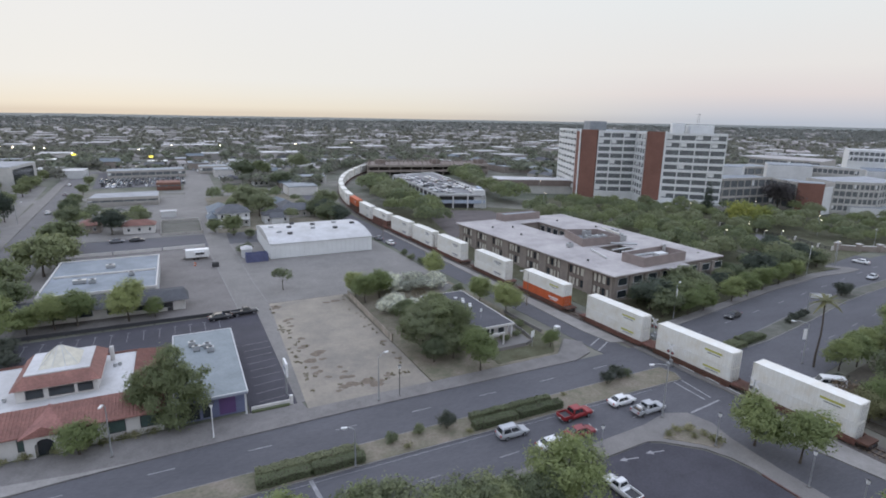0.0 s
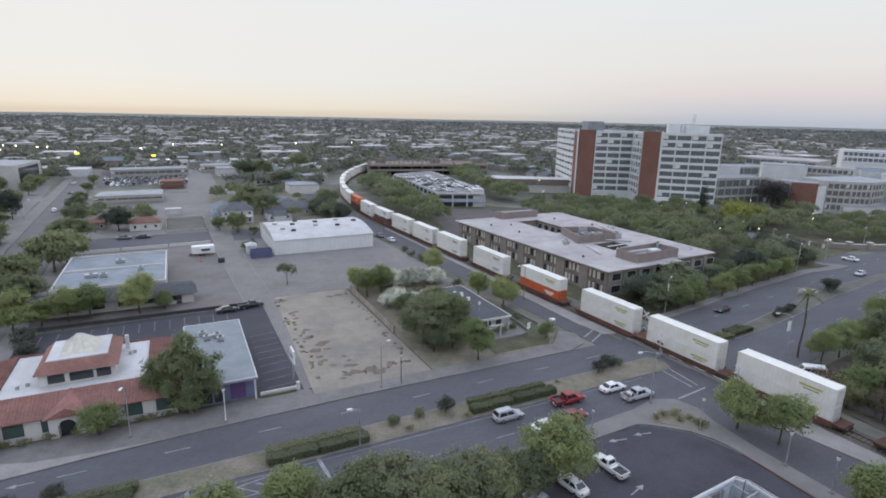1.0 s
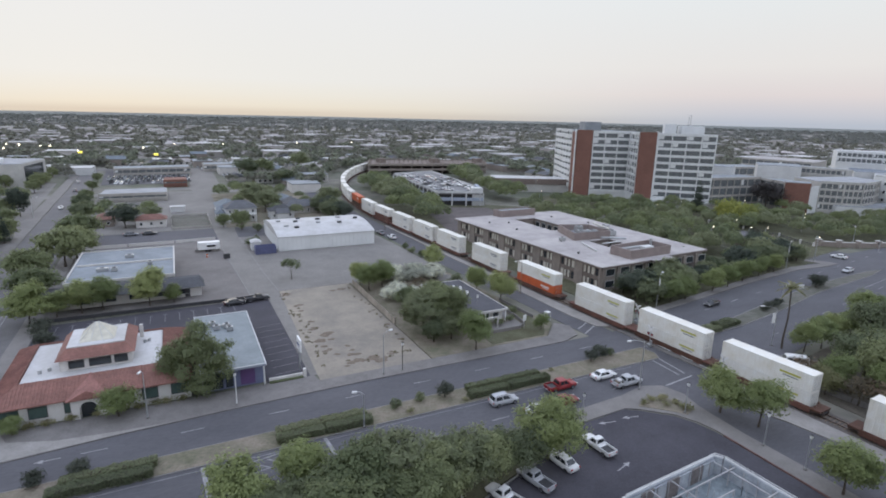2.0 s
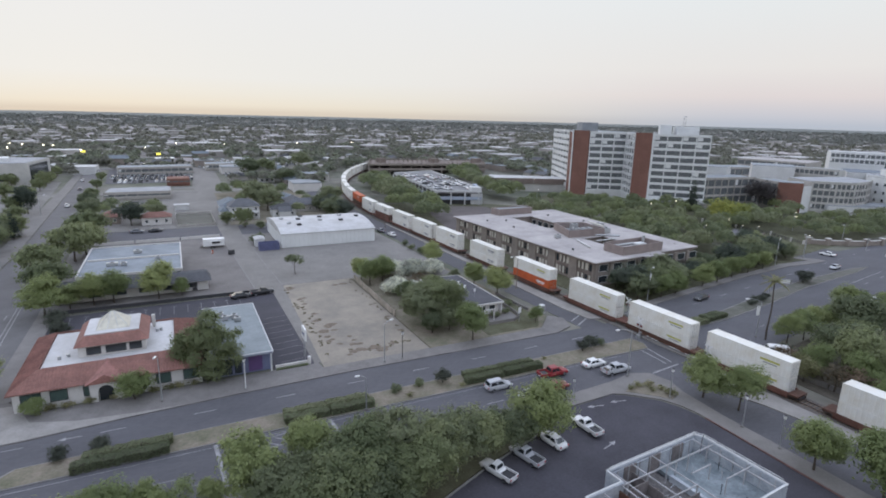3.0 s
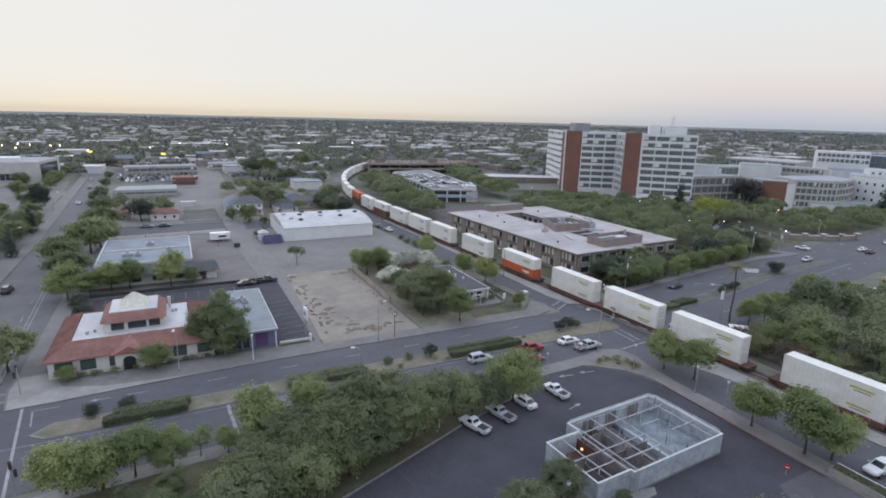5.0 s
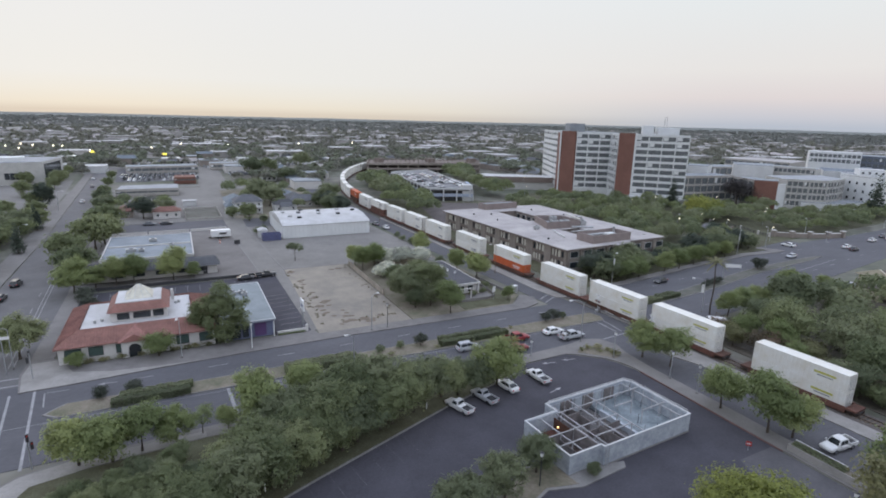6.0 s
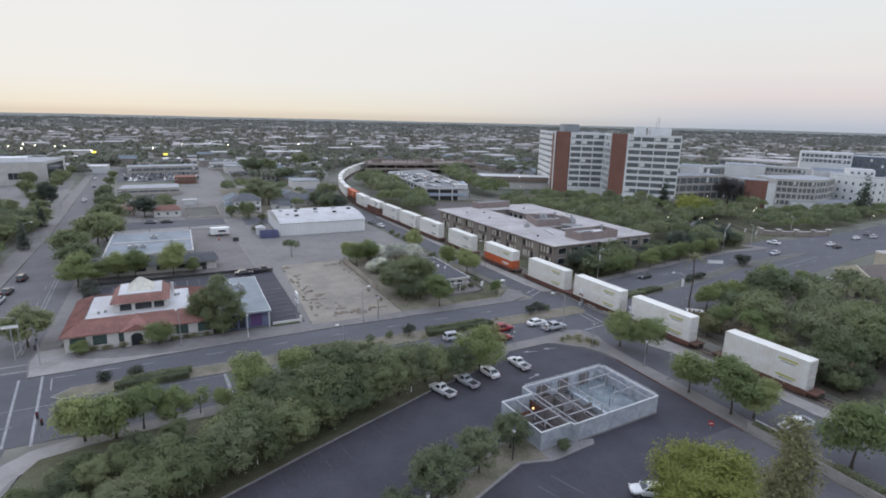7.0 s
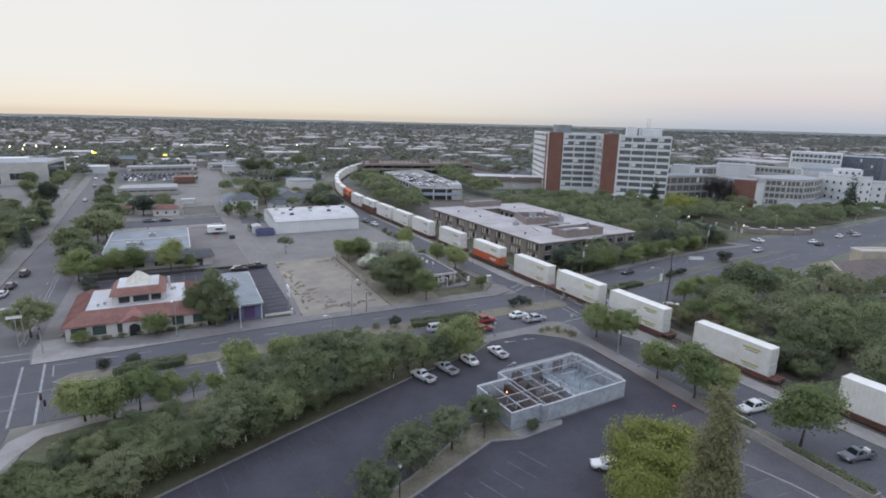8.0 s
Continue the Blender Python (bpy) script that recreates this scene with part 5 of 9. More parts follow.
# long brown parking structure behind the bend
bs = at_world(thing("parking_structure", (165, 365, 0), "long brown concrete parking structure", "parking deck"))
BS = [(122, 371), (212, 354), (228, 388), (135, 408)]
for z in (3.0, 6.6):
    part("deck", slab(BS, z, z + 0.6), TAN_DARK, bs)
    for a, b in zip(BS, BS[1:] + BS[:1]):
        part("parapet", wall_box(a, b, 0, length(a, b), 0.003, 0.3, z - 0.1, z + 1.3), TAN, bs)
for a, b in zip(BS, BS[1:] + BS[:1]):
    for k in range(int(length(a, b) / 8) + 1):
        part("column", wall_box(a, b, k * 8, k * 8 + 0.7, -1.2, -0.4, 0, 8.6), TAN, bs)
for k in range(26):
    for v in (0.04, 0.5, 0.96):
        p = lerp2(lerp2(BS[0], BS[1], k / 26 + 0.02), lerp2(BS[3], BS[2], k / 26 + 0.02), v)
        part("deck_post", cube(p[0] - 0.16, p[0] + 0.16, p[1] - 0.16, p[1] + 0.16, 7.2, 9.4 + 0.7 * ((k * 7) % 3)), TAN if k % 3 else TAN_DARK, bs)
for f in (0.1, 0.55, 0.93):
    p = lerp2(lerp2(BS[0], BS[1], f), lerp2(BS[3], BS[2], f), 0.5)
    part("stair_head", cube(p[0] - 3, p[0] + 3, p[1] - 3, p[1] + 3, 7.2, 10.4), TAN_DARK, bs)



# houses
def house(name, x, y, w, d, h, roof_h, label, wall=STUCCO, roof=SHINGLE, turn=0.0, windows=True):
    t = thing(name, (x, y, 0), label, "house", turn=turn)
    part("wall", cube(-w / 2, w / 2, -d / 2, d / 2, 0, h), wall, t)
    bm = bmesh.new()
    hip(bm, -w / 2 - 0.5, w / 2 + 0.5, -d / 2 - 0.5, d / 2 + 0.5, h - 0.1, h + roof_h, min(w, d) * 0.42)
    part("roof", bm, roof, t)
    if windows:
        p0, p1 = (-w / 2, -d / 2), (w / 2, -d / 2)
        fl = max(1, int(h / 2.6))
        nw = max(2, int(w / 2.6))
        for j in range(fl):
            for i in range(nw):
                s = (i + 0.5) * w / nw
                window(t, p0, p1, s - 0.5, s + 0.5, 0.9 + 2.7 * j, 2.1 + 2.7 * j, WHITE_PAINT)
        window(t, (-w / 2, d / 2), (-w / 2, -d / 2), d / 2 - 0.6, d / 2 + 0.6, 0.9, 2.1, WHITE_PAINT)
    return t


ch = at_world(thing("flat_roofed_house", (52, 94, 0), "low corner house with a dark flat roof and pale fascia", "house"))
FELT = mat("dark_grey_felt", (0.098, 0.098, 0.112), 0.93, big=0.25, fine=0.2, big_size=3)
part("wall", cube(47.6, 56.6, 84.6, 105.0, 0.1, 2.75), STUCCO, ch)
part("roof", cube(46.9, 57.2, 83.7, 105.6, 2.76, 2.98), FELT, ch, "dark grey felt roof")
bm = bmesh.new()
ring(bm, 46.7, 57.4, 83.5, 105.8, 0.19, 2.62, 3.06)
part("fascia", bm, STUCCO, ch, "pale roof fascia")
for x0, x1 in ((48.4, 50.2), (51.0, 53.4), (54.2, 55.8)):
    window(ch, (47.6, 84.6), (56.6, 84.6), x0 - 47.6, x1 - 47.6, 0.6, 2.2, WHITE_PAINT)
for y in (88, 93, 98, 102):
    window(ch, (56.6, 84.6), (56.6, 105.0), y - 84.6, y - 82.9, 0.8, 2.1, WHITE_PAINT)
for x in (47.4, 52.0, 57.0):
    part("porch_post", cube(x - 0.09, x + 0.09, 83.72, 83.9, 0.14, 2.61), WHITE_PAINT, ch)
for k, (x, y) in enumerate(((53.5, 101.4), (54.4, 99.8), (53.7, 98.2), (54.5, 96.6), (53.8, 95.2))):
    part("roof_box", soft_box(x - 0.3, x + 0.3, y - 0.25, y + 0.25, 2.98, 3.25 + 0.1 * (k % 3), 0.04), WHITE_PAINT, ch, "small white roof box")
PALE_SHINGLE = mat("blue_grey_shingle", (0.19, 0.22, 0.25), 0.92, big=0.25, fine=0.25, big_size=2)
h1 = house("two_storey_house", 18.0, 222.5, 11.5, 10, 5.4, 2.6, "white two-storey house with dark hipped roof and porch", WHITE_WALL, SHINGLE)
part("porch_roof", cube(-5.4, 5.4, -7.6, -5.02, 2.7, 2.95), SHINGLE, h1)
part("balcony_rail", cube(-5.2, 5.2, -7.5, -7.4, 2.953, 3.8), WHITE_PAINT, h1)
for x in (-5.1, -1.7, 1.7, 5.1):
    part("porch_post", cube(x - 0.1, x + 0.1, -7.5, -7.3, 0, 2.697), WHITE_PAINT, h1)
part("side_wing", cube(-9.2, -5.76, -3.5, 4.0, 0, 3.4), WHITE_WALL, h1)
bm = bmesh.new()
hip(bm, -9.7, -5.6, -4.0, 4.5, 3.35, 4.9, 1.6)
part("wing_roof", bm, PALE_SHINGLE, h1)
h2 = house("white_bungalow", 34.0, 222.5, 9.5, 8, 3.4, 1.9, "white bungalow with a dark roof and front gable", WHITE_WALL, SHINGLE)
part("porch", cube(-2.4, 2.4, -5.6, -4.02, 0, 2.5), WHITE_WALL, h2)
bm = bmesh.new()
hip(bm, -2.9, 2.9, -6.0, -0.5, 2.5, 4.3, 0.4)
part("porch_gable", bm, SHINGLE, h2)
h3 = house("long_house", 45.5, 233, 17, 9, 3.2, 2.4, "long house with dark blue-grey shingle roofs", BEIGE, SHINGLE)
part("cross_wing", cube(-6.5, 0.5, 4.52, 15, 0, 3.2), BEIGE, h3)
bm = bmesh.new()
hip(bm, -7.1, 1.1, 2.0, 15.6, 3.15, 5.5, 3.4)
part("wing_roof", bm, SHINGLE, h3)
house("bungalow", 38.0, 256, 13, 12, 3.2, 2.2, "bungalow with a pale blue-grey roof", BEIGE, PALE_SHINGLE)
house("bungalow", 14.5, 242, 9, 16, 3.2, 2.2, "bungalow with a pale blue-grey roof", WHITE_WALL, PALE_SHINGLE)
house("red_roofed_house", -14.0, 219.6, 10, 6.5, 3.0, 1.6, "small white house with a red tiled roof", STUCCO, TILE)
house("red_roofed_house", -29.8, 226.5, 6.5, 8, 3.0, 1.5, "small tan house with a red tiled roof", TAN, TILE)
CREAM = mat("cream_stucco", (0.46, 0.42, 0.33), 0.9, big=0.2, fine=0.12, big_size=3)
BROWN_SHINGLE = mat("brown_shingle", (0.165, 0.137, 0.126), 0.92, big=0.25, fine=0.25, big_size=2)
bh = thing("brown_house", (165.0, 37.0, 0), "cream house with brown roofs, a gable and raised blocks", "house", turn=-22)
part("wall", cube(-13, 18, -9, 7, 0, 4.4), CREAM, bh)
bm = bmesh.new()
hip(bm, -13.8, 18.8, -9.8, 7.8, 4.35, 8.2, 9.5)
part("roof", bm, BROWN_SHINGLE, bh, "broad brown hipped roof")
bm = bmesh.new()
prism(bm, [(-7.2, 4.41), (7.2, 4.41), (0.0, 7.3)], 0, 0.5)
bm.transform(Matrix(((0, 0, 1, -13.75), (1, 0, 0, 0.6), (0, 1, 0, 0), (0, 0, 0, 1))))
part("gable", bm, CREAM, bh, "cream gable end")
part("porch_roof", slab([(-17.5, -5), (-13.83, -5.4), (-13.83, 3.0), (-17.5, 2.6)], 2.7, 3.0), BROWN_SHINGLE, bh)
part("porch_wall", cube(-17.2, -16.9, -4.6, 2.3, 0, 2.697), CREAM, bh)
for x0, x1, y0, y1, z1 in ((-2.0, 9.0, 3.2, 7.4, 9.2), (10.5, 18.0, -3.0, 4.0, 9.0)):
    b = part("upper_block", cube(x0, x1, y0, y1, 4.45, z1), CREAM, bh, "raised cream block")
    bm = bmesh.new()
    ring(bm, x0 - 0.15, x1 + 0.15, y0 - 0.15, y1 + 0.15, 0.35, z1 + 0.003, z1 + 0.45)
    part("parapet", bm, STUCCO, b)
for y in (-6.5, -3.0, 0.5, 4.0):
    window(bh, (-13, 7), (-13, -9), 7 - y - 0.7, 7 - y + 0.7, 0.9, 2.2, WHITE_PAINT)
for x in (-10, -5, 0, 5, 10):
    window(bh, (-13, -9), (18, -9), x + 13 - 0.8, x + 13 + 0.8, 0.9, 2.2, WHITE_PAINT)
wl_ = block_building("white_hall", [(-165, 339), (-78.5, 354), (-74.5, 392), (-160, 410)], 12.6, "large plain white hall with a dark window panel", (), 2, 9, PALE_WALL, PALE_MEMBRANE, cat="hall")
for s0, s1, z0, z1 in ((70.0, 79.5, 3.2, 6.8), (54.0, 65.5, 1.0, 8.8)):
    w = part("window", wall_box((-165, 339), (-78.5, 354), s0, s1, 0.003, 0.2, z0, z1), GLASS, wl_, "dark glazed panel")
    HERE[w.name] = HERE[wl_.name]
    for k in range(1, 4):
        part("mullion", wall_box((-165, 339), (-78.5, 354), s0 + (s1 - s0) * k / 4 - 0.1, s0 + (s1 - s0) * k / 4 + 0.1, 0.2, 0.3, z0, z1), STEEL, w)
part("window", wall_box((-78.5, 354), (-74.5, 392), 3.0, 33.0, 0.003, 0.2, 2.0, 11.2), GLASS, wl_, "dark glazed side panel")
part("roof_block", slab([(-104, 357), (-88, 360), (-90, 373), (-106, 370)], 12.86, 15.0), HOSPITAL_WHITE, wl_)
block_building("flat_shop", [(-37.5, 284), (-9, 284), (-9, 305), (-36.5, 303)], 3.6, "long pale flat-roofed shop", (0,), 1, 6, BEIGE, PALE_MEMBRANE, cat="shop")
block_building("red_shop", [(-11, 336), (1, 336), (1, 352), (-11, 352)], 3.6, "low red brick corner shop", (0,), 1, 4, BRICK, BRICK, cat="shop")
block_building("showroom", [(-40, 400), (5, 404), (4, 424), (-42, 420)], 4.6, "low showroom with a grey roof", (0,), 1, 10, BEIGE, ROOF_GREY, cat="shop")
block_building("showroom", [(14, 420), (60, 420), (60, 440), (14, 440)], 4.6, "low showroom with a grey roof", (0,), 1, 10, BEIGE, ROOF_GREY, cat="shop")
rw = at_world(thing("railway_wall", (88.6, 37, 0), "low pale concrete wall beside the railway", "wall"))
for a, b in (((88.4, 43.4), (88.4, 38.0)), ((88.4, 37.8), (88.9, 32.4)), ((88.9, 32.2), (89.6, 26.0))):
    part("wall", wall_box(a, b, 0, length(a, b), 0, 0.22, 0.03, 0.95), CONCRETE, rw)
pavilion = block_building("low_pavilion", [(175.5, 103.5), (189, 111), (186, 121), (174, 114.5)], 3.0, "low pavilion with a dark flat roof among trees", (0,), 1, 5, TAN_DARK, mat("dark_flat_roof", (0.13, 0.128, 0.14), 0.9, big=0.25, fine=0.2, big_size=4), cat="pavilion")
df = at_world(thing("drive_fence", (203, 120, 0), "dark railing with pale piers along the drive", "fence"))
dp = [(202.7, 148), (204.6, 133), (204.8, 118), (200.6, 107.4), (200.4, 102.6)]
for a, b in zip(dp, dp[1:]):
    for z in (0.35, 0.75, 1.1):
        part("rail", wall_box(a, b, 0.3, length(a, b) - 0.3, 0, 0.1, z - 0.06, z + 0.06), DARK_STEEL, df)
    for k in range(int(length(a, b) / 2)):
        part("post", wall_box(a, b, 0.4 + 2 * k, 0.5 + 2 * k, -0.03, 0.12, 0.0, 1.2), DARK_STEEL, df)
for p in dp:
    part("pier", cube(p[0] - 0.3, p[0] + 0.3, p[1] - 0.3, p[1] + 0.3, 0, 1.5), STUCCO, df)
gw = at_world(thing("gateway_wall", (213, 97, 0), "low curved brick gateway wall with square piers", "gateway"))
gp = [(202.6, 102.4), (207.5, 98.2), (213.5, 94.8), (220.5, 92.0), (228, 90.6)]
for a, b in zip(gp, gp[1:]):
    part("wall", wall_box(a, b, 0, length(a, b), -0.5, 0, 0, 1.7), TAN, gw)
    part("coping", wall_box(a, b, 0, length(a, b), -0.6, 0.1, 1.703, 1.9), STUCCO, gw)
for p in gp:
    part("pier", cube(p[0] - 0.7, p[0] + 0.7, p[1] - 0.7, p[1] + 0.7, 0, 2.5), TAN, gw)
    part("pier_cap", cube(p[0] - 0.85, p[0] + 0.85, p[1] - 0.85, p[1] + 0.85, 2.503, 2.7), STUCCO, gw)

yw = at_world(thing("yard_wall", (-10, 186, 0), "low pale yard wall along the cross street", "wall"))
for a, b in (((-35.8, 185.4), (-20, 185.6)), ((-19.6, 185.6), (-6.6, 185.9)), ((-6.2, 185.9), (6.0, 186.7))):
    part("wall", wall_box(a, b, 0, length(a, b), -0.2, 0, 0.03, 1.0), STUCCO, yw)
plot_fence = at_world(thing("plot_fence", (0, 210, 0), "low pale fence round a bare plot", "fence"))
for a, b in (((-7, 209.5), (6.2, 209.5)), ((6.3, 209.6), (6.1, 236)), ((6.0, 236.2), (-7.4, 236.2)), ((-7.5, 236), (-7.1, 209.6))):
    n = int(length(a, b) / 2.2)
    for k in range(n):
        part("panel", wall_box(a, b, length(a, b) * k / n + 0.05, length(a, b) * (k + 1) / n - 0.05, -0.05, 0.05, 0.08, 0.95), BEIGE, plot_fence)
pale_shed = at_world(thing("pale_shed", (-5, 249, 0), "small pale shed behind a bare plot", "shed"))
part("wall", cube(-7.6, -2.0, 248, 251.5, 0, 2.2), WHITE_WALL, pale_shed)
part("roof", cube(-7.9, -1.7, 247.7, 251.8, 2.203, 2.4), ROOF_WHITE, pale_shed)

# ---- railway ----
def rail_strip(name, offsets, z0, z1, material, label, s0=-170, s1=470, cat="railway"):
    bm = bmesh.new()
    rows = []
    ss = list(np.arange(s0, 165, 30.0)) + list(np.arange(165, s1, 10.0))
    for s in ss:
        (x, y), a = track(s)
        nx, ny = math.cos(a), -math.sin(a)
        rows.append([bm.verts.new((x + nx * d, y + ny * d, z)) for d, z in ((offsets[0], z0), (offsets[1], z1), (offsets[2], z1), (offsets[3], z0))])
    for p, q in zip(rows, rows[1:]):
        for i in range(4):
            j = (i + 1) % 4
            bm.faces.new((p[i], p[j], q[j], q[i]))
    bm.faces.new(rows[0])
    bm.faces.new(rows[-1][::-1])
    return piece(name, bm, material, label, cat, "structure")


rail_strip("ballast", (-2.5, -1.7, 1.7, 2.5), -0.05, 0.16, BALLAST, "brown-grey ballast under the track")
for d in (-0.755, 0.685):
    rail_strip("rail", (d, d, d + 0.07, d + 0.07), 0.1, 0.36, RAIL, "steel rail on the ballast")
sl = bmesh.new()
for k in range(300):
    (x, y), a = track(-60 + k * 0.62)
    if 44 < y < 71:
        continue
    u = (x - math.cos(a) * 1.3, y + math.sin(a) * 1.3)
    v = (x + math.cos(a) * 1.3, y - math.sin(a) * 1.3)
    along(sl, u, v, 0, 2.6, -0.12, 0.12, 0.1, 0.24)
tagged(piece("sleepers", sl, WOOD, "dark wooden sleepers in the ballast", "sleepers"), kind="stuff")
pave = bmesh.new()
prism(pave, [(track_x(46) - 2.3, 45.6), (track_x(46) + 2.3, 45.6), (track_x(70) + 2.3, 70.2), (track_x(70) - 2.3, 69.8)], 0.0, 0.2)
piece("crossing_deck", pave, ASPHALT_OLD, "concrete level crossing panels between the rails", "level crossing", "structure")

CL, CW, CH = 14.6, 2.55, 2.85


def container(name, material, label, logo, n_ribs=22, letter=YELLOW_GREEN):
    """A ribbed freight container, its length along y, standing on z = 0."""
    c = thing(name, (0, 0, 0), label, "container", "containers on the train")
    w, l = CW / 2, CL / 2
    # ribs are folds of the one side sheet
    side = [(-w + 0.04, -l + 0.05)]
    for k in range(n_ribs):
        y = -l + 0.4 + (CL - 0.8) * k / (n_ribs - 1)
        side += [(-w + 0.04, y - 0.12), (-w + 0.005, y - 0.08), (-w + 0.005, y + 0.08), (-w + 0.04, y + 0.12)]
    side.append((-w + 0.04, l - 0.05))
    bm = bmesh.new()
    prism(bm, side[::-1] + [(-x, y) for x, y in side], 0.08, CH - 0.02)
    part("shell", bm, material, c)
    fr = bmesh.new()
    for sx in (-1, 1):
        for z0, z1 in ((0, 0.16), (CH - 0.12, CH)):
            x0, x1 = sorted((sx * w, sx * (w - 0.1)))
            box(fr, x0, x1, -l, l, z0, z1)
        for sy in (-1, 1):
            x0, x1 = sorted((sx * w, sx * (w - 0.14)))
            y0, y1 = sorted((sy * l, sy * (l - 0.14)))
            box(fr, x0, x1, y0, y1, 0.161, CH - 0.121)
    part("frame", fr, material, c)
    dr = part("door", cube(-w + 0.16, w - 0.16, -l - 0.012, -l + 0.045, 0.2, CH - 0.16), material, c)
    for x in (-0.7, -0.25, 0.25, 0.7):
        part("lock_rod", bar((x, -l - 0.05, 0.2), (x, -l - 0.05, CH - 0.2), 0.025, n=5), STEEL, dr)
    if logo:
        for s in (-1, 1):
            for y0, y1, z0, z1, m in ((-5.6, -2.4, 1.62, 1.95, letter), (-5.2, -2.9, 1.25, 1.42, GREY_LETTER if letter is YELLOW_GREEN else letter)):
                x0, x1 = sorted((s * (w + 0.004), s * (w - 0.05)))
                part("lettering", cube(x0, x1, y0, y1, z0, z1), m, c)
    return c


def well_car():
    """A low articulated container flat with a deep well and two-axle trucks at its ends."""
    c = thing("well_car", (0, 0, 0), "rust-brown well car of the freight train", "railway wagon", "wagons of the train")
    hl = CL / 2 + 0.3
    bm = bmesh.new()
    for s in (-1, 1):
        x0, x1 = sorted((s * 1.31, s * 1.5))
        box(bm, x0, x1, -hl, hl, 0.42, 1.35)
        for k in range(12):
            y = -hl + 0.5 + (2 * hl - 1.0) * k / 11
            xa, xb = sorted((s * 1.5, s * 1.56))
            box(bm, xa, xb, y - 0.06, y + 0.06, 0.45, 1.3)
    box(bm, -1.3, 1.3, -hl + 0.5, hl - 0.5, 0.40, 0.5)
    part("well", bm, RUST, c)
    for s in (-1, 1):
        e = bmesh.new()
        y0, y1 = sorted((s * hl, s * (hl + 1.5)))
        box(e, -1.45, 1.45, y0, y1, 0.95, 1.25)
        y2, y3 = sorted((s * (hl + 0.1), s * (hl + 1.1)))
        box(e, -0.5, 0.5, y2, y3, 0.7, 0.95)
        part("end_platform", e, RUST, c)
        tr = part("truck_frame", cube(-1.0, 1.0, min(s * hl, s * (hl + 1.6)), max(s * hl, s * (hl + 1.6)), 0.62, 0.85), DARK_STEEL, c)
        for dy in (0.25, 1.35):
            for sx in (-0.75, 0.75):
                part("wheel", bar((sx - 0.06, s * (hl + dy), 0.78), (sx + 0.06, s * (hl + dy), 0.78), 0.42, n=14), RAIL, tr)
        ld = bmesh.new()
        for k in range(4):
            tube(ld, (-1.47, s * (hl + 0.35), 1.3 + 0.3 * k), (-1.47, s * (hl + 0.8), 1.3 + 0.3 * k), 0.025, n=4)
        part("ladder", ld, RUST, c)
    return c


white_box = container("container", WHITE_METAL, "white ribbed container with yellow-green bars", True)
plain_box = container("container", WHITE_METAL, "white ribbed container with grey bars", True, letter=GREY_LETTER)
orange_box = container("container", ORANGE_METAL, "orange ribbed freight container, dusty", True, letter=WHITE_PAINT)
brown_box = container("container", RUST, "brown-red ribbed freight container, dusty", False)
base_car = well_car()
# distance of each wagon's middle along the track, and its lower and upper container
train = [(-110, 0, 0), (-91.4, 1, 0), (-73, 0, 0), (-54.8, 3, 0), (-36.5, 0, 0), (-11.2, 0, 0), (10.6, 0, 0), (28.6, 0, 0), (46.8, 0, 0), (68.8, 2, 0), (91.3, 1, 1), (113.5, 1, 1), (131.6, 1, 1), (149.5, 1, 1), (167.8, 3, 1), (186, 1, 1), (204.5, 3, 2), (223, 1, 1), (241.5, 1, 1), (260, 1, 1), (278.5, 1, 0), (297, 1, 1), (315.5, 1, 1), (334, 1, 1), (352.5, 1, 1), (371, 1, 1), (389.5, 1, 1), (408, 1, 1)]
kinds = (white_box, plain_box, orange_box, brown_box)
first = set()
for s, low, up in train:
    (x, y), a = track(s)
    turn = -math.degrees(a)
    if base_car.location.length == 0:
        base_car.matrix_world = pose(x, y, 0.02, 0, 0, turn)
    else:
        copy_thing(base_car, pose(x, y, 0.02, 0, 0, turn))
    for k, z in ((low, 0.53), (up, 0.53 + CH + 0.01)):
        m = pose(x, y, z, 0, 0, turn)
        if k in first:
            copy_thing(kinds[k], m)
        else:
            first.add(k)
            kinds[k].matrix_world = m

# ---- trees, hedges and bushes ----
def soft_normals(me, per_face, corners=3):
    """Leaves take light as the crown's surface does: one normal for each leaf."""
    per_face = per_face / np.linalg.norm(per_face, axis=1)[:, None]
    me.normals_split_custom_set_from_vertices(np.repeat(per_face, corners, 0).tolist())


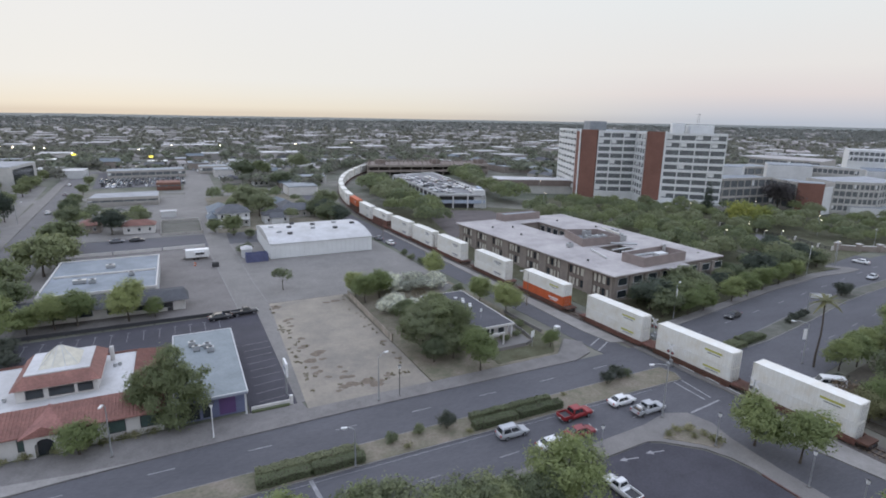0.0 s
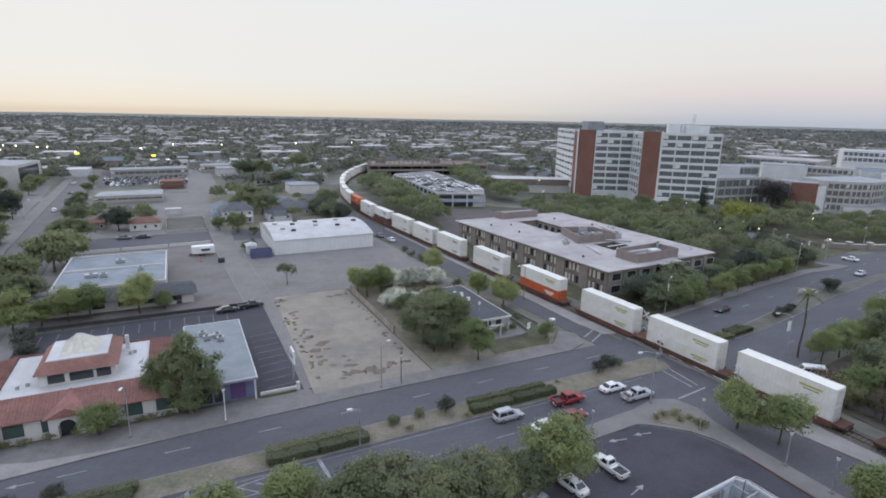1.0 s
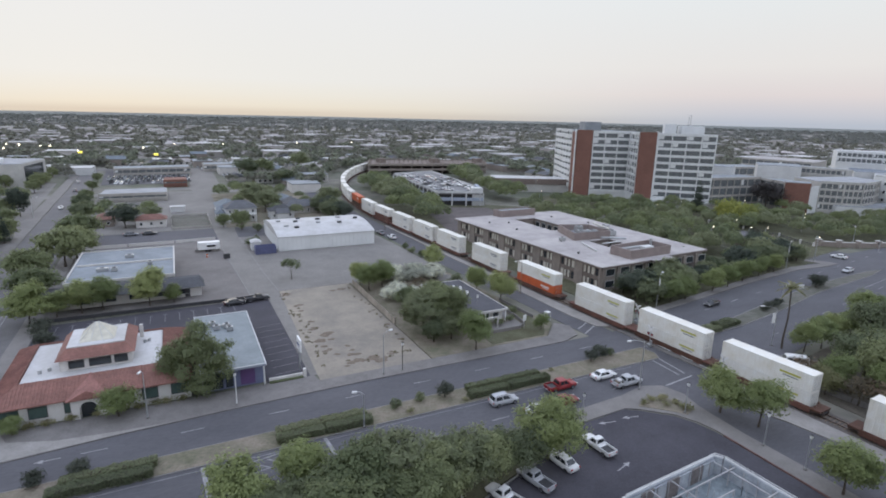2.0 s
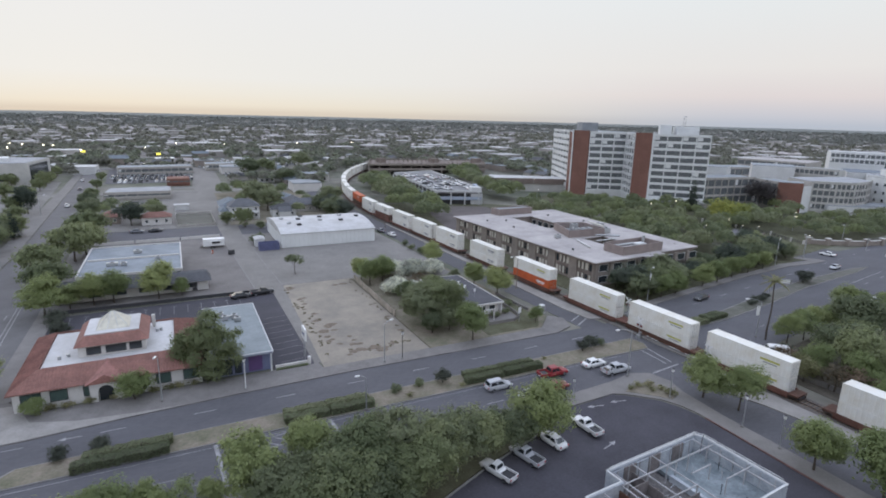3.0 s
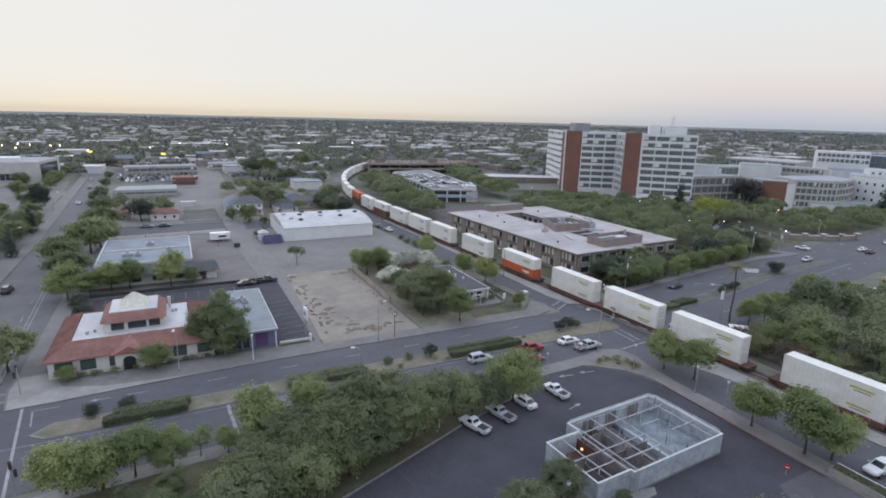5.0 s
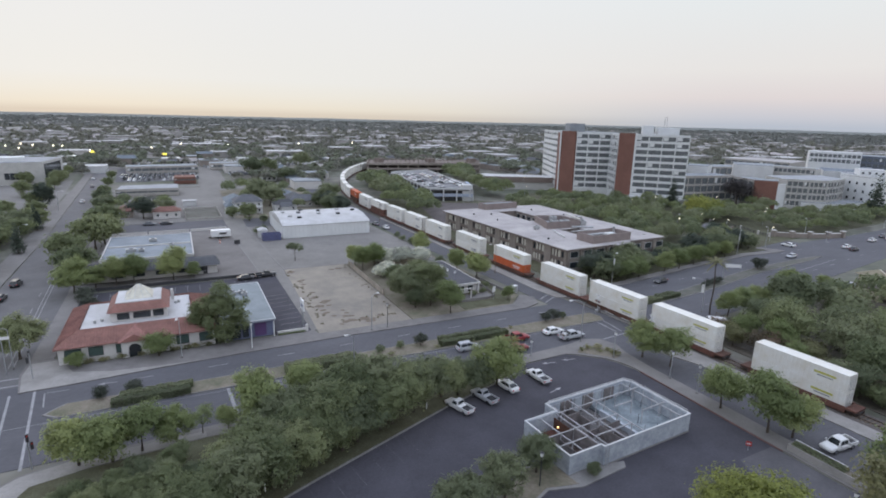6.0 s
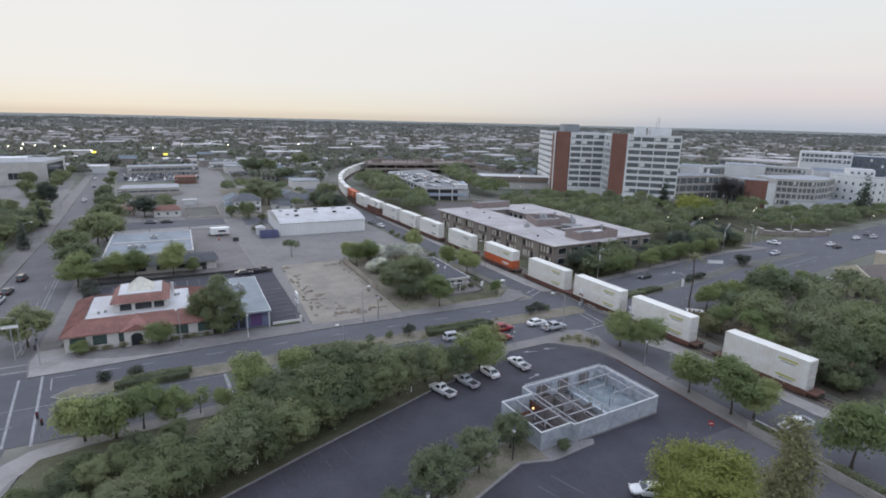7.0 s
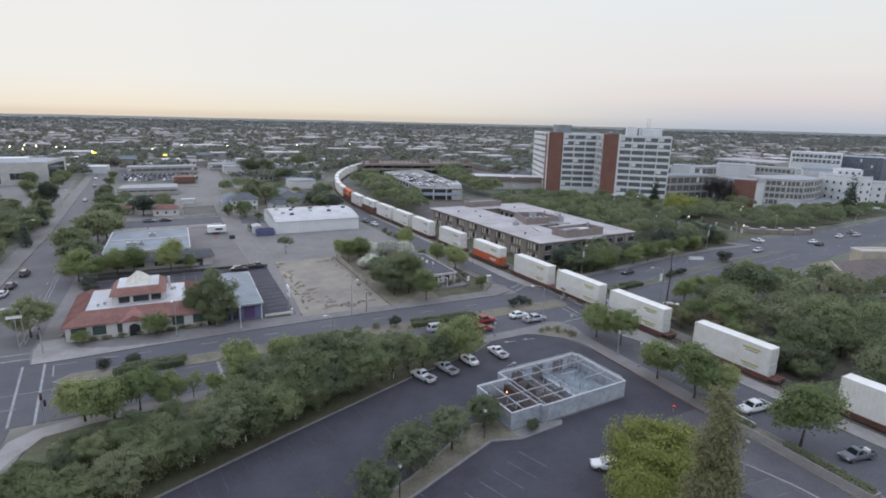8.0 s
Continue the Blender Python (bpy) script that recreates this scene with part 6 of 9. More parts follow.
def leaves_mesh(name, seed, lobes, clumps, per, leaf, spread, material):
    """A crown: leaves in clumps over the shells of several lobes (x, y, z, rx, ry, rz), with gaps between."""
    r = np.random.RandomState(seed)
    L = np.array(lobes, float)
    area = (L[:, 3] * L[:, 4] + L[:, 4] * L[:, 5] + L[:, 3] * L[:, 5])
    pick = r.choice(len(L), clumps, p=area / area.sum())
    d = r.normal(size=(clumps, 3))
    d[:, 2] = d[:, 2] * 0.9 + 0.22
    d /= np.linalg.norm(d, axis=1)[:, None]
    shell = r.uniform(0.72, 1.06, clumps)[:, None]
    centre = L[pick, :3] + d * L[pick, 3:] * shell
    n = clumps * per
    c = np.repeat(centre, per, 0) + r.normal(size=(n, 3)) * np.array([spread, spread, spread * 0.62])
    nor = np.repeat(d, per, 0) * 0.9 + r.normal(size=(n, 3)) * 0.42 + np.array([0, 0, 0.35])
    nor /= np.linalg.norm(nor, axis=1)[:, None]
    ref = r.normal(size=(n, 3))
    u = np.cross(nor, ref)
    u /= np.linalg.norm(u, axis=1)[:, None]
    v = np.cross(nor, u)
    s = leaf * r.uniform(0.6, 1.25, n)[:, None]
    k = v * s * 0.5
    verts = np.stack([c - u * s * 0.5 - k * 0.5, c + u * s * 0.5 - k * 0.5, c + k], 1).reshape(-1, 3)
    faces = np.arange(n * 3).reshape(-1, 3)
    me = bpy.data.meshes.new(name)
    me.from_pydata(verts.tolist(), [], faces.tolist())
    me.materials.append(material)
    soft_normals(me, np.repeat(d, per, 0) * 0.5 + nor * 0.6 + np.array([0, 0, 0.55]))
    return me


def trunk_mesh(name, h, r, limbs, seed, spread=1.0, lean=0.0):
    g = random.Random(seed)
    bm = bmesh.new()
    p = Vector((0, 0, -0.1))
    rad = r * 1.35
    pts = [(p.copy(), rad)]
    for k in range(4):
        p = p + Vector((g.uniform(-0.12, 0.12) * h * 0.2 + lean * 0.2, g.uniform(-0.12, 0.12) * h * 0.2, h / 4))
        rad = r * (1 - 0.16 * (k + 1))
        pts.append((p.copy(), rad))
    for (a, ra), (b, rb) in zip(pts, pts[1:]):
        tube(bm, a, b, ra, rb, 7)
    for k in range(limbs):
        a = 2 * math.pi * k / limbs + g.uniform(-0.4, 0.4)
        base, rb = pts[2 + k % 3]
        out = spread * g.uniform(0.7, 1.1)
        mid = base + Vector((math.cos(a) * out * 0.5, math.sin(a) * out * 0.5, spread * 0.45))
        tip = mid + Vector((math.cos(a) * out * 0.6, math.sin(a) * out * 0.6, spread * g.uniform(0.3, 0.7)))
        tube(bm, base, mid, rb * 0.55, rb * 0.35, 5)
        tube(bm, mid, tip, rb * 0.35, rb * 0.1, 5)
    me = bpy.data.meshes.new(name)
    bm.to_mesh(me)
    bm.free()
    me.materials.append(BARK)
    return me


def lobes_round(seed, h0, h1, rad, n=7):
    g = random.Random(seed)
    mid, half = (h0 + h1) / 2, (h1 - h0) / 2
    out = [(0, 0, mid, rad * 0.72, rad * 0.72, half * 0.85)]
    for k in range(n):
        a = 2 * math.pi * k / n + g.uniform(-0.3, 0.3)
        q = g.uniform(0.38, 0.62) * rad
        s = g.uniform(0.42, 0.62)
        out.append((math.cos(a) * q, math.sin(a) * q, mid + half * g.uniform(-0.35, 0.5), rad * s, rad * s, half * g.uniform(0.4, 0.6)))
    return out


def lobes_shaggy(seed, h0, h1, rad, n=15):
    """A crown of many small lobes at uneven heights, with no plain outline."""
    g = random.Random(seed)
    mid, half = (h0 + h1) / 2, (h1 - h0) / 2
    out = [(0, 0, mid - half * 0.1, rad * 0.74, rad * 0.74, half * 0.82)]
    for k in range(n):
        a, q = g.uniform(0, 6.283), rad * math.sqrt(g.uniform(0.05, 0.62))
        s = g.uniform(0.24, 0.42)
        up = (1 - (q / rad) ** 2) * 0.62
        out.append((math.cos(a) * q, math.sin(a) * q, mid + half * (up * g.uniform(0.5, 1.05) - g.uniform(0.0, 0.45)), rad * s, rad * s, half * g.uniform(0.26, 0.46)))
    return out


PROTO = {}


def tree_kind(key, h, rad, trunk_h, leaf_material, clumps, per, leaf, spread, tr=0.18, limbs=6, variants=3, lobes=None, shaggy=False):
    for i in range(variants):
        sd = sum(map(ord, key)) * 7 + i * 31
        lb = lobes(sd) if lobes else (lobes_shaggy if shaggy else lobes_round)(sd, trunk_h * 0.5, h, rad)
        PROTO[key, i] = (trunk_mesh("trunk", (trunk_h + (h - trunk_h) * 0.45), tr, limbs, sd, rad * 0.6), leaves_mesh("crown", sd, lb, clumps, per, leaf, spread, leaf_material), variants)


# each kind is modelled at full size and scaled a little from tree to tree
tree_kind("street", 7.3, 3.0, 2.5, LEAF_S, 260, 30, 0.30, 0.38, 0.14)
tree_kind("belt", 8.6, 4.3, 1.8, LEAF_A, 360, 30, 0.30, 0.36, 0.2, shaggy=True, variants=4)
tree_kind("belt_dark", 8.4, 4.2, 1.8, LEAF_B, 360, 30, 0.30, 0.36, 0.2, shaggy=True, variants=4)
tree_kind("belt_light", 8.6, 4.2, 1.8, LEAF_S, 380, 32, 0.30, 0.44, 0.2, variants=1)
tree_kind("grove", 8.6, 4.5, 1.6, LEAF_A, 250, 26, 0.37, 0.45, 0.2, shaggy=True)
tree_kind("grove_dark", 8.6, 4.5, 1.6, LEAF_B, 250, 26, 0.37, 0.45, 0.2, shaggy=True)
tree_kind("gold", 10.2, 7.0, 0.3, LEAF_C, 1050, 48, 0.29, 0.5, 0.28, variants=1)
tree_kind("olive", 5.0, 2.4, 1.5, LEAF_D, 190, 28, 0.27, 0.36, 0.12)
tree_kind("street_low", 7.2, 3.3, 0.9, LEAF_S, 270, 30, 0.30, 0.38, 0.15, shaggy=True, variants=2)
tree_kind("small_green", 4.9, 2.7, 0.9, LEAF_S, 190, 28, 0.26, 0.36, 0.12, variants=2, shaggy=True)
tree_kind("shop_tree", 11.6, 5.0, 1.6, LEAF_A, 520, 34, 0.30, 0.36, 0.24, 8, 1, lambda sd: [(0, 0, 4.2, 3.2, 3.0, 2.5), (0.4, 0, 7.0, 2.4, 2.3, 2.1), (0.7, 0.2, 9.6, 1.4, 1.4, 1.6), (-3.0, 0.3, 5.2, 2.0, 1.9, 1.4), (-4.2, 0, 4.0, 1.4, 1.3, 1.0), (3.0, -0.2, 6.4, 1.9, 1.8, 1.2), (4.4, 0, 7.4, 1.1, 1.0, 0.7), (3.2, 0.4, 3.6, 1.9, 1.7, 1.3), (-1.7, -0.8, 7.5, 1.5, 1.4, 1.0), (1.2, -1.4, 2.3, 2.1, 1.5, 1.5), (4.6, 0.3, 5.0, 1.0, 1.0, 0.7), (-3.4, -0.4, 6.7, 1.0, 0.9, 0.6), (2.2, -0.6, 8.7, 0.9, 0.9, 0.6)])
tree_kind("mid", 8.0, 4.2, 1.5, LEAF_B, 180, 20, 0.53, 0.5, 0.2, shaggy=True)
tree_kind("mid_green", 8.0, 4.0, 1.3, LEAF_A, 180, 20, 0.53, 0.5, 0.2, shaggy=True)
tree_kind("mid_gold", 9.0, 4.6, 2.4, LEAF_C, 140, 16, 0.7, 0.6, 0.2)
tree_kind("copper", 8.4, 4.6, 2.0, LEAF_COPPER, 130, 18, 0.6, 0.6, 0.2, variants=1)
tree_kind("dark_round", 8.2, 4.3, 1.6, LEAF_DARK, 190, 22, 0.5, 0.5, 0.2, variants=2)
tree_kind("thin", 4.6, 2.3, 2.2, LEAF_D, 26, 13, 0.42, 0.34, 0.08)
tree_kind("umbrella", 5.6, 3.2, 3.0, LEAF_B, 62, 16, 0.40, 0.34, 0.1, 6, 1, lambda sd: [(0, 0, 4.7, 1.9, 1.7, 0.8), (-1.9, 0.4, 4.4, 1.5, 1.2, 0.65), (1.9, -0.3, 4.5, 1.6, 1.3, 0.7), (0.4, 1.3, 4.4, 1.4, 1.0, 0.6)])
tree_kind("street_small", 6.0, 2.4, 3.0, LEAF_S, 60, 24, 0.28, 0.36, 0.09)
tree_kind("dry", 6.5, 3.2, 2.0, DRY_LEAF, 50, 13, 0.45, 0.5, 0.14, limbs=9)
tree_kind("conifer", 12.0, 2.2, 1.2, LEAF_DARK, 170, 16, 0.42, 0.36, 0.2, 4, 2, lambda sd: [(0, 0, 1.6 + 1.15 * k, 2.4 - 0.22 * k, 2.4 - 0.22 * k, 0.9) for k in range(9)])
tree_kind("tall_olive", 20.0, 2.8, 2.5, LEAF_D, 860, 38, 0.27, 0.42, 0.26, 6, 1, lambda sd: [(0.35 * math.sin(k * 2.1), 0.35 * math.cos(k * 1.7), 3.6 + 1.4 * k, 3.0 - 0.2 * k, 3.0 - 0.2 * k, 1.25) for k in range(12)])
tree_kind("bush", 1.5, 0.95, 0.25, LEAF_B, 44, 18, 0.22, 0.2, 0.06, 5)
tree_kind("round_bush", 2.3, 1.25, 0.5, LEAF_BUSH, 110, 15, 0.24, 0.22, 0.08, 5)
tree_kind("oleander", 3.3, 2.9, 0.3, FLOWER, 230, 26, 0.28, 0.32, 0.08, 7)
tree_kind("low_shrub", 1.0, 1.0, 0.15, LEAF_D, 26, 13, 0.2, 0.22, 0.04, 5)

tree_rng = random.Random(77)


def plant(key, x, y, size=1.0, label="", cat="tree", group="", z=0.0, squash=1.0):
    i = tree_rng.randrange(PROTO[key, 0][2])
    tm, cm, _ = PROTO[key, i]
    name = {"bush": "bush", "round_bush": "bush", "oleander": "flowering_shrub", "low_shrub": "shrub"}.get(key, "tree")
    t = thing(name, (x, y, z), label, cat, group, turn=tree_rng.uniform(0, 360))
    t.scale = (size, size, size * squash)
    link("trunk", tm, BARK, t)
    link("crown", cm, None, t)
    return t


BELT = "green leafy tree in a row by the car park"
rr = random.Random(4)
# the belt between the road and the car park, lower to the west
belt = [(-28.6, 20.5, 0.55), (-28.2, 25.0, 0.5), (-27.4, 29.5, 0.42)]
for k in range(23):
    x = -25.5 + k * 3.0
    yk = 28.6 + (x - 3) * 0.415
    west = min(1.0, max(0.0, (x + 16) / 18))
    belt.append((x + rr.uniform(-0.5, 0.5), min(yk + 2.5, 40.2) + rr.uniform(-0.4, 0.4), 0.66 + 0.26 * west))
    if yk + 7.4 < 40.8:
        belt.append((x + 1.5 + rr.uniform(-0.7, 0.7), yk + 7.4 + rr.uniform(-0.5, 0.5), 0.56 + 0.44 * west))
    if x < -13:
        belt.append((x + rr.uniform(-0.7, 0.7), yk + 11.8 + rr.uniform(-0.5, 0.5), 0.5))
        belt.append((x + 1.2 + rr.uniform(-0.7, 0.7), min(yk + 15.6, 38.2) + rr.uniform(-0.5, 0.5), 0.46))
    if 0 < x < 12 and yk + 11 < 40.4:
        belt.append((x + rr.uniform(-0.7, 0.7), yk + 11.2 + rr.uniform(-0.5, 0.5), 0.9))
for k, (x, y, s) in enumerate(belt):
    if x < 33.4 and not (x < -20 and y > 35.5):
        plant("belt" if k % 3 else "belt_dark", x, y, s * rr.uniform(0.86, 1.12) * (0.9 if x > 28 else 1.0), BELT, group="trees by the car park", z=0.15)
plant("belt_light", 35.8, 40.3, 0.98, "yellow-green leafy tree by the car park", group="trees by the car park", z=0.15)
for x, y, s, k in ((-22.4, 43.2, 1.0, "street_low"), (-18.8, 42.4, 1.02, "street_low"), (-15.6, 43.4, 0.92, "street"), (-11.6, 43.8, 0.74, "street_low"), (-8.4, 44.6, 0.7, "street_small"), (-5.2, 44.0, 0.5, "street"), (-1.2, 43.4, 1.14, "street"), (5.9, 46.0, 1.03, "street"), (12.8, 44.6, 0.85, "street")):
    plant(k, x, y, s, "green street tree on the south pavement", group="street trees", z=0.14)
# east side of the car park
for x, y, s in ((66.8, 39.0, 1.0), (68.5, 34.0, 1.02), (63.8, 20.2, 1.02), (64.0, 12.8, 1.22), (66.2, 10.6, 0.95), (66.4, -2.6, 1.3), (65.2, -21, 1.0)):
    plant("street", x, y, s, "green street tree on the pavement strip", group="street trees", z=0.14)
for x, y, s in ((28.4, 19.0, 0.66), (22.0, 16.2, 0.74), (15.2, 13.8, 0.86), (9.2, 10.4, 0.66), (2.2, 7.0, 0.66), (34.4, 15.6, 0.24)):
    plant("belt_dark", x, y, s, "small round green tree in a planter strip", group="planter trees", z=0.1)
plant("gold", 38.4, -3.2, 1.0, "large domed yellow-green leafy tree in the car park")
plant("tall_olive", 34.0, -12.4, 1.0, "tall narrow olive-green tree in the car park")
plant("olive", 9.5, 0.6, 1.0, "small olive-green tree in the car park")
plant("olive", 25.5, -9.0, 0.9, "small olive-green tree in the car park")
# north of the road
plant("shop_tree", -4.0, 76.6, 1.08, "tall uneven dark green tree by the shops")
plant("small_green", -14.3, 73.8, 1.0, "light green small tree on the pavement", z=0.12)
plant("small_green", -26.6, 74.2, 0.6, "small olive tree by the wall", z=0.1)
for x, y, s in ((-33.0, 119.4, 1.25), (-24.6, 123.2, 1.1), (-20.8, 123.8, 1.12), (-11.8, 123.0, 1.22), (-29.0, 122.6, 0.8), (-7.0, 123.6, 0.6)):
    plant("street", x, y, s, "green tree in front of the long shop", group="shop trees")
plant("round_bush", -30.0, 113, 1.5, "dark round shrub at the car park")
plant("round_bush", -28.5, 107, 1.3, "dark round shrub at the car park")
for x, y, s in ((-34.4, 132.5, 1.22), (-38.4, 150, 1.34), (-33.6, 166, 1.6), (-31.8, 174, 1.3), (-33.2, 192, 1.45), (-36.0, 200, 1.0)):
    plant("mid_green", x, y, s, "green street tree along the side street", group="side street trees")
for x, y, s in ((-37.6, 236, 1.05), (-38.6, 244, 1.0), (-41.4, 266, 1.0), (-42.6, 275, 0.8)):
    plant("mid", x, y, s, "dark green street tree along the side street", group="side street trees")
for x, y, s in ((-55.5, 92, 0.95), (-56.5, 84, 0.9), (-57, 104, 0.9), (-59, 132, 1.1), (-57.5, 148, 1.1), (-62, 158, 1.2), (-60, 176, 1.0), (-59, 196, 0.9), (-66, 140, 1.2), (-70, 166, 1.2), (-57, 184, 1.15), (-56.5, 209, 1.1), (-70, 228, 1.2), (-66.5, 262, 1.0), (-62, 214, 0.9), (-61, 236, 0.9)):
    plant("mid_green", x, y, s, "green street tree across the side street", group="side street trees")
for x, y, s in ((-68, 290, 1.1), (-70, 330, 1.0), (-71, 352, 1.1), (-78, 300, 1.1), (-86, 350, 1.1), (-72, 372, 0.9), (-74, 405, 0.9), (-43.0, 292, 0.8), (-45.0, 332, 0.75), (-46.8, 372, 0.75), (-84, 262, 1.2)):
    plant("mid_green", x, y, s, "green street tree far along the side street", group="side street trees")
for x, y, s in ((-66, 196, 1.35), (-72, 206, 1.4), (-62, 187, 1.25), (-76, 192, 1.35), (-60, 203, 1.1), (-82, 214, 1.3), (-68, 178, 1.2), (-80, 176, 1.3), (-88, 200, 1.3)):
    plant("mid", x, y, s, "large dark tree across the side street", group="side street trees")
plant("dark_round", -61.4, 257, 0.95, "tall dark street tree by the side street", squash=1.55)
plant("mid", 57.0, 233, 1.25, "tall dark green tree between railway and houses", squash=1.2)
plant("mid", 55.0, 330, 1.3, "dark green tree among the houses")
plant("mid", 38.0, 376, 1.8, "very large dark green tree among the houses")
plant("mid_green", 50.0, 380, 1.7, "very large green tree among the houses")
plant("mid", 83.0, 420, 1.9, "very large dark green tree among the houses")
plant("conifer", -53.5, 168, 0.8, "dark narrow conifer by the side street")
plant("conifer", -55.5, 205, 0.8, "dark narrow conifer by the side street")
plant("belt", -36.0, 82.0, 1.02, "broad leafy street tree at the corner")
plant("belt", -51.5, 84.0, 0.98, "broad leafy street tree at the corner")
plant("street", -53.0, 79.5, 1.1, "broad leafy street tree at the corner")
plant("mid_green", 16.2, 201.4, 1.0, "bushy tree by the alley")
plant("mid_green", 10.4, 208.5, 0.7, "bushy tree by the alley")
plant("mid", 26.6, 247, 1.75, "large garden tree among the houses")
plant("mid", 29.6, 236, 1.4, "large garden tree among the houses")
plant("mid", -13.6, 234, 0.75, "dark tree behind a red-roofed house")
plant("umbrella", 21.0, 131.5, 1.0, "small flat-topped tree in the yard")
for x, y, s, k in ((38.2, 84.6, 1.08, "belt_dark"), (42.4, 85.6, 1.2, "belt"), (42.4, 93.0, 0.9, "belt_dark"), (45.8, 81.6, 0.7, "belt"), (41.8, 79.6, 0.6, "belt_dark"), (44.0, 110.5, 0.5, "dry"), (48.5, 111.0, 0.55, "dry"), (40.0, 99.5, 0.62, "belt"), (38.0, 79.6, 0.6, "belt_dark"), (47.2, 98.5, 0.85, "mid_green"), (36.6, 114.4, 1.0, "street"), (40.6, 116.0, 1.05, "street"), (35.8, 119.4, 0.85, "street"), (43.9, 73.4, 1.02, "street"), (61.0, 103.4, 0.95, "street"), (63.0, 95.2, 1.05, "street"), (61.0, 76.4, 0.5, "street"), (60.5, 128.0, 0.95, "street")):
    plant(k, x, y, s, "leafy green tree in the corner lot", group="corner lot trees", z=0.08)
for x, y, s in ((45.2, 120.6, 1.2), (42.2, 121.0, 1.0), (52.0, 119.8, 1.25), (56.2, 118.6, 1.15), (40.2, 106.4, 1.15), (42.8, 104.8, 1.0), (48.6, 119.0, 0.9)):
    plant("oleander", x, y, s, "white flowering oleander shrub", "shrub", "oleanders", z=0.08)
for x, y, s in ((59.5, 112, 1.6), (56, 110, 1.2), (54.5, 82.5, 1.0), (58.0, 83.5, 0.9), (50.5, 80.5, 0.9), (61.5, 88.0, 1.0), (57.5, 120.5, 1.1), (62.2, 140, 1.4), (61.4, 146, 1.2), (61.6, 152, 1.2), (16.6, 172.5, 2.2), (21.0, 196, 2.0)):
    plant("bush", x, y, s, "dark green rounded garden bush", "bush", z=0.08)
for x in (-25, -22.8, -20.2, -17.0, -14.0, -11.6, -9.6, -8.2, -6.2):
    plant("low_shrub", x, 75.1, rr.uniform(0.6, 1.0), "low shrub at the foot of the wall", "shrub", "wall shrubs", z=0.12)
# median bushes
for x, y, s, k in ((22.6, 60.0, 0.85, "bush"), (26.6, 60.2, 0.85, "bush"), (30.6, 59.8, 1.0, "round_bush"), (-21.8, 61.0, 0.85, "round_bush"), (-17.6, 61.2, 0.9, "round_bush"), (24.0, 57.9, 0.7, "low_shrub"), (60.6, 60.6, 0.95, "round_bush"), (63.4, 61.4, 1.0, "round_bush"), (65.6, 61.2, 0.9, "bush"), (33.0, 57.6, 0.6, "low_shrub"), (51.5, 60.5, 0.5, "low_shrub")):
    plant(k, x, y, s, "dark rounded bush on the median", "bush", "median bushes", z=0.15)
for x, y, s in ((57.8, 45.4, 0.7), (59.6, 45.8, 0.8), (61.4, 45.2, 0.9), (60.6, 43.6, 0.6), (62.4, 43.4, 0.7), (62.6, 41.6, 1.1)):
    plant("low_shrub", x, y, s, "sparse shrub in the soil bed", "shrub", "bed shrubs", z=0.18)


for x, y, s in ((148.2, 71.8, 1.5), (150.4, 72.2, 1.3), (119.0, 66.0, 0.8), (121.6, 66.2, 0.8), (124.0, 66.6, 0.7), (116.6, 65.2, 0.7)):
    plant("round_bush", x, y, s, "dark rounded bush on the eastern median", "bush", "median bushes", z=0.15)


def hedge(x0, x1, y0, y1, h, label, turn=0.0, seed=1):
    """A clipped hedge: a woody core inside a close shell of leaves."""
    w, d = x1 - x0, y1 - y0
    t = thing("hedge", ((x0 + x1) / 2, (y0 + y1) / 2, 0.14), label, "hedge", "median hedges", turn=turn)
    part("core", soft_box(-w / 2 + 0.15, w / 2 - 0.15, -d / 2 + 0.15, d / 2 - 0.15, 0.0, h - 0.15, 0.15), BARK, t)
    r = np.random.RandomState(seed)
    n = int((w * d + 2 * h * (w + d)) * 120)
    face = r.choice(3, n, p=np.array([w * d, 2 * h * w, 2 * h * d]) / (w * d + 2 * h * w + 2 * h * d))
    p = r.uniform(-0.5, 0.5, (n, 3)) * [w, d, h] + [0, 0, h / 2]
    nor = np.zeros((n, 3))
    sg = r.choice([-1, 1], n)
    p[face == 0, 2], nor[face == 0, 2] = h, 1
    p[face == 1, 1], nor[face == 1, 1] = (sg * d / 2)[face == 1], sg[face == 1]
    p[face == 2, 0], nor[face == 2, 0] = (sg * w / 2)[face == 2], sg[face == 2]
    p += r.normal(size=(n, 3)) * 0.045
    p[:, 2] += 0.07 * np.sin(p[:, 0] * 1.7) + 0.05 * np.sin(p[:, 0] * 4.1)
    nor = nor + r.normal(size=(n, 3)) * 0.35
    nor /= np.linalg.norm(nor, axis=1)[:, None]
    u = np.cross(nor, r.normal(size=(n, 3)))
    u /= np.linalg.norm(u, axis=1)[:, None]
    v = np.cross(nor, u)
    s = r.uniform(0.07, 0.14, n)[:, None]
    vs = np.stack([p - u * s, p + v * s * 0.7, p + u * s, p - v * s * 0.7], 1).reshape(-1, 3)
    me = bpy.data.meshes.new("leaves")
    me.from_pydata(vs.tolist(), [], np.arange(n * 4).reshape(-1, 4).tolist())
    link("leaves", me, HEDGE, t)
    return t


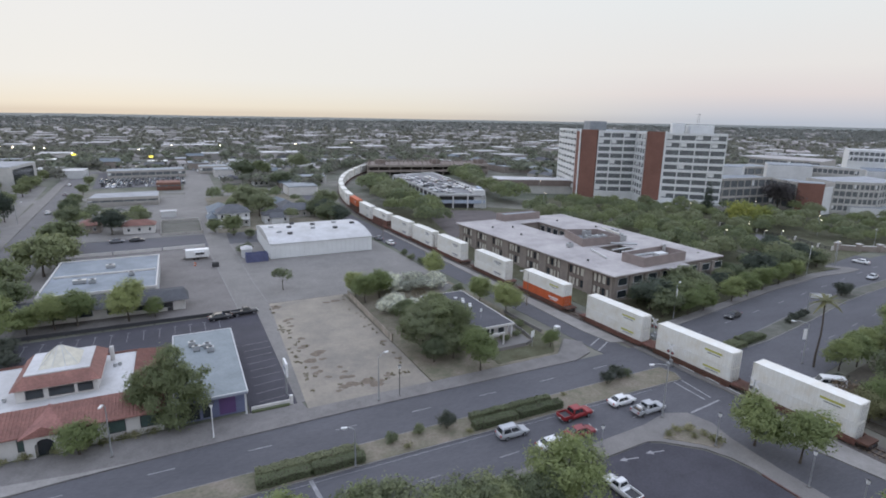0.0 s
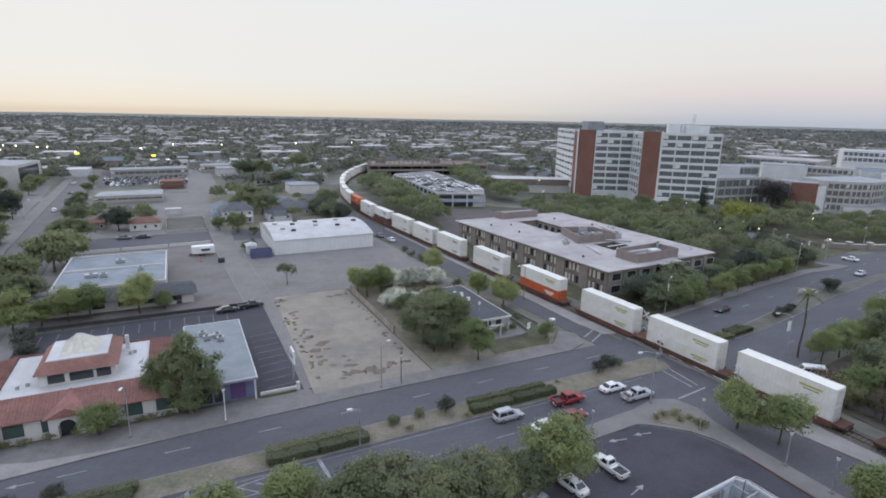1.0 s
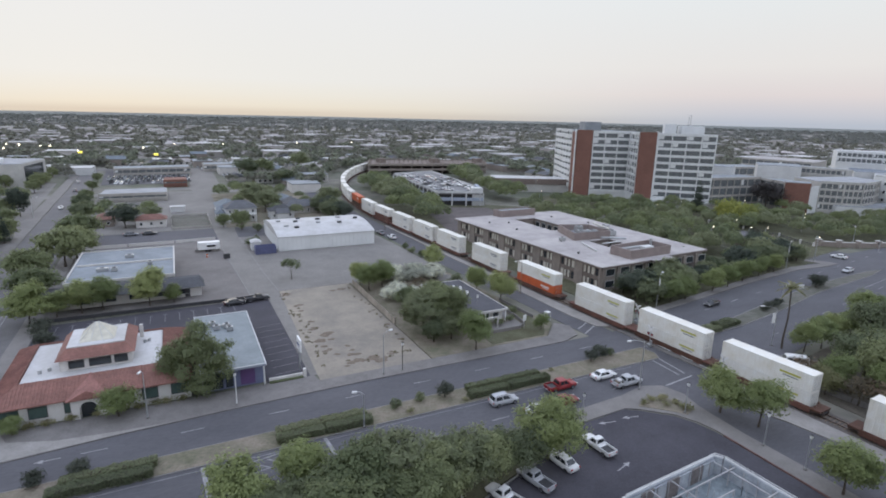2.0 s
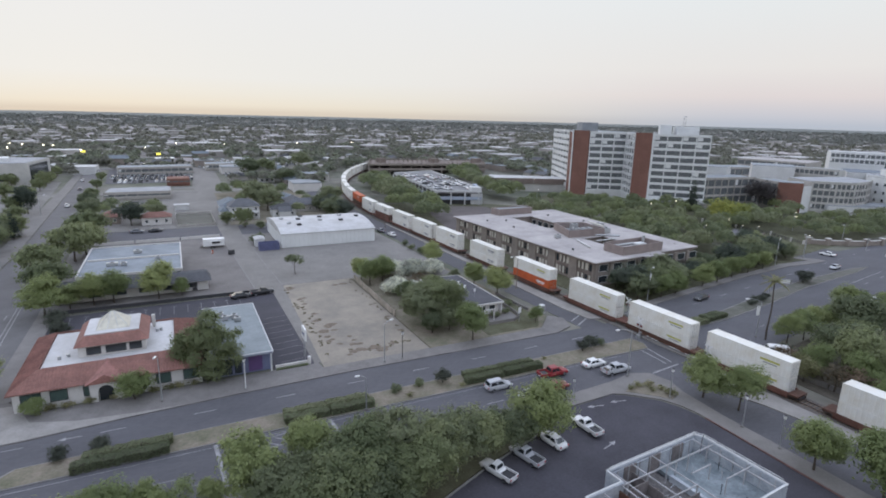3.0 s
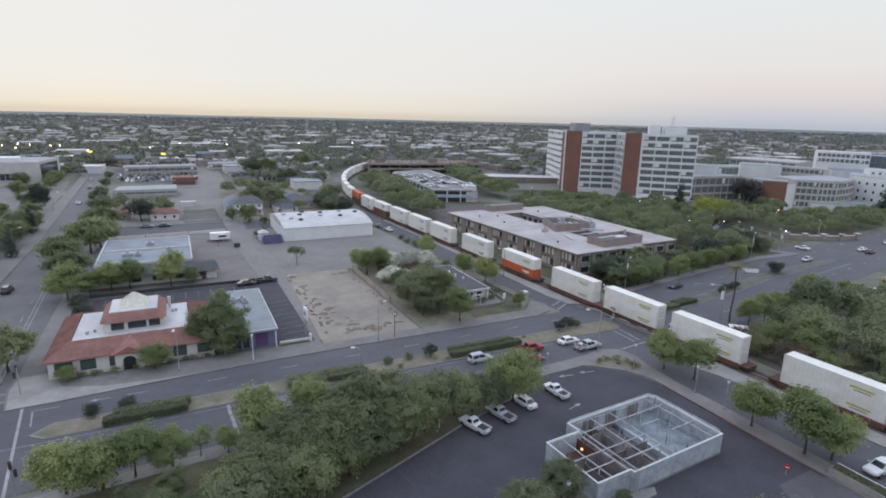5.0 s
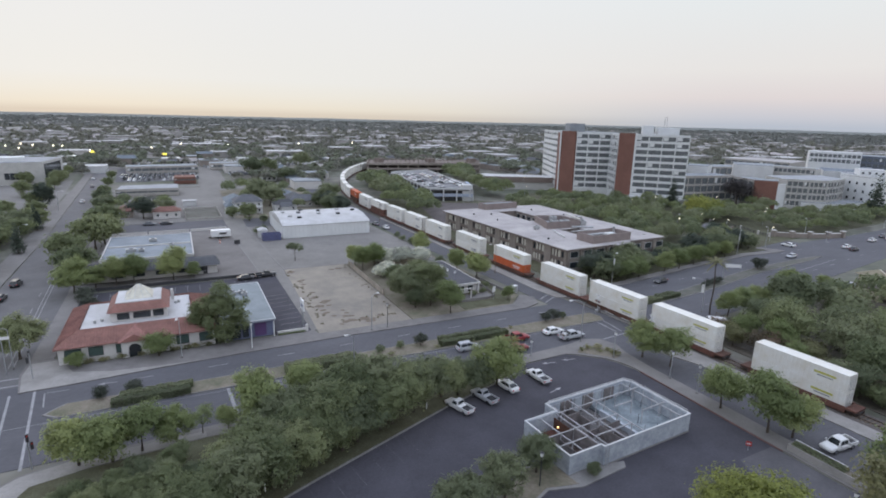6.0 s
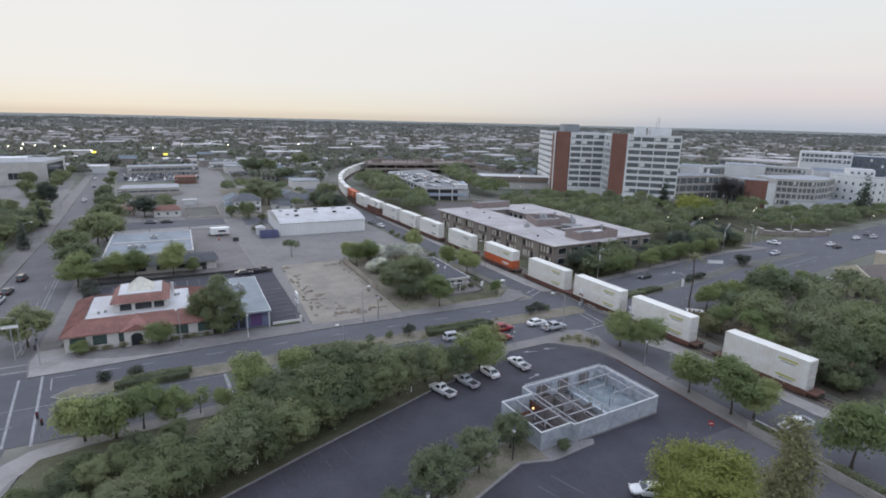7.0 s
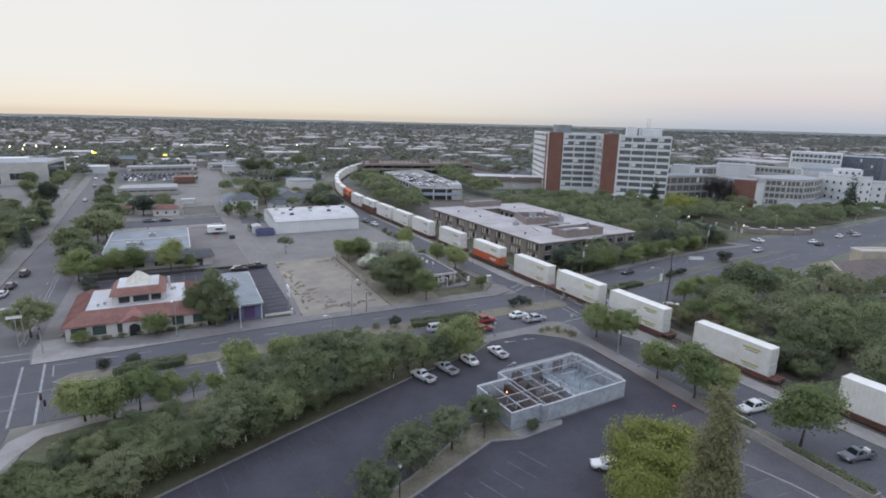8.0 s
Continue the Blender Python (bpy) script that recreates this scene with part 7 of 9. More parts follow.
HL = "clipped green hedge on the median"
for i, (x0, x1, y0, y1, h) in enumerate(((-20.2, -9.6, 56.9, 58.4, 1.0), (-19.2, -9.2, 59.0, 60.3, 0.85), (5.0, 11.2, 57.3, 58.7, 1.0), (11.5, 18.0, 57.2, 58.6, 1.05), (5.2, 17.8, 59.3, 60.6, 0.85), (34.0, 41.0, 57.4, 58.8, 1.0), (41.4, 49.0, 57.4, 58.8, 1.05), (34.6, 48.6, 59.8, 60.8, 0.85))):
    hedge(x0, x1, y0, y1, h, HL, 0, i + 1)
for i, (x0, x1, yc, w, h) in enumerate(((89.4, 96.2, 61.3, 0.7, 0.9), (96.6, 103.4, 62.3, 0.7, 0.9), (89.8, 96.0, 62.9, 0.5, 0.7), (96.8, 103.2, 63.9, 0.5, 0.7))):
    hedge(x0, x1, yc - w, yc + w, h, "low hedge on the eastern median", 4.5, i + 20)
for i, (y0, y1) in enumerate(((-12.9, -8.0), (-7.6, -2.4), (2.2, 8.6))):
    hedge(62.65, 63.7, y0, y1, (1.25, 1.3, 1.15)[i], "low clipped hedge beside the street", 0, i + 40)

# trampled dead weeds, flat dark patches on the sand
pg = random.Random(31)
patches = bmesh.new()
for x, y, r in ((18.2, 110.3, 1.0), (18.5, 107.1, 0.9), (19.0, 99.6, 0.9), (18.3, 95.5, 1.1), (20.2, 91.9, 1.5), (20.3, 88.8, 0.7), (18.2, 88.8, 1.3), (22.3, 84.8, 0.7), (22.9, 82.8, 0.7), (19.5, 81.7, 0.6), (22.4, 80.2, 1.3), (24.8, 77.7, 1.5), (22.6, 78.1, 1.7), (18.2, 85.8, 0.9), (18.4, 83.9, 1.0), (17.9, 119.4, 1.6), (28.1, 118.2, 0.9), (30.6, 118.2, 1.0), (26.5, 76.4, 1.4), (20.5, 77.0, 1.2), (28.6, 78.6, 1.0), (32.8, 84.0, 0.8), (32.9, 92.0, 0.8)):
    for j in range(3):
        cx, cy, q = x + pg.uniform(-0.6, 0.6) * r, y + pg.uniform(-0.5, 0.5) * r, r * pg.uniform(0.35, 0.7)
        n = 11
        pts = [(cx + math.cos(2 * math.pi * i / n) * q * pg.uniform(0.7, 1.45), cy + math.sin(2 * math.pi * i / n) * q * pg.uniform(0.55, 1.05)) for i in range(n)]
        prism(patches, pts, 0.03, 0.062 + 0.006 * j)
tagged(piece("weed_patches", patches, mat("dead_weed_litter", (0.222, 0.178, 0.140), 0.97, big=0.3, fine=0.45, big_size=1.0, fine_size=0.18, bump=0.6), "flat dark patches of dead weeds on the sand", "weeds"), kind="stuff")

# weeds and tufts in the sandy lot and along its edges
wg = np.random.RandomState(12)
wv0, wf0 = [], []
for k in range(56):
    if k < 30:
        x, y = 15.6 + abs(wg.normal(0, 1.1)), wg.uniform(78, 121)
    elif k < 40:
        x, y = wg.uniform(16, 33), 76.2 + abs(wg.normal(0, 1.6))
    else:
        x, y = 33.4 - abs(wg.normal(0, 0.8)), wg.uniform(78, 121)
    for j in range(7):
        a, r, h = wg.uniform(0, 6.3), wg.uniform(0.1, 0.4), wg.uniform(0.06, 0.28)
        o = len(wv0)
        cx, cy = x + math.cos(a) * r, y + math.sin(a) * r
        wv0 += [(cx - 0.12, cy, 0.05), (cx + 0.12, cy, 0.05), (cx + 0.05, cy + 0.1, 0.05 + h), (cx - 0.05, cy + 0.1, 0.05 + h)]
        wf0.append((o, o + 1, o + 2, o + 3))
weeds_me = bpy.data.meshes.new("weeds")
weeds_me.from_pydata(wv0, [], wf0)
tagged(link("weeds", weeds_me, leaf_mat("leaf_straw", (0.215, 0.19, 0.135), 0.2)), "dry weeds along the edges of the sandy lot", "weeds", kind="stuff")

# ---- trees east of the railway and round the hospital ----
wr = random.Random(21)


JOINED = []


def scatter(key, n, pts, lo, hi, label, group, sep=3.5, joined=False):
    xs, ys = [p[0] for p in pts], [p[1] for p in pts]
    done, tries = [], 0
    while len(done) < n and tries < n * 60:
        tries += 1
        x, y = wr.uniform(min(xs), max(xs)), wr.uniform(min(ys), max(ys))
        inside = False
        for (ax, ay), (bx, by) in zip(pts, pts[1:] + pts[:1]):
            if (ay > y) != (by > y) and x < (bx - ax) * (y - ay) / (by - ay) + ax:
                inside = not inside
        if not inside or any((x - a) ** 2 + (y - b) ** 2 < sep * sep for a, b in done):
            continue
        done.append((x, y))
        if joined:
            r = 4.1 * wr.uniform(lo, hi)
            JOINED.append((x, y, r, r * wr.uniform(1.7, 2.2)))
            continue
        k = wr.choice(key) if isinstance(key, (list, tuple)) else key
        plant(k, x, y, wr.uniform(lo, hi), label, group=group)


GROVE = "leafy tree in a dense grove east of the railway"
scatter(["grove", "grove_dark", "grove"], 30, [(93, 34), (94, 5), (90, -40), (112, -46), (118, 0), (120, 42), (104, 40)], 0.85, 1.5, GROVE, "grove trees", 6.4)
scatter("grove", 54, [(120.5, 44), (118, 0), (113, -46), (140, -60), (175, -20), (152, 20), (146, 32), (142, 44)], 0.75, 1.45, GROVE, "grove trees", 6.6, joined=True)
scatter(["grove_dark", "grove", "dry"], 16, [(85.5, 26), (86, 0), (88, -34), (92, -30), (91, 26)], 0.5, 0.75, "leafy tree close beside the railway", "grove trees", 3.4)
scatter(["dry", "street", "olive"], 10, [(87, 40), (88, 10), (92, 10), (94, 38)], 0.7, 1.0, "sparse tree beside the railway", "grove trees", 3.5)
scatter(["street", "round_bush", "street"], 14, [(92, 44), (95, 48), (145, 56), (146, 46), (110, 40)], 0.6, 0.95, "small tree beside the eastern road", "roadside trees", 4.5)
scatter(["mid", "mid_green", "mid", "dark_round"], 44, [(93, 79.2), (134, 86), (164, 91), (164, 100), (134, 92), (96, 87.5)], 0.45, 1.05, "green tree along the office front", "office trees", 4.2)
scatter(["mid", "mid_green"], 34, [(135, 95), (160, 95), (165, 150), (150, 180), (133, 180)], 0.7, 1.1, "green tree beside the office", "office trees", 5.0, joined=True)
scatter(["mid", "mid_green", "mid_gold"], 118, [(150, 104), (170, 112), (190, 128), (214, 124), (260, 140), (275, 148), (240, 168), (205, 186), (190, 205), (165, 218), (142, 205), (135, 168), (160, 165)], 0.7, 1.05, "green tree in the hospital grounds", "hospital trees", 4.4, joined=True)
scatter(["mid_gold"], 8, [(205, 140), (222, 132), (238, 142), (225, 158)], 0.8, 1.05, "yellow-green tree in the hospital grounds", "hospital trees", 5.0, joined=True)
scatter(["mid", "mid_green"], 62, [(214, 101), (236, 97.5), (260, 99.5), (330, 109), (335, 117), (285, 124), (258, 132), (215, 125)], 0.65, 0.95, "green tree along the hospital road", "hospital trees", 4.2, joined=True)
scatter(["mid", "dark_round", "mid_green"], 12, [(166, 91), (175, 90), (176, 96), (184, 106), (180, 112), (166, 104)], 0.5, 0.85, "dark tree beside the hospital drive", "hospital trees", 3.4)
scatter(["mid", "mid_green"], 30, [(84, 186), (93, 186), (101, 222), (104, 258), (113, 318), (101, 318), (92, 285), (83, 240), (81, 205)], 1.0, 1.45, "green tree between railway and parking deck", "railway trees", 5.0, joined=True)
scatter(["mid", "mid_green"], 40, [(148, 230), (156, 226), (160, 238), (156, 262), (172, 300), (190, 330), (175, 345), (160, 290)], 1.0, 1.4, "green tree behind the parking deck", "deck trees", 5.2, joined=True)
scatter(["mid", "mid_green", "mid"], 20, [(14, 228), (58, 206), (56, 300), (14, 300)], 0.6, 1.0, "green garden tree among the houses", "garden trees", 8.0, joined=True)
scatter(["dark_round", "mid"], 9, [(52, 206), (58, 206), (56, 232), (50, 232)], 0.8, 1.15, "dark green tree beside the rail street", "garden trees", 4.0)
scatter(["mid", "mid_green"], 9, [(-36, 232), (-10, 206), (-10, 250), (-40, 250)], 0.5, 0.95, "garden tree among small houses", "garden trees", 6.0, joined=True)
plant("dark_round", -22.5, 218.4, 1.15, "large dark tree between red-roofed houses")
plant("conifer", 222, 170, 1.3, "dark conifer before the hospital")
plant("copper", 262, 162, 1.85, "large dark copper-leaved tree before the hospital wing")
for x, y, s in ((206, 142, 1.15), (212, 137, 1.0), (216, 146, 1.1)):
    plant("mid_gold", x, y, s, "bright yellow-green tree in the hospital grounds", group="hospital trees")
plant("conifer", 302.5, 116.2, 1.72, "dark tall conifer before the hospital annex")
plant("conifer", 128, 99, 0.6, "dark conifer beside the office")
for x, y, s in ((100.2, 78.0, 0.8), (106, 78.6, 0.85), (118.2, 80.4, 0.9), (125.4, 81.4, 0.85), (134, 83.2, 0.9), (143, 84.6, 0.85), (152, 86.0, 0.8)):
    plant("street", x, y, s, "green street tree beside the office pavement", group="street trees", z=0.05)
for x, y in ((95, 88.0), (100, 88.6), (104.5, 87.5), (112, 89.0), (118, 88.0)):
    plant("mid", x, y, 0.62, "dark tree against the office wall", group="office trees")

# ---- the town beyond, to the horizon ----
cr = np.random.RandomState(9)
# walls and roofs a tenth paler, to put some haze into their colour
TOWN_WALL = mat("town_walls", (0.44, 0.42, 0.405), 0.9, big=0.2, big_size=8, per_island=0.4)
TOWN_ROOF = mat("town_roofs", (0.32, 0.295, 0.285), 0.9, big=0.25, big_size=6, per_island=0.55)
TOWN_WHITE = mat("town_white_roofs", (0.42, 0.41, 0.41), 0.85, big=0.2, big_size=8, per_island=0.25)


def clear(x, y):
    """Whether the town may stand here: off the nearer streets, railway and built-up plots."""
    if y < 236 and -75 < x < 420:
        return False
    if y < 335 and -58 < x < 62 or y < 432 and -58 < x < 26:
        return False
    if y < 450 and -5 < x < 26:
        return False
    if -140 < x < -40 and y < 352 or -80 < x < -40 and y < 392 or -170 < x < -68 and 332 < y < 420:
        return False
    if 360 < y < 540 and -45 < x < 90 and (x * 7 + y * 3) % 10 < 8:
        return False
    if -78 < x < 240 and y < 300 and x > 60:
        return False
    if 110 < x < 235 and y < 415:
        return False
    if x > 190 and y < 280 and x < 490:
        return False
    road = -42 - (y - 180) * 0.055
    if abs(x - road) < 10 and y < 470:
        return False
    (tx, ty) = (0, 0)
    for s in range(165, 470, 25):
        (tx, ty), _ = track(s)
        if (tx - x) ** 2 + (ty - y) ** 2 < 17 ** 2:
            return False
    return True


def in_view(x, y):
    a = math.degrees(math.atan2(x, y + 40))
    return -20 < a < 74


houses = []
for k in range(4200):
    dist = 200 * (3000 / 200) ** cr.uniform(0.05, 1)
    a = radians(cr.uniform(-19, 73))
    x, y = math.sin(a) * dist, math.cos(a) * dist - 40
    x, y = round(x / 16) * 16 + cr.uniform(-2, 2), round(y / 22) * 22 + cr.uniform(-3, 3)
    if clear(x, y):
        houses.append((x, y))
houses = list(dict.fromkeys((round(x / 15), round(y / 15)) for x, y in houses))
near = sorted(((x * 15.0, y * 15.0) for x, y in houses), key=lambda p: p[0] ** 2 + p[1] ** 2)


def gable(bm, x, y, w, d, h, rh, turn):
    c, s = math.cos(turn), math.sin(turn)
    def P(a, b, z):
        return bm.verts.new((x + a * c - b * s, y + a * s + b * c, z))
    w, d = w / 2 + 0.4, d / 2 + 0.4
    b = [P(-w, -d, h), P(w, -d, h), P(w, d, h), P(-w, d, h)]
    t = [P(-w * 0.9, 0, h + rh), P(w * 0.9, 0, h + rh)]
    bm.faces.new(b[::-1])
    for f in ((b[0], b[1], t[1], t[0]), (b[1], b[2], t[1]), (b[2], b[3], t[0], t[1]), (b[3], b[0], t[0])):
        bm.faces.new(f)


def walls(bm, x, y, w, d, h, turn):
    c, s = math.cos(turn), math.sin(turn)
    prism(bm, [(x + a * c - b * s, y + a * s + b * c) for a, b in ((-w / 2, -d / 2), (w / 2, -d / 2), (w / 2, d / 2), (-w / 2, d / 2))], 0, h)


roof_colours = (TOWN_ROOF, SHINGLE, PALE_SHINGLE, BROWN_SHINGLE)
for i, (x, y) in enumerate(near[:150]):
    w, d, h = cr.uniform(9, 15), cr.uniform(8, 12), cr.uniform(2.6, 3.4) + (2.6 if cr.rand() < 0.15 else 0)
    t = cr.choice([0, 1.5708]) + cr.uniform(-0.03, 0.03)
    big = cr.rand() < 0.22
    lab = "flat white-roofed shop in the town" if big else "small pitched-roof house in the town"
    hs = thing("town_shop" if big else "town_house", (x, y, 0), lab, "shop" if big else "house", "town buildings", turn=math.degrees(t))
    bm = bmesh.new()
    if big:
        w, d, h = w * 1.6, d * 1.4, 4.5
    walls(bm, 0, 0, w, d, h, 0)
    part("wall", bm, (STUCCO, BEIGE, TAN, WHITE_WALL)[i % 4], hs)
    bm = bmesh.new()
    if big:
        box(bm, -w / 2 - 0.1, w / 2 + 0.1, -d / 2 - 0.1, d / 2 + 0.1, h + 0.003, h + 0.5)
    else:
        gable(bm, 0, 0, w, d, h, cr.uniform(1.4, 2.4), 0)
    part("roof", bm, (ROOF_WHITE if i % 2 else ROOF_GREY) if big else roof_colours[i % 4], hs)
    for q in range(3):
        s = (q + 0.5) * w / 3
        part("window", wall_box((-w / 2, -d / 2), (w / 2, -d / 2), s - 0.7, s + 0.7, 0.003, 0.06, 0.9, 2.2), GLASS, hs)

wv, wf, rv, rf, fv, ff = [], [], [], [], [], []


def add(v, f, verts, faces):
    o = len(v)
    v.extend(verts)
    f.extend([tuple(i + o for i in q) for q in faces])


for i, (x, y) in enumerate(near[150:3200]):
    w, d, h = cr.uniform(9, 16), cr.uniform(8, 13), cr.uniform(2.6, 3.6)
    if cr.rand() < 0.5:
        w, d = d, w
    flat = cr.rand() < 0.2
    if flat:
        w, d, h = w * cr.uniform(1.5, 3.2), d * cr.uniform(1.3, 2.4), cr.uniform(4, 8)
    q = [(x - w / 2, y - d / 2), (x + w / 2, y - d / 2), (x + w / 2, y + d / 2), (x - w / 2, y + d / 2)]
    add(wv, wf, [(*p, z) for z in (0, h) for p in q], [(0, 1, 5, 4), (1, 2, 6, 5), (2, 3, 7, 6), (3, 0, 4, 7)])
    e = 0.5
    b = [(x - w / 2 - e, y - d / 2 - e, h), (x + w / 2 + e, y - d / 2 - e, h), (x + w / 2 + e, y + d / 2 + e, h), (x - w / 2 - e, y + d / 2 + e, h)]
    if flat:
        add(fv, ff, b + [(p[0], p[1], h + 0.5) for p in b], [(0, 1, 5, 4), (1, 2, 6, 5), (2, 3, 7, 6), (3, 0, 4, 7), (4, 5, 6, 7)])
    else:
        t = [(x - w * 0.3, y, h + 2.2), (x + w * 0.3, y, h + 2.2)]
        add(rv, rf, b + t, [(0, 1, 5, 4), (1, 2, 5), (2, 3, 4, 5), (3, 0, 4)])


def stuff(name, v, f, material, label, cat):
    me = bpy.data.meshes.new(name)
    me.from_pydata(v, [], f)
    return tagged(link(name, me, material), label, cat, kind="stuff")


stuff("town_house_walls", wv, wf, TOWN_WALL, "pale walls of distant low houses", "houses")
stuff("town_house_roofs", rv, rf, TOWN_ROOF, "pitched roofs of distant low houses", "houses")
stuff("town_flat_roofs", fv, ff, TOWN_WHITE, "white flat roofs of distant shops", "shops")


def far_trees(name, places, leaf_n, material, label, even=0.0):
    """Many far crowns in one mesh: leaf clumps over a rounded, uneven shell above a short stem."""
    P = np.array(places)
    m = len(P)
    n = m * leaf_n
    d = cr.normal(size=(n, 3))
    d /= np.linalg.norm(d, axis=1)[:, None]
    d[:, 2] = np.abs(d[:, 2]) * 1.0 - 0.25
    R = np.repeat(P[:, 2], leaf_n)
    H = np.repeat(P[:, 3], leaf_n)
    c = np.stack([np.repeat(P[:, 0], leaf_n), np.repeat(P[:, 1], leaf_n), H * 0.58], 1) + d * np.stack([R, R, H * 0.42], 1) * cr.uniform(0.6, 1.05, n)[:, None]
    nor = d + cr.normal(size=(n, 3)) * 0.4 + [0, 0, 0.3]
    nor /= np.linalg.norm(nor, axis=1)[:, None]
    u = np.cross(nor, cr.normal(size=(n, 3)))
    u /= np.linalg.norm(u, axis=1)[:, None]
    v = np.cross(nor, u)
    s = (R * (1.9 / math.sqrt(leaf_n)) * cr.uniform(0.7, 1.4, n))[:, None]
    vs = np.stack([c - u * s - v * s * 0.6, c + u * s - v * s * 0.6, c + v * s * 1.1], 1).reshape(-1, 3)
    ob = stuff(name, vs.tolist(), np.arange(n * 3).reshape(-1, 3).tolist(), material, label, "trees")
    # even tilts normals up, flattening far crowns the way haze would
    soft_normals(ob.data, d * (0.8 - 0.6 * even) + nor * (0.4 - 0.3 * even) + np.array([0, 0, 0.3 + 0.5 * even]))
    return ob


def spots(n, d0, d1, power, r0, r1, rows=False):
    out = []
    while len(out) < n:
        k = n * 2
        dist = d0 * (d1 / d0) ** cr.uniform(0, 1, k) ** power
        a = np.radians(cr.uniform(-20, 74, k))
        for x, y in zip(np.sin(a) * dist, np.cos(a) * dist - 40):
            if len(out) < n and clear(x, y):
                r = cr.uniform(r0, r1)
                out.append((x, y, r, r * cr.uniform(1.4, 1.9)))
    return out


far_trees("grounds_trees", JOINED[0::3], 620, MATS["leaf_far_green"], "green trees in the hospital grounds, gardens and grove")
far_trees("grounds_trees_light", JOINED[1::3], 620, LEAF_GROUNDS, "lighter green trees in the hospital grounds and grove")
far_trees("grounds_trees_dark", JOINED[2::3], 620, LEAF_B, "darker green trees in the hospital grounds and grove")
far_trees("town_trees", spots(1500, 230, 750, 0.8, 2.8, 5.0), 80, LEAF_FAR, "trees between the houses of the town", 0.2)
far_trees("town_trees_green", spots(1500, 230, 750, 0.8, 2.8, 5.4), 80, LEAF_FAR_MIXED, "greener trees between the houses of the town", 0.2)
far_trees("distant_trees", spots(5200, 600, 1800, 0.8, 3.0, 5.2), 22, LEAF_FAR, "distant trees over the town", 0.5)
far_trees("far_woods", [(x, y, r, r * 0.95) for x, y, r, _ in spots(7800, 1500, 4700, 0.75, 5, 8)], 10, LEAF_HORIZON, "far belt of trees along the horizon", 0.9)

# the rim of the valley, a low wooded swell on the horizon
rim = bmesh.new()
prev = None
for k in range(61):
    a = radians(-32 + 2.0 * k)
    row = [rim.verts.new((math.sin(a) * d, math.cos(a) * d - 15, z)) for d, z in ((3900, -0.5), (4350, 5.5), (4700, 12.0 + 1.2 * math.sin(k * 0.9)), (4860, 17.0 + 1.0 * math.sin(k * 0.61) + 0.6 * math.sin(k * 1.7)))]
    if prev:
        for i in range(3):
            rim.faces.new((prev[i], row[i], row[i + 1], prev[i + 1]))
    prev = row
# grey-green base colour includes the haze over the far land
piece("ground_rim", rim, mat("far_hazy_wooded_rim", (0.185, 0.195, 0.185), 0.97, big=0.25, fine=0.2, big_size=180, fine_size=40, tint=(0.95, 1.0, 0.95)), "low wooded swell of land on the horizon", "ground", "structure")

# ---- vehicles ----
def paint(name, colour):
    return mat("car_paint_" + name, colour, 0.32, metal=0.1, big=0.06, big_size=0.8, spec=0.6, coords="Object")


P_WHITE, P_RED, P_MAROON = paint("white", (0.66, 0.66, 0.66)), paint("red", (0.24, 0.018, 0.022)), paint("maroon", (0.20, 0.022, 0.028))
P_SILVER, P_GREY, P_BLACK, P_BLUE = paint("silver", (0.40, 0.41, 0.43)), paint("grey", (0.13, 0.135, 0.15)), paint("black", (0.025, 0.026, 0.03)), paint("blue", (0.05, 0.08, 0.16))
CAR_GLASS = mat("car_glass", (0.02, 0.025, 0.03), 0.08, spec=0.7, big=0.2, big_size=0.5)
CHROME = mat("chrome_trim", (0.5, 0.5, 0.52), 0.25, metal=0.9, big=0.1, big_size=0.4)
TAIL = mat("tail_light_red", (0.36, 0.025, 0.025), 0.3, fine=0.1)
TAIL_ON = mat("brake_light_lit", (0.9, 0.10, 0.08), 0.3, emit=1.5)
HEAD = mat("headlight_clear", (0.6, 0.6, 0.58), 0.15, fine=0.1)


def loft(stations):
    """A body from cross sections (x, half width, bottom, side top, top): rounded shoulders, along x."""
    bm = bmesh.new()
    rows = []
    for x, hw, zb, zs, zt in stations:
        half = [(hw * 0.86, zb), (hw * 0.98, zb + 0.14), (hw, (zb + zs) / 2), (hw * 0.97, zs - 0.05), (hw * 0.88, zs + (zt - zs) * 0.6), (hw * 0.6, zt)]
        ring_pts = [(x, y, z) for y, z in half] + [(x, -y, z) for y, z in half[::-1]]
        rows.append([bm.verts.new(p) for p in ring_pts])
    for a, b in zip(rows, rows[1:]):
        n = len(a)
        for i in range(n):
            j = (i + 1) % n
            bm.faces.new((a[i], a[j], b[j], b[i]))
    bm.faces.new(rows[0])
    bm.faces.new(rows[-1][::-1])
    for f in bm.faces:
        f.smooth = True
    return bm


def cabin(bm, xb0, xb1, xt0, xt1, hb, ht, z0, z1):
    """A greenhouse: a tapered block from the belt line up to the roof."""
    lo = [bm.verts.new(p) for p in ((xb0, -hb, z0), (xb1, -hb, z0), (xb1, hb, z0), (xb0, hb, z0))]
    hi = [bm.verts.new(p) for p in ((xt0, -ht, z1), (xt1, -ht, z1), (xt1, ht, z1), (xt0, ht, z1))]
    bm.faces.new(lo[::-1])
    bm.faces.new(hi)
    for i in range(4):
        bm.faces.new((lo[i], lo[(i + 1) % 4], hi[(i + 1) % 4], hi[i]))
    return lo, hi


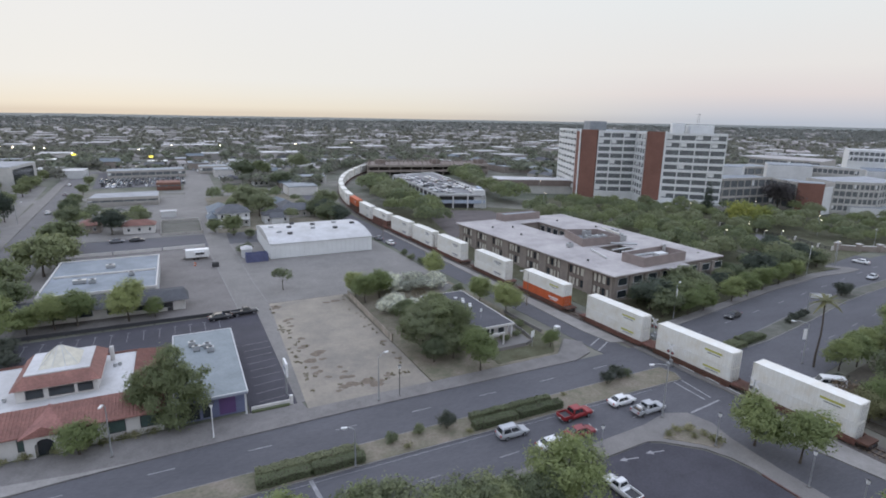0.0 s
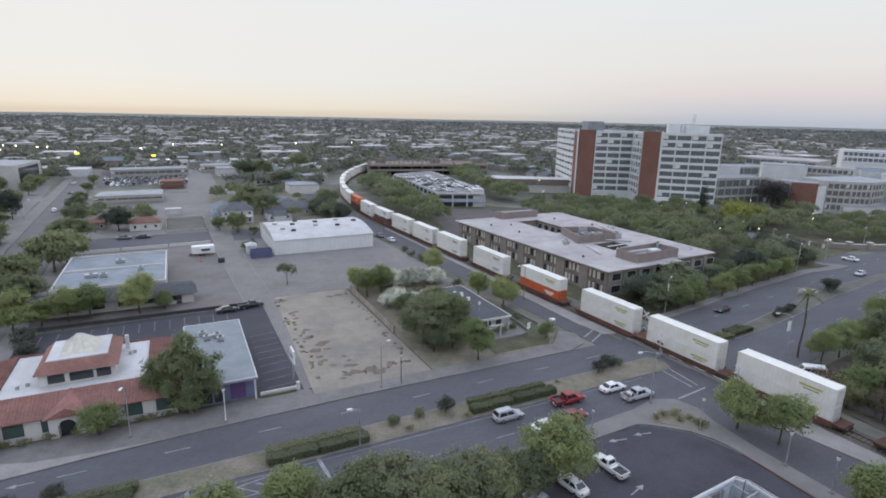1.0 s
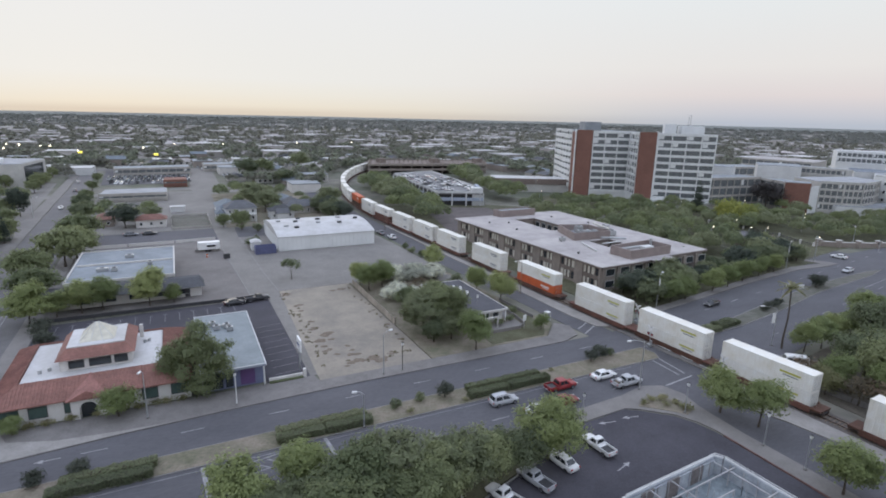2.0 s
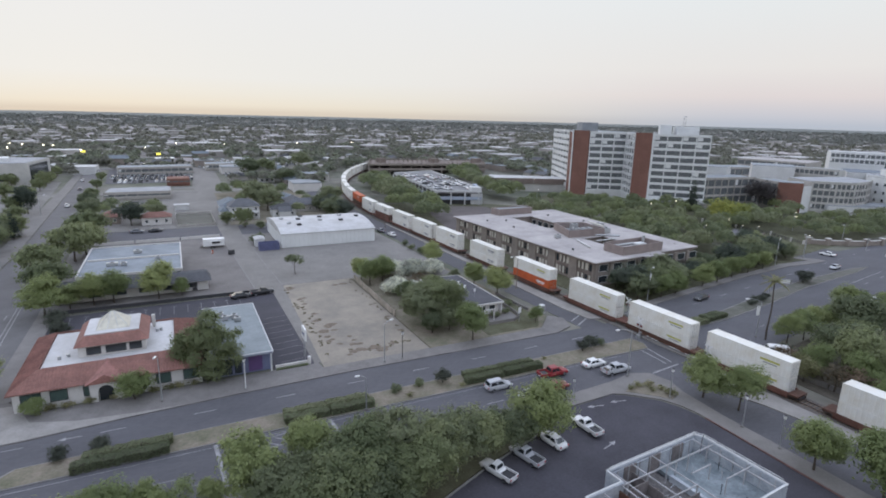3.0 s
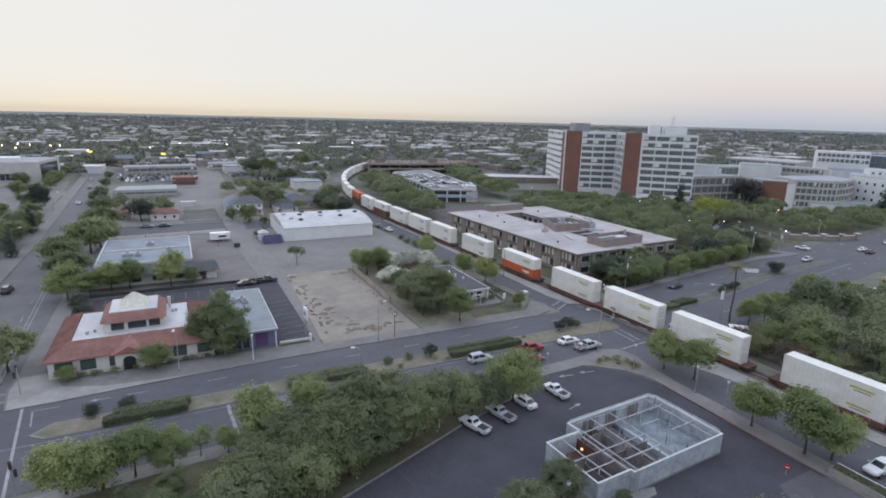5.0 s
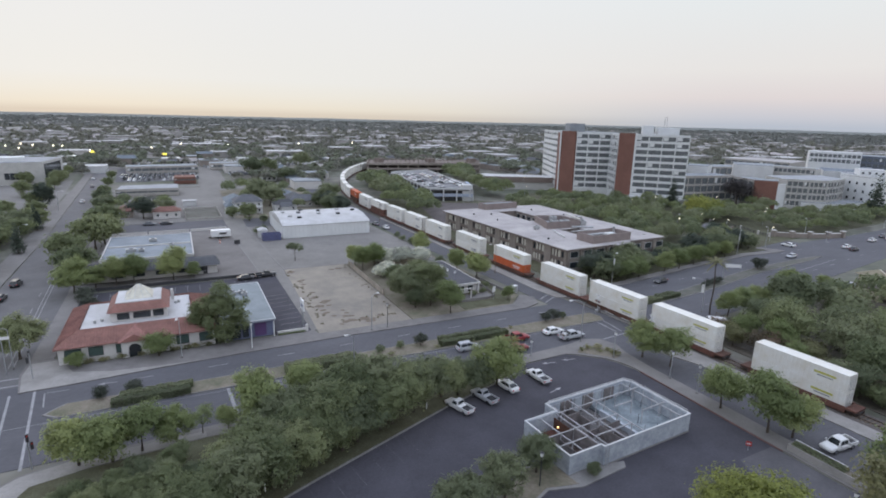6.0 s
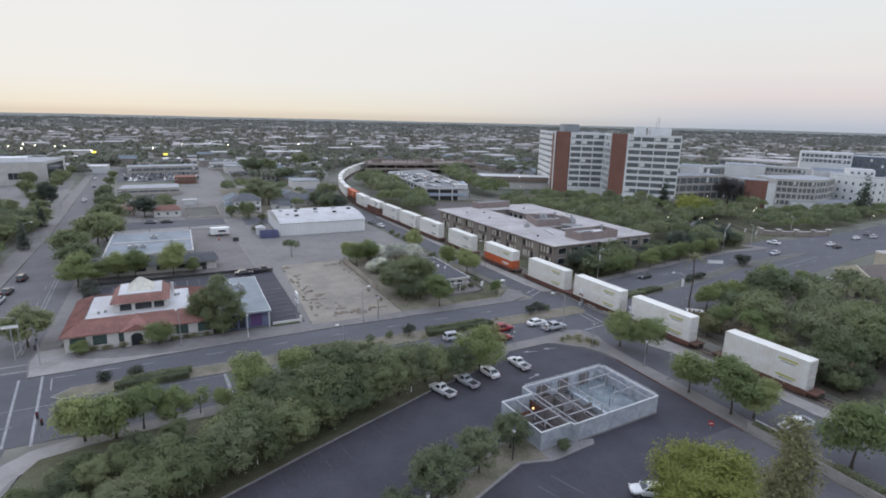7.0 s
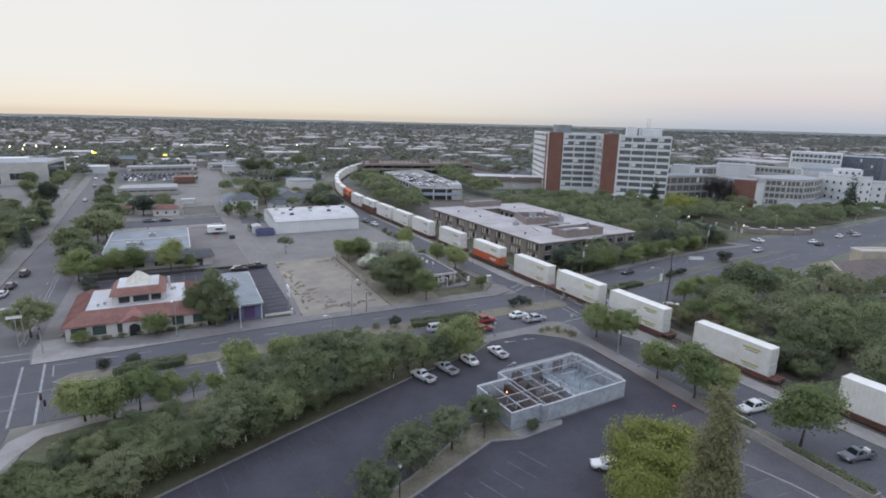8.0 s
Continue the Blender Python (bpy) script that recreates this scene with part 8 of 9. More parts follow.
def pane_on(lo, hi, i, f0, f1, g0, g1, out=0.012):
    """A glass pane lying on one side of a cabin."""
    a, b, c, d = (Vector(v) for v in (lo[i], lo[(i + 1) % 4], hi[(i + 1) % 4], hi[i]))
    def P(f, g):
        return a.lerp(b, f).lerp(d.lerp(c, f), g)
    n = (b - a).cross(d - a).normalized()
    bm = bmesh.new()
    q = [P(f0, g0), P(f1, g0), P(f1, g1), P(f0, g1)]
    inner = [bm.verts.new(p - n * 0.01) for p in q]
    outer = [bm.verts.new(p + n * out) for p in q]
    bm.faces.new(outer)
    bm.faces.new(inner[::-1])
    for k in range(4):
        bm.faces.new((inner[k], inner[(k + 1) % 4], outer[(k + 1) % 4], outer[k]))
    return bm


WHEEL = {}


def wheel(parent, x, y, r):
    if r not in WHEEL:
        bm = bar((0, -0.11, 0), (0, 0.11, 0), r, n=18)
        bmesh.ops.bevel(bm, geom=[e for e in bm.edges if len(e.link_faces) == 2 and any(len(f.verts) > 6 for f in e.link_faces)], offset=0.03, segments=1, affect="EDGES")
        t = bpy.data.meshes.new("tyre")
        bm.to_mesh(t)
        bm.free()
        t.materials.append(RUBBER)
        bm = bar((0, -0.125, 0), (0, 0.125, 0), r * 0.62, n=14)
        m = bpy.data.meshes.new("rim")
        bm.to_mesh(m)
        bm.free()
        m.materials.append(CHROME)
        WHEEL[r] = (t, m)
    t = link("wheel", WHEEL[r][0], None, parent)
    t.location = (x, y, r)
    link("rim", WHEEL[r][1], None, t)


def lights(t, xf, xr, hw, zf, zr, lit=False):
    for s in (-1, 1):
        part("headlight", soft_box(xf - 0.14, xf, s * hw * 0.72 - 0.2, s * hw * 0.72 + 0.2, zf - 0.09, zf + 0.09, 0.03), HEAD, t)
        part("tail_light", soft_box(xr, xr + 0.1, s * hw * 0.78 - 0.14, s * hw * 0.78 + 0.14, zr - 0.1, zr + 0.12, 0.03), TAIL_ON if lit else TAIL, t)
    part("plate", cube(xr - 0.02, xr + 0.03, -0.16, 0.16, zr - 0.28, zr - 0.16), WHITE_PAINT, t)


def sedan(name, colour, label, group="", lit=False, suv=False):
    t = thing(name, (0, 0, 0), label, "car", group)
    top, belt = (1.72, 1.0) if suv else (1.43, 0.90)
    body = [(-2.32, 0.62, 0.42, 0.70, 0.78), (-2.22, 0.82, 0.30, belt - 0.08, belt + 0.02), (-1.7, 0.90, 0.24, belt, belt + 0.05), (-0.4, 0.92, 0.22, belt, belt + 0.04), (0.9, 0.92, 0.22, belt - 0.02, belt + 0.03), (1.3, 0.90, 0.24, belt - 0.10, belt - 0.02), (2.05, 0.84, 0.28, 0.68, 0.76), (2.32, 0.6, 0.40, 0.56, 0.62)]
    part("body", loft(body), colour, t)
    bm = bmesh.new()
    if suv:
        lo, hi = cabin(bm, -2.2, 1.15, -1.95, 0.35, 0.82, 0.66, belt, top)
    else:
        lo, hi = cabin(bm, -1.75, 1.15, -1.05, 0.35, 0.80, 0.60, belt, top)
    lo, hi = [v.co.copy() for v in lo], [v.co.copy() for v in hi]
    bmesh.ops.bevel(bm, geom=[e for e in bm.edges], offset=0.05, segments=2, affect="EDGES")
    part("roof", bm, colour, t)
    part("windscreen", pane_on(lo, hi, 1, 0.08, 0.92, 0.10, 0.9), CAR_GLASS, t)
    part("rear_window", pane_on(lo, hi, 3, 0.08, 0.92, 0.12, 0.88), CAR_GLASS, t)
    for i in (0, 2):
        for f0, f1 in ((0.10, 0.48), (0.52, 0.88)):
            part("side_window", pane_on(lo, hi, i, f0, f1, 0.12, 0.86), CAR_GLASS, t)
    if suv:
        for s in (-1, 1):
            part("roof_rail", bar((-1.8, s * 0.6, top + 0.06), (0.2, s * 0.6, top + 0.06), 0.025, n=5), DARK_STEEL, t)
    for x in (-1.38, 1.42):
        for y in (-0.80, 0.80):
            wheel(t, x, y, 0.34 if suv else 0.32)
    lights(t, 2.28, -2.34, 0.86, 0.66, 0.80, lit)
    for s in (-1, 1):
        part("mirror", soft_box(0.85, 1.0, min(s * 0.9, s * 1.06), max(s * 0.9, s * 1.06), belt + 0.02, belt + 0.16, 0.03), colour, t)
    return t


def pickup(name, colour, label, group="", long_cab=False, load=False, lit=False):
    t = thing(name, (0, 0, 0), label, "pickup truck", group)
    belt = 1.05
    body = [(-2.78, 0.80, 0.50, 0.76, 0.80), (-2.6, 0.92, 0.36, 0.78, 0.80), (-1.0, 0.94, 0.34, 0.78, 0.80), (-0.4, 0.95, 0.32, belt, belt + 0.04), (1.1, 0.95, 0.32, belt, belt + 0.04), (1.5, 0.94, 0.34, belt - 0.06, belt + 0.02), (2.45, 0.90, 0.38, 0.92, 1.0), (2.75, 0.74, 0.46, 0.72, 0.80)]
    part("body", loft(body), colour, t)
    back = -1.05 if long_cab else -0.45
    for s in (-1, 1):
        y0, y1 = sorted((s * 0.84, s * 0.95))
        part("bed_side", soft_box(-2.78, back - 0.05, y0, y1, 0.7, 1.12, 0.03), colour, t)
    part("tailgate", soft_box(-2.82, -2.70, -0.83, 0.83, 0.66, 1.12, 0.03), colour, t)
    part("bed_front", cube(back - 0.12, back - 0.04, -0.83, 0.83, 0.7, 1.12), colour, t)
    part("bed_liner", cube(-2.69, back - 0.13, -0.83, 0.83, 0.80, 0.86), DARK_STEEL, t, "black bed liner")
    if load:
        for k in range(5):
            part("load", soft_box(-2.5 + 0.28 * k, -2.2 + 0.28 * k, -0.6 + 0.1 * k, 0.3 + 0.1 * k, 0.87, 1.25 + 0.08 * (k % 3), 0.04), (WOOD, STEEL, WHITE_PAINT)[k % 3], t)
    bm = bmesh.new()
    lo, hi = cabin(bm, back, 1.35, back + 0.22, 0.62, 0.86, 0.68, belt, 1.74)
    lo, hi = [v.co.copy() for v in lo], [v.co.copy() for v in hi]
    bmesh.ops.bevel(bm, geom=[e for e in bm.edges], offset=0.05, segments=2, affect="EDGES")
    part("cab_roof", bm, colour, t)
    part("windscreen", pane_on(lo, hi, 1, 0.08, 0.92, 0.10, 0.88), CAR_GLASS, t)
    part("rear_window", pane_on(lo, hi, 3, 0.10, 0.90, 0.2, 0.85), CAR_GLASS, t)
    for i in (0, 2):
        for f0, f1 in (((0.1, 0.48), (0.52, 0.86)) if long_cab else ((0.16, 0.82),)):
            part("side_window", pane_on(lo, hi, i, f0, f1, 0.12, 0.84), CAR_GLASS, t)
    for x in (-1.75, 1.72):
        for y in (-0.83, 0.83):
            wheel(t, x, y, 0.38)
    lights(t, 2.72, -2.84, 0.9, 0.78, 0.86, lit)
    part("bumper", soft_box(-2.95, -2.83, -0.88, 0.88, 0.44, 0.60, 0.03), CHROME, t)
    for s in (-1, 1):
        part("mirror", soft_box(0.95, 1.1, min(s * 0.95, s * 1.15), max(s * 0.95, s * 1.15), belt + 0.05, belt + 0.25, 0.03), colour, t)
    return t


def van(name, colour, label):
    t = thing(name, (0, 0, 0), label, "van")
    body = [(-2.7, 0.86, 0.42, 1.0, 1.1), (-2.6, 0.97, 0.32, 1.15, 1.2), (1.3, 0.98, 0.32, 1.15, 1.2), (1.7, 0.96, 0.34, 1.05, 1.12), (2.5, 0.86, 0.38, 0.85, 0.95), (2.68, 0.7, 0.45, 0.7, 0.78)]
    part("body", loft(body), colour, t)
    bm = bmesh.new()
    lo, hi = cabin(bm, -2.62, 1.75, -2.5, 0.9, 0.93, 0.80, 1.12, 2.15)
    lo, hi = [v.co.copy() for v in lo], [v.co.copy() for v in hi]
    bmesh.ops.bevel(bm, geom=[e for e in bm.edges], offset=0.08, segments=2, affect="EDGES")
    part("roof", bm, colour, t)
    part("windscreen", pane_on(lo, hi, 1, 0.08, 0.92, 0.1, 0.8), CAR_GLASS, t)
    part("rear_window", pane_on(lo, hi, 3, 0.1, 0.9, 0.25, 0.75), CAR_GLASS, t)
    for i in (0, 2):
        for f0, f1 in ((0.06, 0.3), (0.33, 0.6), (0.64, 0.9)):
            part("side_window", pane_on(lo, hi, i, f0, f1, 0.15, 0.7), CAR_GLASS, t)
    for x in (-1.7, 1.7):
        for y in (-0.84, 0.84):
            wheel(t, x, y, 0.36)
    lights(t, 2.66, -2.72, 0.9, 0.78, 0.95)
    return t


def put(t, x, y, turn=0.0, z=0.0):
    t.matrix_world = pose(x, y, z, 0, 0, turn)
    return t


def small(t):
    t.scale = (0.9, 0.9, 0.93)
    return t


WAIT = "cars waiting at the crossing"
put(pickup("pickup_truck", P_RED, "red pickup waiting at the level crossing", WAIT, True), 49.2, 54.8)
put(sedan("sedan", P_MAROON, "dark red sedan waiting at the crossing", WAIT), 46.8, 50.8)
put(sedan("sedan", P_WHITE, "white hatchback waiting at the crossing", WAIT), 58.3, 54.9)
put(pickup("pickup_truck", P_SILVER, "silver crew-cab pickup with a loaded bed", WAIT, True, True), 60.2, 51.4)
put(sedan("suv", P_SILVER, "silver estate car with roof rails waiting", WAIT, suv=True), 38.2, 54.7)
put(sedan("sedan", P_WHITE, "white car half under the trees", WAIT), 41.6, 50.2)
white_pickup = small(put(pickup("pickup_truck", P_WHITE, "white pickup with an open black bed", "pickups in the car park"), 43.4, 39.5, 94, 0.03))
small(copy_thing(white_pickup, pose(26.6, 36.2, 0.03, 0, 0, 109)))
small(put(pickup("pickup_truck", P_SILVER, "silver pickup parked beside the trees", "pickups in the car park"), 31.6, 37.3, 104, 0.03))
white_sedan = put(sedan("sedan", P_WHITE, "white sedan parked in a bay"), 36.8, 38.8, 98, 0.03)
copy_thing(white_sedan, pose(38.6, 4.6, 0.03, 0, 0, 150))
put(van("van", P_WHITE, "white minibus parked beyond the railway"), 93.2, 44.6, 140)
put(pickup("pickup_truck", P_WHITE, "white pickup on the street by the railway", "", True), 69.4, 6.4, 176)
small(put(pickup("utility_truck", P_GREY, "grey utility truck with a loaded bed", "", False, True), 70.6, -7.4, 170))
dark_sedan = put(sedan("sedan", P_BLACK, "black sedan parked at the kerb"), -47.2, 120.0, 88)
copy_thing(dark_sedan, pose(108.6, 73.0, 0, 0, 0, 189))
put(sedan("suv", P_BLACK, "black estate car on the side street", suv=True), -46.6, 131.5, 88)
grey_sedan = put(sedan("sedan", P_GREY, "dark grey sedan parked at the kerb"), -20.0, 203.2)
silver_sedan = put(sedan("sedan", P_SILVER, "silver sedan parked at the kerb"), -47.4, 113.2, 88)
put(pickup("pickup_truck", P_BLACK, "black pickup parked by the low fence"), 10.4, 117.6, 8, 0.05)
copy_thing(dark_sedan, pose(5.4, 116.6, 0.05, 0, 0, 6))
copy_thing(grey_sedan, pose(61.6, 176.0, 0, 0, 0, 92))
copy_thing(white_sedan, pose(63.0, 168.0, 0, 0, 0, 92))
copy_thing(white_sedan, pose(190.2, 88.6, 0, 0, 0, 100))
copy_thing(silver_sedan, pose(174.0, 77.5, 0, 0, 0, 189))
copy_thing(white_sedan, pose(209.0, 79.0, 0, 0, 0, 9))
copy_thing(dark_sedan, pose(207.0, 75.5, 0, 0, 0, 9))
copy_thing(white_sedan, pose(232.0, 82.0, 0, 0, 0, 9))
copy_thing(grey_sedan, pose(246.0, 85.0, 0, 0, 0, 9))
copy_thing(silver_sedan, pose(242.0, 81.0, 0, 0, 0, 9))
copy_thing(white_sedan, pose(-50.2, 272.0, 0, 0, 0, 93))
copy_thing(grey_sedan, pose(-52.5, 330.0, 0, 0, 0, 93))
copy_thing(white_sedan, pose(-56.5, 372.0, 0, 0, 0, 93))

copy_thing(dark_sedan, pose(-14.2, 203.0, 0, 0, 0, 0))
copy_thing(silver_sedan, pose(38.0, 193.0, 0, 0, 0, 180))
for i, (x, y) in enumerate(((152, 60), (155.5, 57.5), (149, 62.5), (146, 38))):
    copy_thing((white_sedan, silver_sedan)[i % 2], pose(x, y - 8, 0.05, 0, 0, 20))
trailer = at_world(thing("box_trailer", (2.8, 171, 0), "white serving trailer with an open hatch in the yard", "trailer"))
part("body", soft_box(0.0, 6.3, 170.2, 172.6, 0.7, 3.0, 0.08), WHITE_PAINT, trailer)
part("hatch", cube(2.6, 5.0, 170.14, 170.197, 1.5, 2.3), DARK_STEEL, trailer, "open serving hatch")
part("hatch_flap", cube(2.5, 5.1, 169.4, 170.14, 2.36, 2.42), WHITE_PAINT, trailer)
part("chassis", cube(-0.9, 6.0, 170.6, 172.0, 0.45, 0.697), DARK_STEEL, trailer)
for x in (2.2, 3.2):
    for y in (170.3, 172.3):
        part("wheel", bar((x, y - 0.12, 0.36), (x, y + 0.12, 0.36), 0.34, n=12), RUBBER, trailer)

bin_ = at_world(thing("dumpster", (7.4, 160.3, 0), "black steel dumpster in the yard", "dumpster"))
part("body", soft_box(6.5, 8.3, 159.6, 160.9, 0.1, 1.15, 0.05), DARK_STEEL, bin_)
part("lid", soft_box(6.45, 8.35, 159.55, 160.95, 1.153, 1.25, 0.03), RUBBER, bin_)
for x in (6.7, 8.1):
    part("wheel", bar((x, 159.7, 0.1), (x, 159.8, 0.1), 0.1, n=8), RUBBER, bin_)
barrel = at_world(thing("barrel", (2.2, 163.2, 0), "orange and white traffic barrel in the yard", "traffic barrel"))
part("body", bar((2.2, 163.2, 0.04), (2.2, 163.2, 1.05), 0.3, 0.22, 12), ORANGE_METAL, barrel)
part("band", bar((2.2, 163.2, 0.45), (2.2, 163.2, 0.65), 0.285, 0.27, 12), WHITE_PAINT, barrel)

# cars on the parking deck, in rows
vr = random.Random(3)
fleet = (white_sedan, silver_sedan, grey_sedan, dark_sedan, white_sedan)
for px, py, n, turn in ((131.2, 229.5, 24, 170), (115.0, 237.0, 7, 12), (116.8, 259.0, 15, 12), (121.8, 263.0, 13, 12), (132.6, 275.0, 10, -10), (119.5, 235.0, 6, 12), (127.0, 251.0, 7, -10), (130.8, 250.4, 7, 170)):
    for k in range(n):
        if vr.random() < 0.82:
            far = n > 20
            c = copy_thing(vr.choice(fleet), pose(px + k * 2.75 * (0.20 if far else 0.16), py + k * 2.75 * 0.98, 6.2, 0, 0, turn + vr.choice((0, 180))))
            tagged(c, label="parked car on the open parking deck", group="cars on the parking deck")
for x, y in ((118.4, 286), (122, 300), (128, 311), (121.5, 262)):
    c = copy_thing(vr.choice(fleet), pose(x, y, 6.2, 0, 0, vr.uniform(0, 90)))
    tagged(c, label="parked car on the open parking deck", group="cars on the parking deck")

# rows of far parked cars, too small to part
fv2, ff2, gv2, gf2 = [], [], [], []
for k in range(760):
    x, y = vr.choice(((vr.uniform(-44, 3), 376 + 5.6 * vr.randrange(4)), (vr.uniform(-44, 3), 358 + 5.6 * vr.randrange(7)), (vr.uniform(24, 60), 380 + 6.2 * vr.randrange(9)), (vr.uniform(-60, 110), 440 + 6.2 * vr.randrange(14)), (vr.uniform(-60, 110), 452 + 6.2 * vr.randrange(8))))
    x = round(x / 2.8) * 2.8
    if abs(x + 42 + (y - 180) * 0.055) < 11:
        continue
    for (w, l, z0, z1, v, f) in ((0.9, 2.2, 0.3, 0.9, fv2, ff2), (0.72, 1.1, 0.9, 1.45, gv2, gf2)):
        q = [(x - w, y - l), (x + w, y - l), (x + w, y + l), (x - w, y + l)]
        k2 = 0.82
        q2 = [(x + (a - x) * k2, y + (b - y) * k2) for a, b in q]
        add(v, f, [(*p, z0) for p in q] + [(*p, z1) for p in q2], [(0, 1, 5, 4), (1, 2, 6, 5), (2, 3, 7, 6), (3, 0, 4, 7), (4, 5, 6, 7)])
stuff("far_cars", fv2, ff2, mat("far_car_paint", (0.40, 0.40, 0.41), 0.35, per_island=0.95, spec=0.6), "rows of far parked cars", "cars")
stuff("far_car_cabins", gv2, gf2, mat("far_car_cabin", (0.16, 0.17, 0.18), 0.2, per_island=0.9, spec=0.6), "cabins of far parked cars", "cars")

# ---- street furniture ----
def street_lamp(x, y, h, arm=0.0, turn=0.0, label="grey metal street lamp with a curved arm", banner=False, lit=False, base=0.0, material=STEEL):
    t = thing("street_lamp", (x, y, base), label, "street lamp", "street lamps", turn=turn)
    part("pole", bar((0, 0, 0), (0, 0, h), 0.11 if arm else 0.075, 0.06, 8), material, t)
    part("base_plate", soft_box(-0.22, 0.22, -0.22, 0.22, 0, 0.12, 0.03), CONCRETE, t)
    if arm:
        bm = bmesh.new()
        p = Vector((0, 0, h))
        for k in range(5):
            q = Vector((arm * (k + 1) / 5, 0, h + 0.55 * math.sin((k + 1) / 5 * 1.9)))
            tube(bm, p, q, 0.045, 0.04, 6)
            p = q
        part("arm", bm, material, t)
        hd = part("lamp_head", soft_box(p.x - 0.1, p.x + 0.62, -0.15, 0.15, p.z - 0.1, p.z + 0.09, 0.05), WHITE_PAINT, t)
        part("lens", soft_box(p.x + 0.05, p.x + 0.5, -0.11, 0.11, p.z - 0.16, p.z - 0.101, 0.02), LAMP_GLOW if lit else HEAD, hd)
    else:
        hd = part("lamp_head", bar((0, 0, h), (0, 0, h + 0.5), 0.17, 0.24, 8), WHITE_PAINT, t)
        part("cap", bar((0, 0, h + 0.5), (0, 0, h + 0.62), 0.28, 0.05, 8), DARK_STEEL, hd)
    if banner:
        part("banner", cube(0.12, 0.72, -0.02, 0.02, h - 2.9, h - 0.9), WHITE_PAINT, t, "plain white cloth banner")
        for z in (h - 2.92, h - 0.88):
            part("banner_arm", bar((0, 0, z), (0.76, 0, z), 0.02, n=5), STEEL, t)
    return t


street_lamp(-10.6, 71.6, 7.0, 0.7, 250, base=0.14)
street_lamp(1.2, 70.6, 4.6, base=0.14, label="short post lamp on the pavement", material=WHITE_PAINT)
street_lamp(28.0, 71.0, 4.6, base=0.14, label="short dark post lamp on the pavement", material=DARK_STEEL)
street_lamp(24.6, 71.0, 7.0, 1.3, 20, base=0.14)
street_lamp(16.6, 57.0, 5.0, 1.0, 170, base=0.14)
street_lamp(60.8, 49.3, 8.2, 2.6, 170, base=0.14)
street_lamp(95.2, 77.6, 7.6, 1.2, 20, banner=True, base=0.14, label="street lamp with a plain white banner")
street_lamp(99.0, 52.0, 7.6, 2.6, 150, banner=True, label="street lamp with a plain white banner")
mast = at_world(thing("mast_arm_sign", (126.4, 67.4, 0.14), "mast arm with a plain white sign over the road", "sign"))
part("pole", bar((126.4, 67.4, 0.14), (126.4, 67.4, 5.2), 0.12, 0.09, 8), STEEL, mast)
part("arm", bar((126.4, 67.4, 5.1), (130.2, 65.0, 5.1), 0.07, 0.05, 6), STEEL, mast)
part("board", wall_box((126.6, 67.2), (130.2, 64.9), 0, 4.2, -0.03, 0.03, 4.1, 5.0), WHITE_PAINT, mast)
street_lamp(160.6, 87.7, 7.6, 1.2, 20, banner=True, label="street lamp with a plain white banner")
street_lamp(61.6, 41.0, 4.4, base=0.2, label="short post lamp at the corner")
street_lamp(64.6, 30.6, 4.4, base=0.14, label="short post lamp at the kerb")
street_lamp(64.4, 25.0, 4.4, base=0.14, label="short post lamp at the kerb")
street_lamp(47.6, 47.5, 2.6, base=0.14, label="short post lamp by the entrance")
street_lamp(27.2, 16.6, 4.2, base=0.03, label="globe lamp in the planter strip", material=DARK_STEEL)
street_lamp(12.0, 9.6, 4.6, base=0.03, label="globe lamp in the planter strip", material=DARK_STEEL)
street_lamp(53.2, -3.4, 4.6, base=0.03, label="lamp post in the car park")
street_lamp(-36.0, 77.6, 7.0, 2.2, 190, label="signal pole with long arm at the corner", base=0.14)
street_lamp(-53.0, 170, 8.0, 1.8, 0, label="street lamp on the side street")
street_lamp(-56.0, 250, 8.0, 1.8, 0, label="street lamp on the side street")
street_lamp(70.5, 98.0, 8.0, 1.4, 170, label="wooden utility pole by the rail street", material=WOOD)
street_lamp(67.2, 142.0, 8.0, 1.4, 170, label="wooden utility pole by the rail street", material=WOOD)
street_lamp(65.5, 182.0, 8.0, 1.4, 170, label="wooden utility pole by the rail street", material=WOOD)
street_lamp(179.6, 90.4, 7.6, 2.5, 200, label="signal pole at the far junction")
street_lamp(212.0, 96.0, 7.6, 2.5, 200, label="signal pole at the far junction")


def signal_mast(x, y, turn, label, base=0.14):
    t = thing("traffic_signal", (x, y, base), label, "traffic signal", "traffic signals", turn=turn)
    part("pole", bar((0, 0, 0), (0, 0, 4.4), 0.09, 0.07, 8), STEEL, t)
    for i, (dx, z) in enumerate(((0.0, 4.3), (0.35, 3.2))):
        hd = part("signal_head", soft_box(dx - 0.16, dx + 0.16, -0.3, -0.08, z - 0.5, z + 0.5, 0.04), DARK_STEEL, t)
        for k in range(3):
            part("signal_lens", bar((dx, -0.3, z + 0.3 - 0.3 * k), (dx, -0.34, z + 0.3 - 0.3 * k), 0.1, n=10), TAIL if k == 0 else DARK_STEEL, hd)
    return t


signal_mast(-27.4, 44.6, 20, "traffic signal on the corner pavement")
signal_mast(-32.4, 72.2, 200, "traffic signal on the corner pavement")
signal_mast(212.5, 88.0, 90, "traffic signal at the far junction", 0.0)
board = at_world(thing("street_name_board", (-37, 77, 0), "white street name board on a mast arm", "sign"))
part("board", soft_box(-37.8, -35.4, 75.6, 75.68, 6.1, 6.6, 0.02), WHITE_PAINT, board)
part("mast", bar((-36.6, 75.9, 0), (-36.6, 75.9, 6.7), 0.09, n=8), STEEL, board)


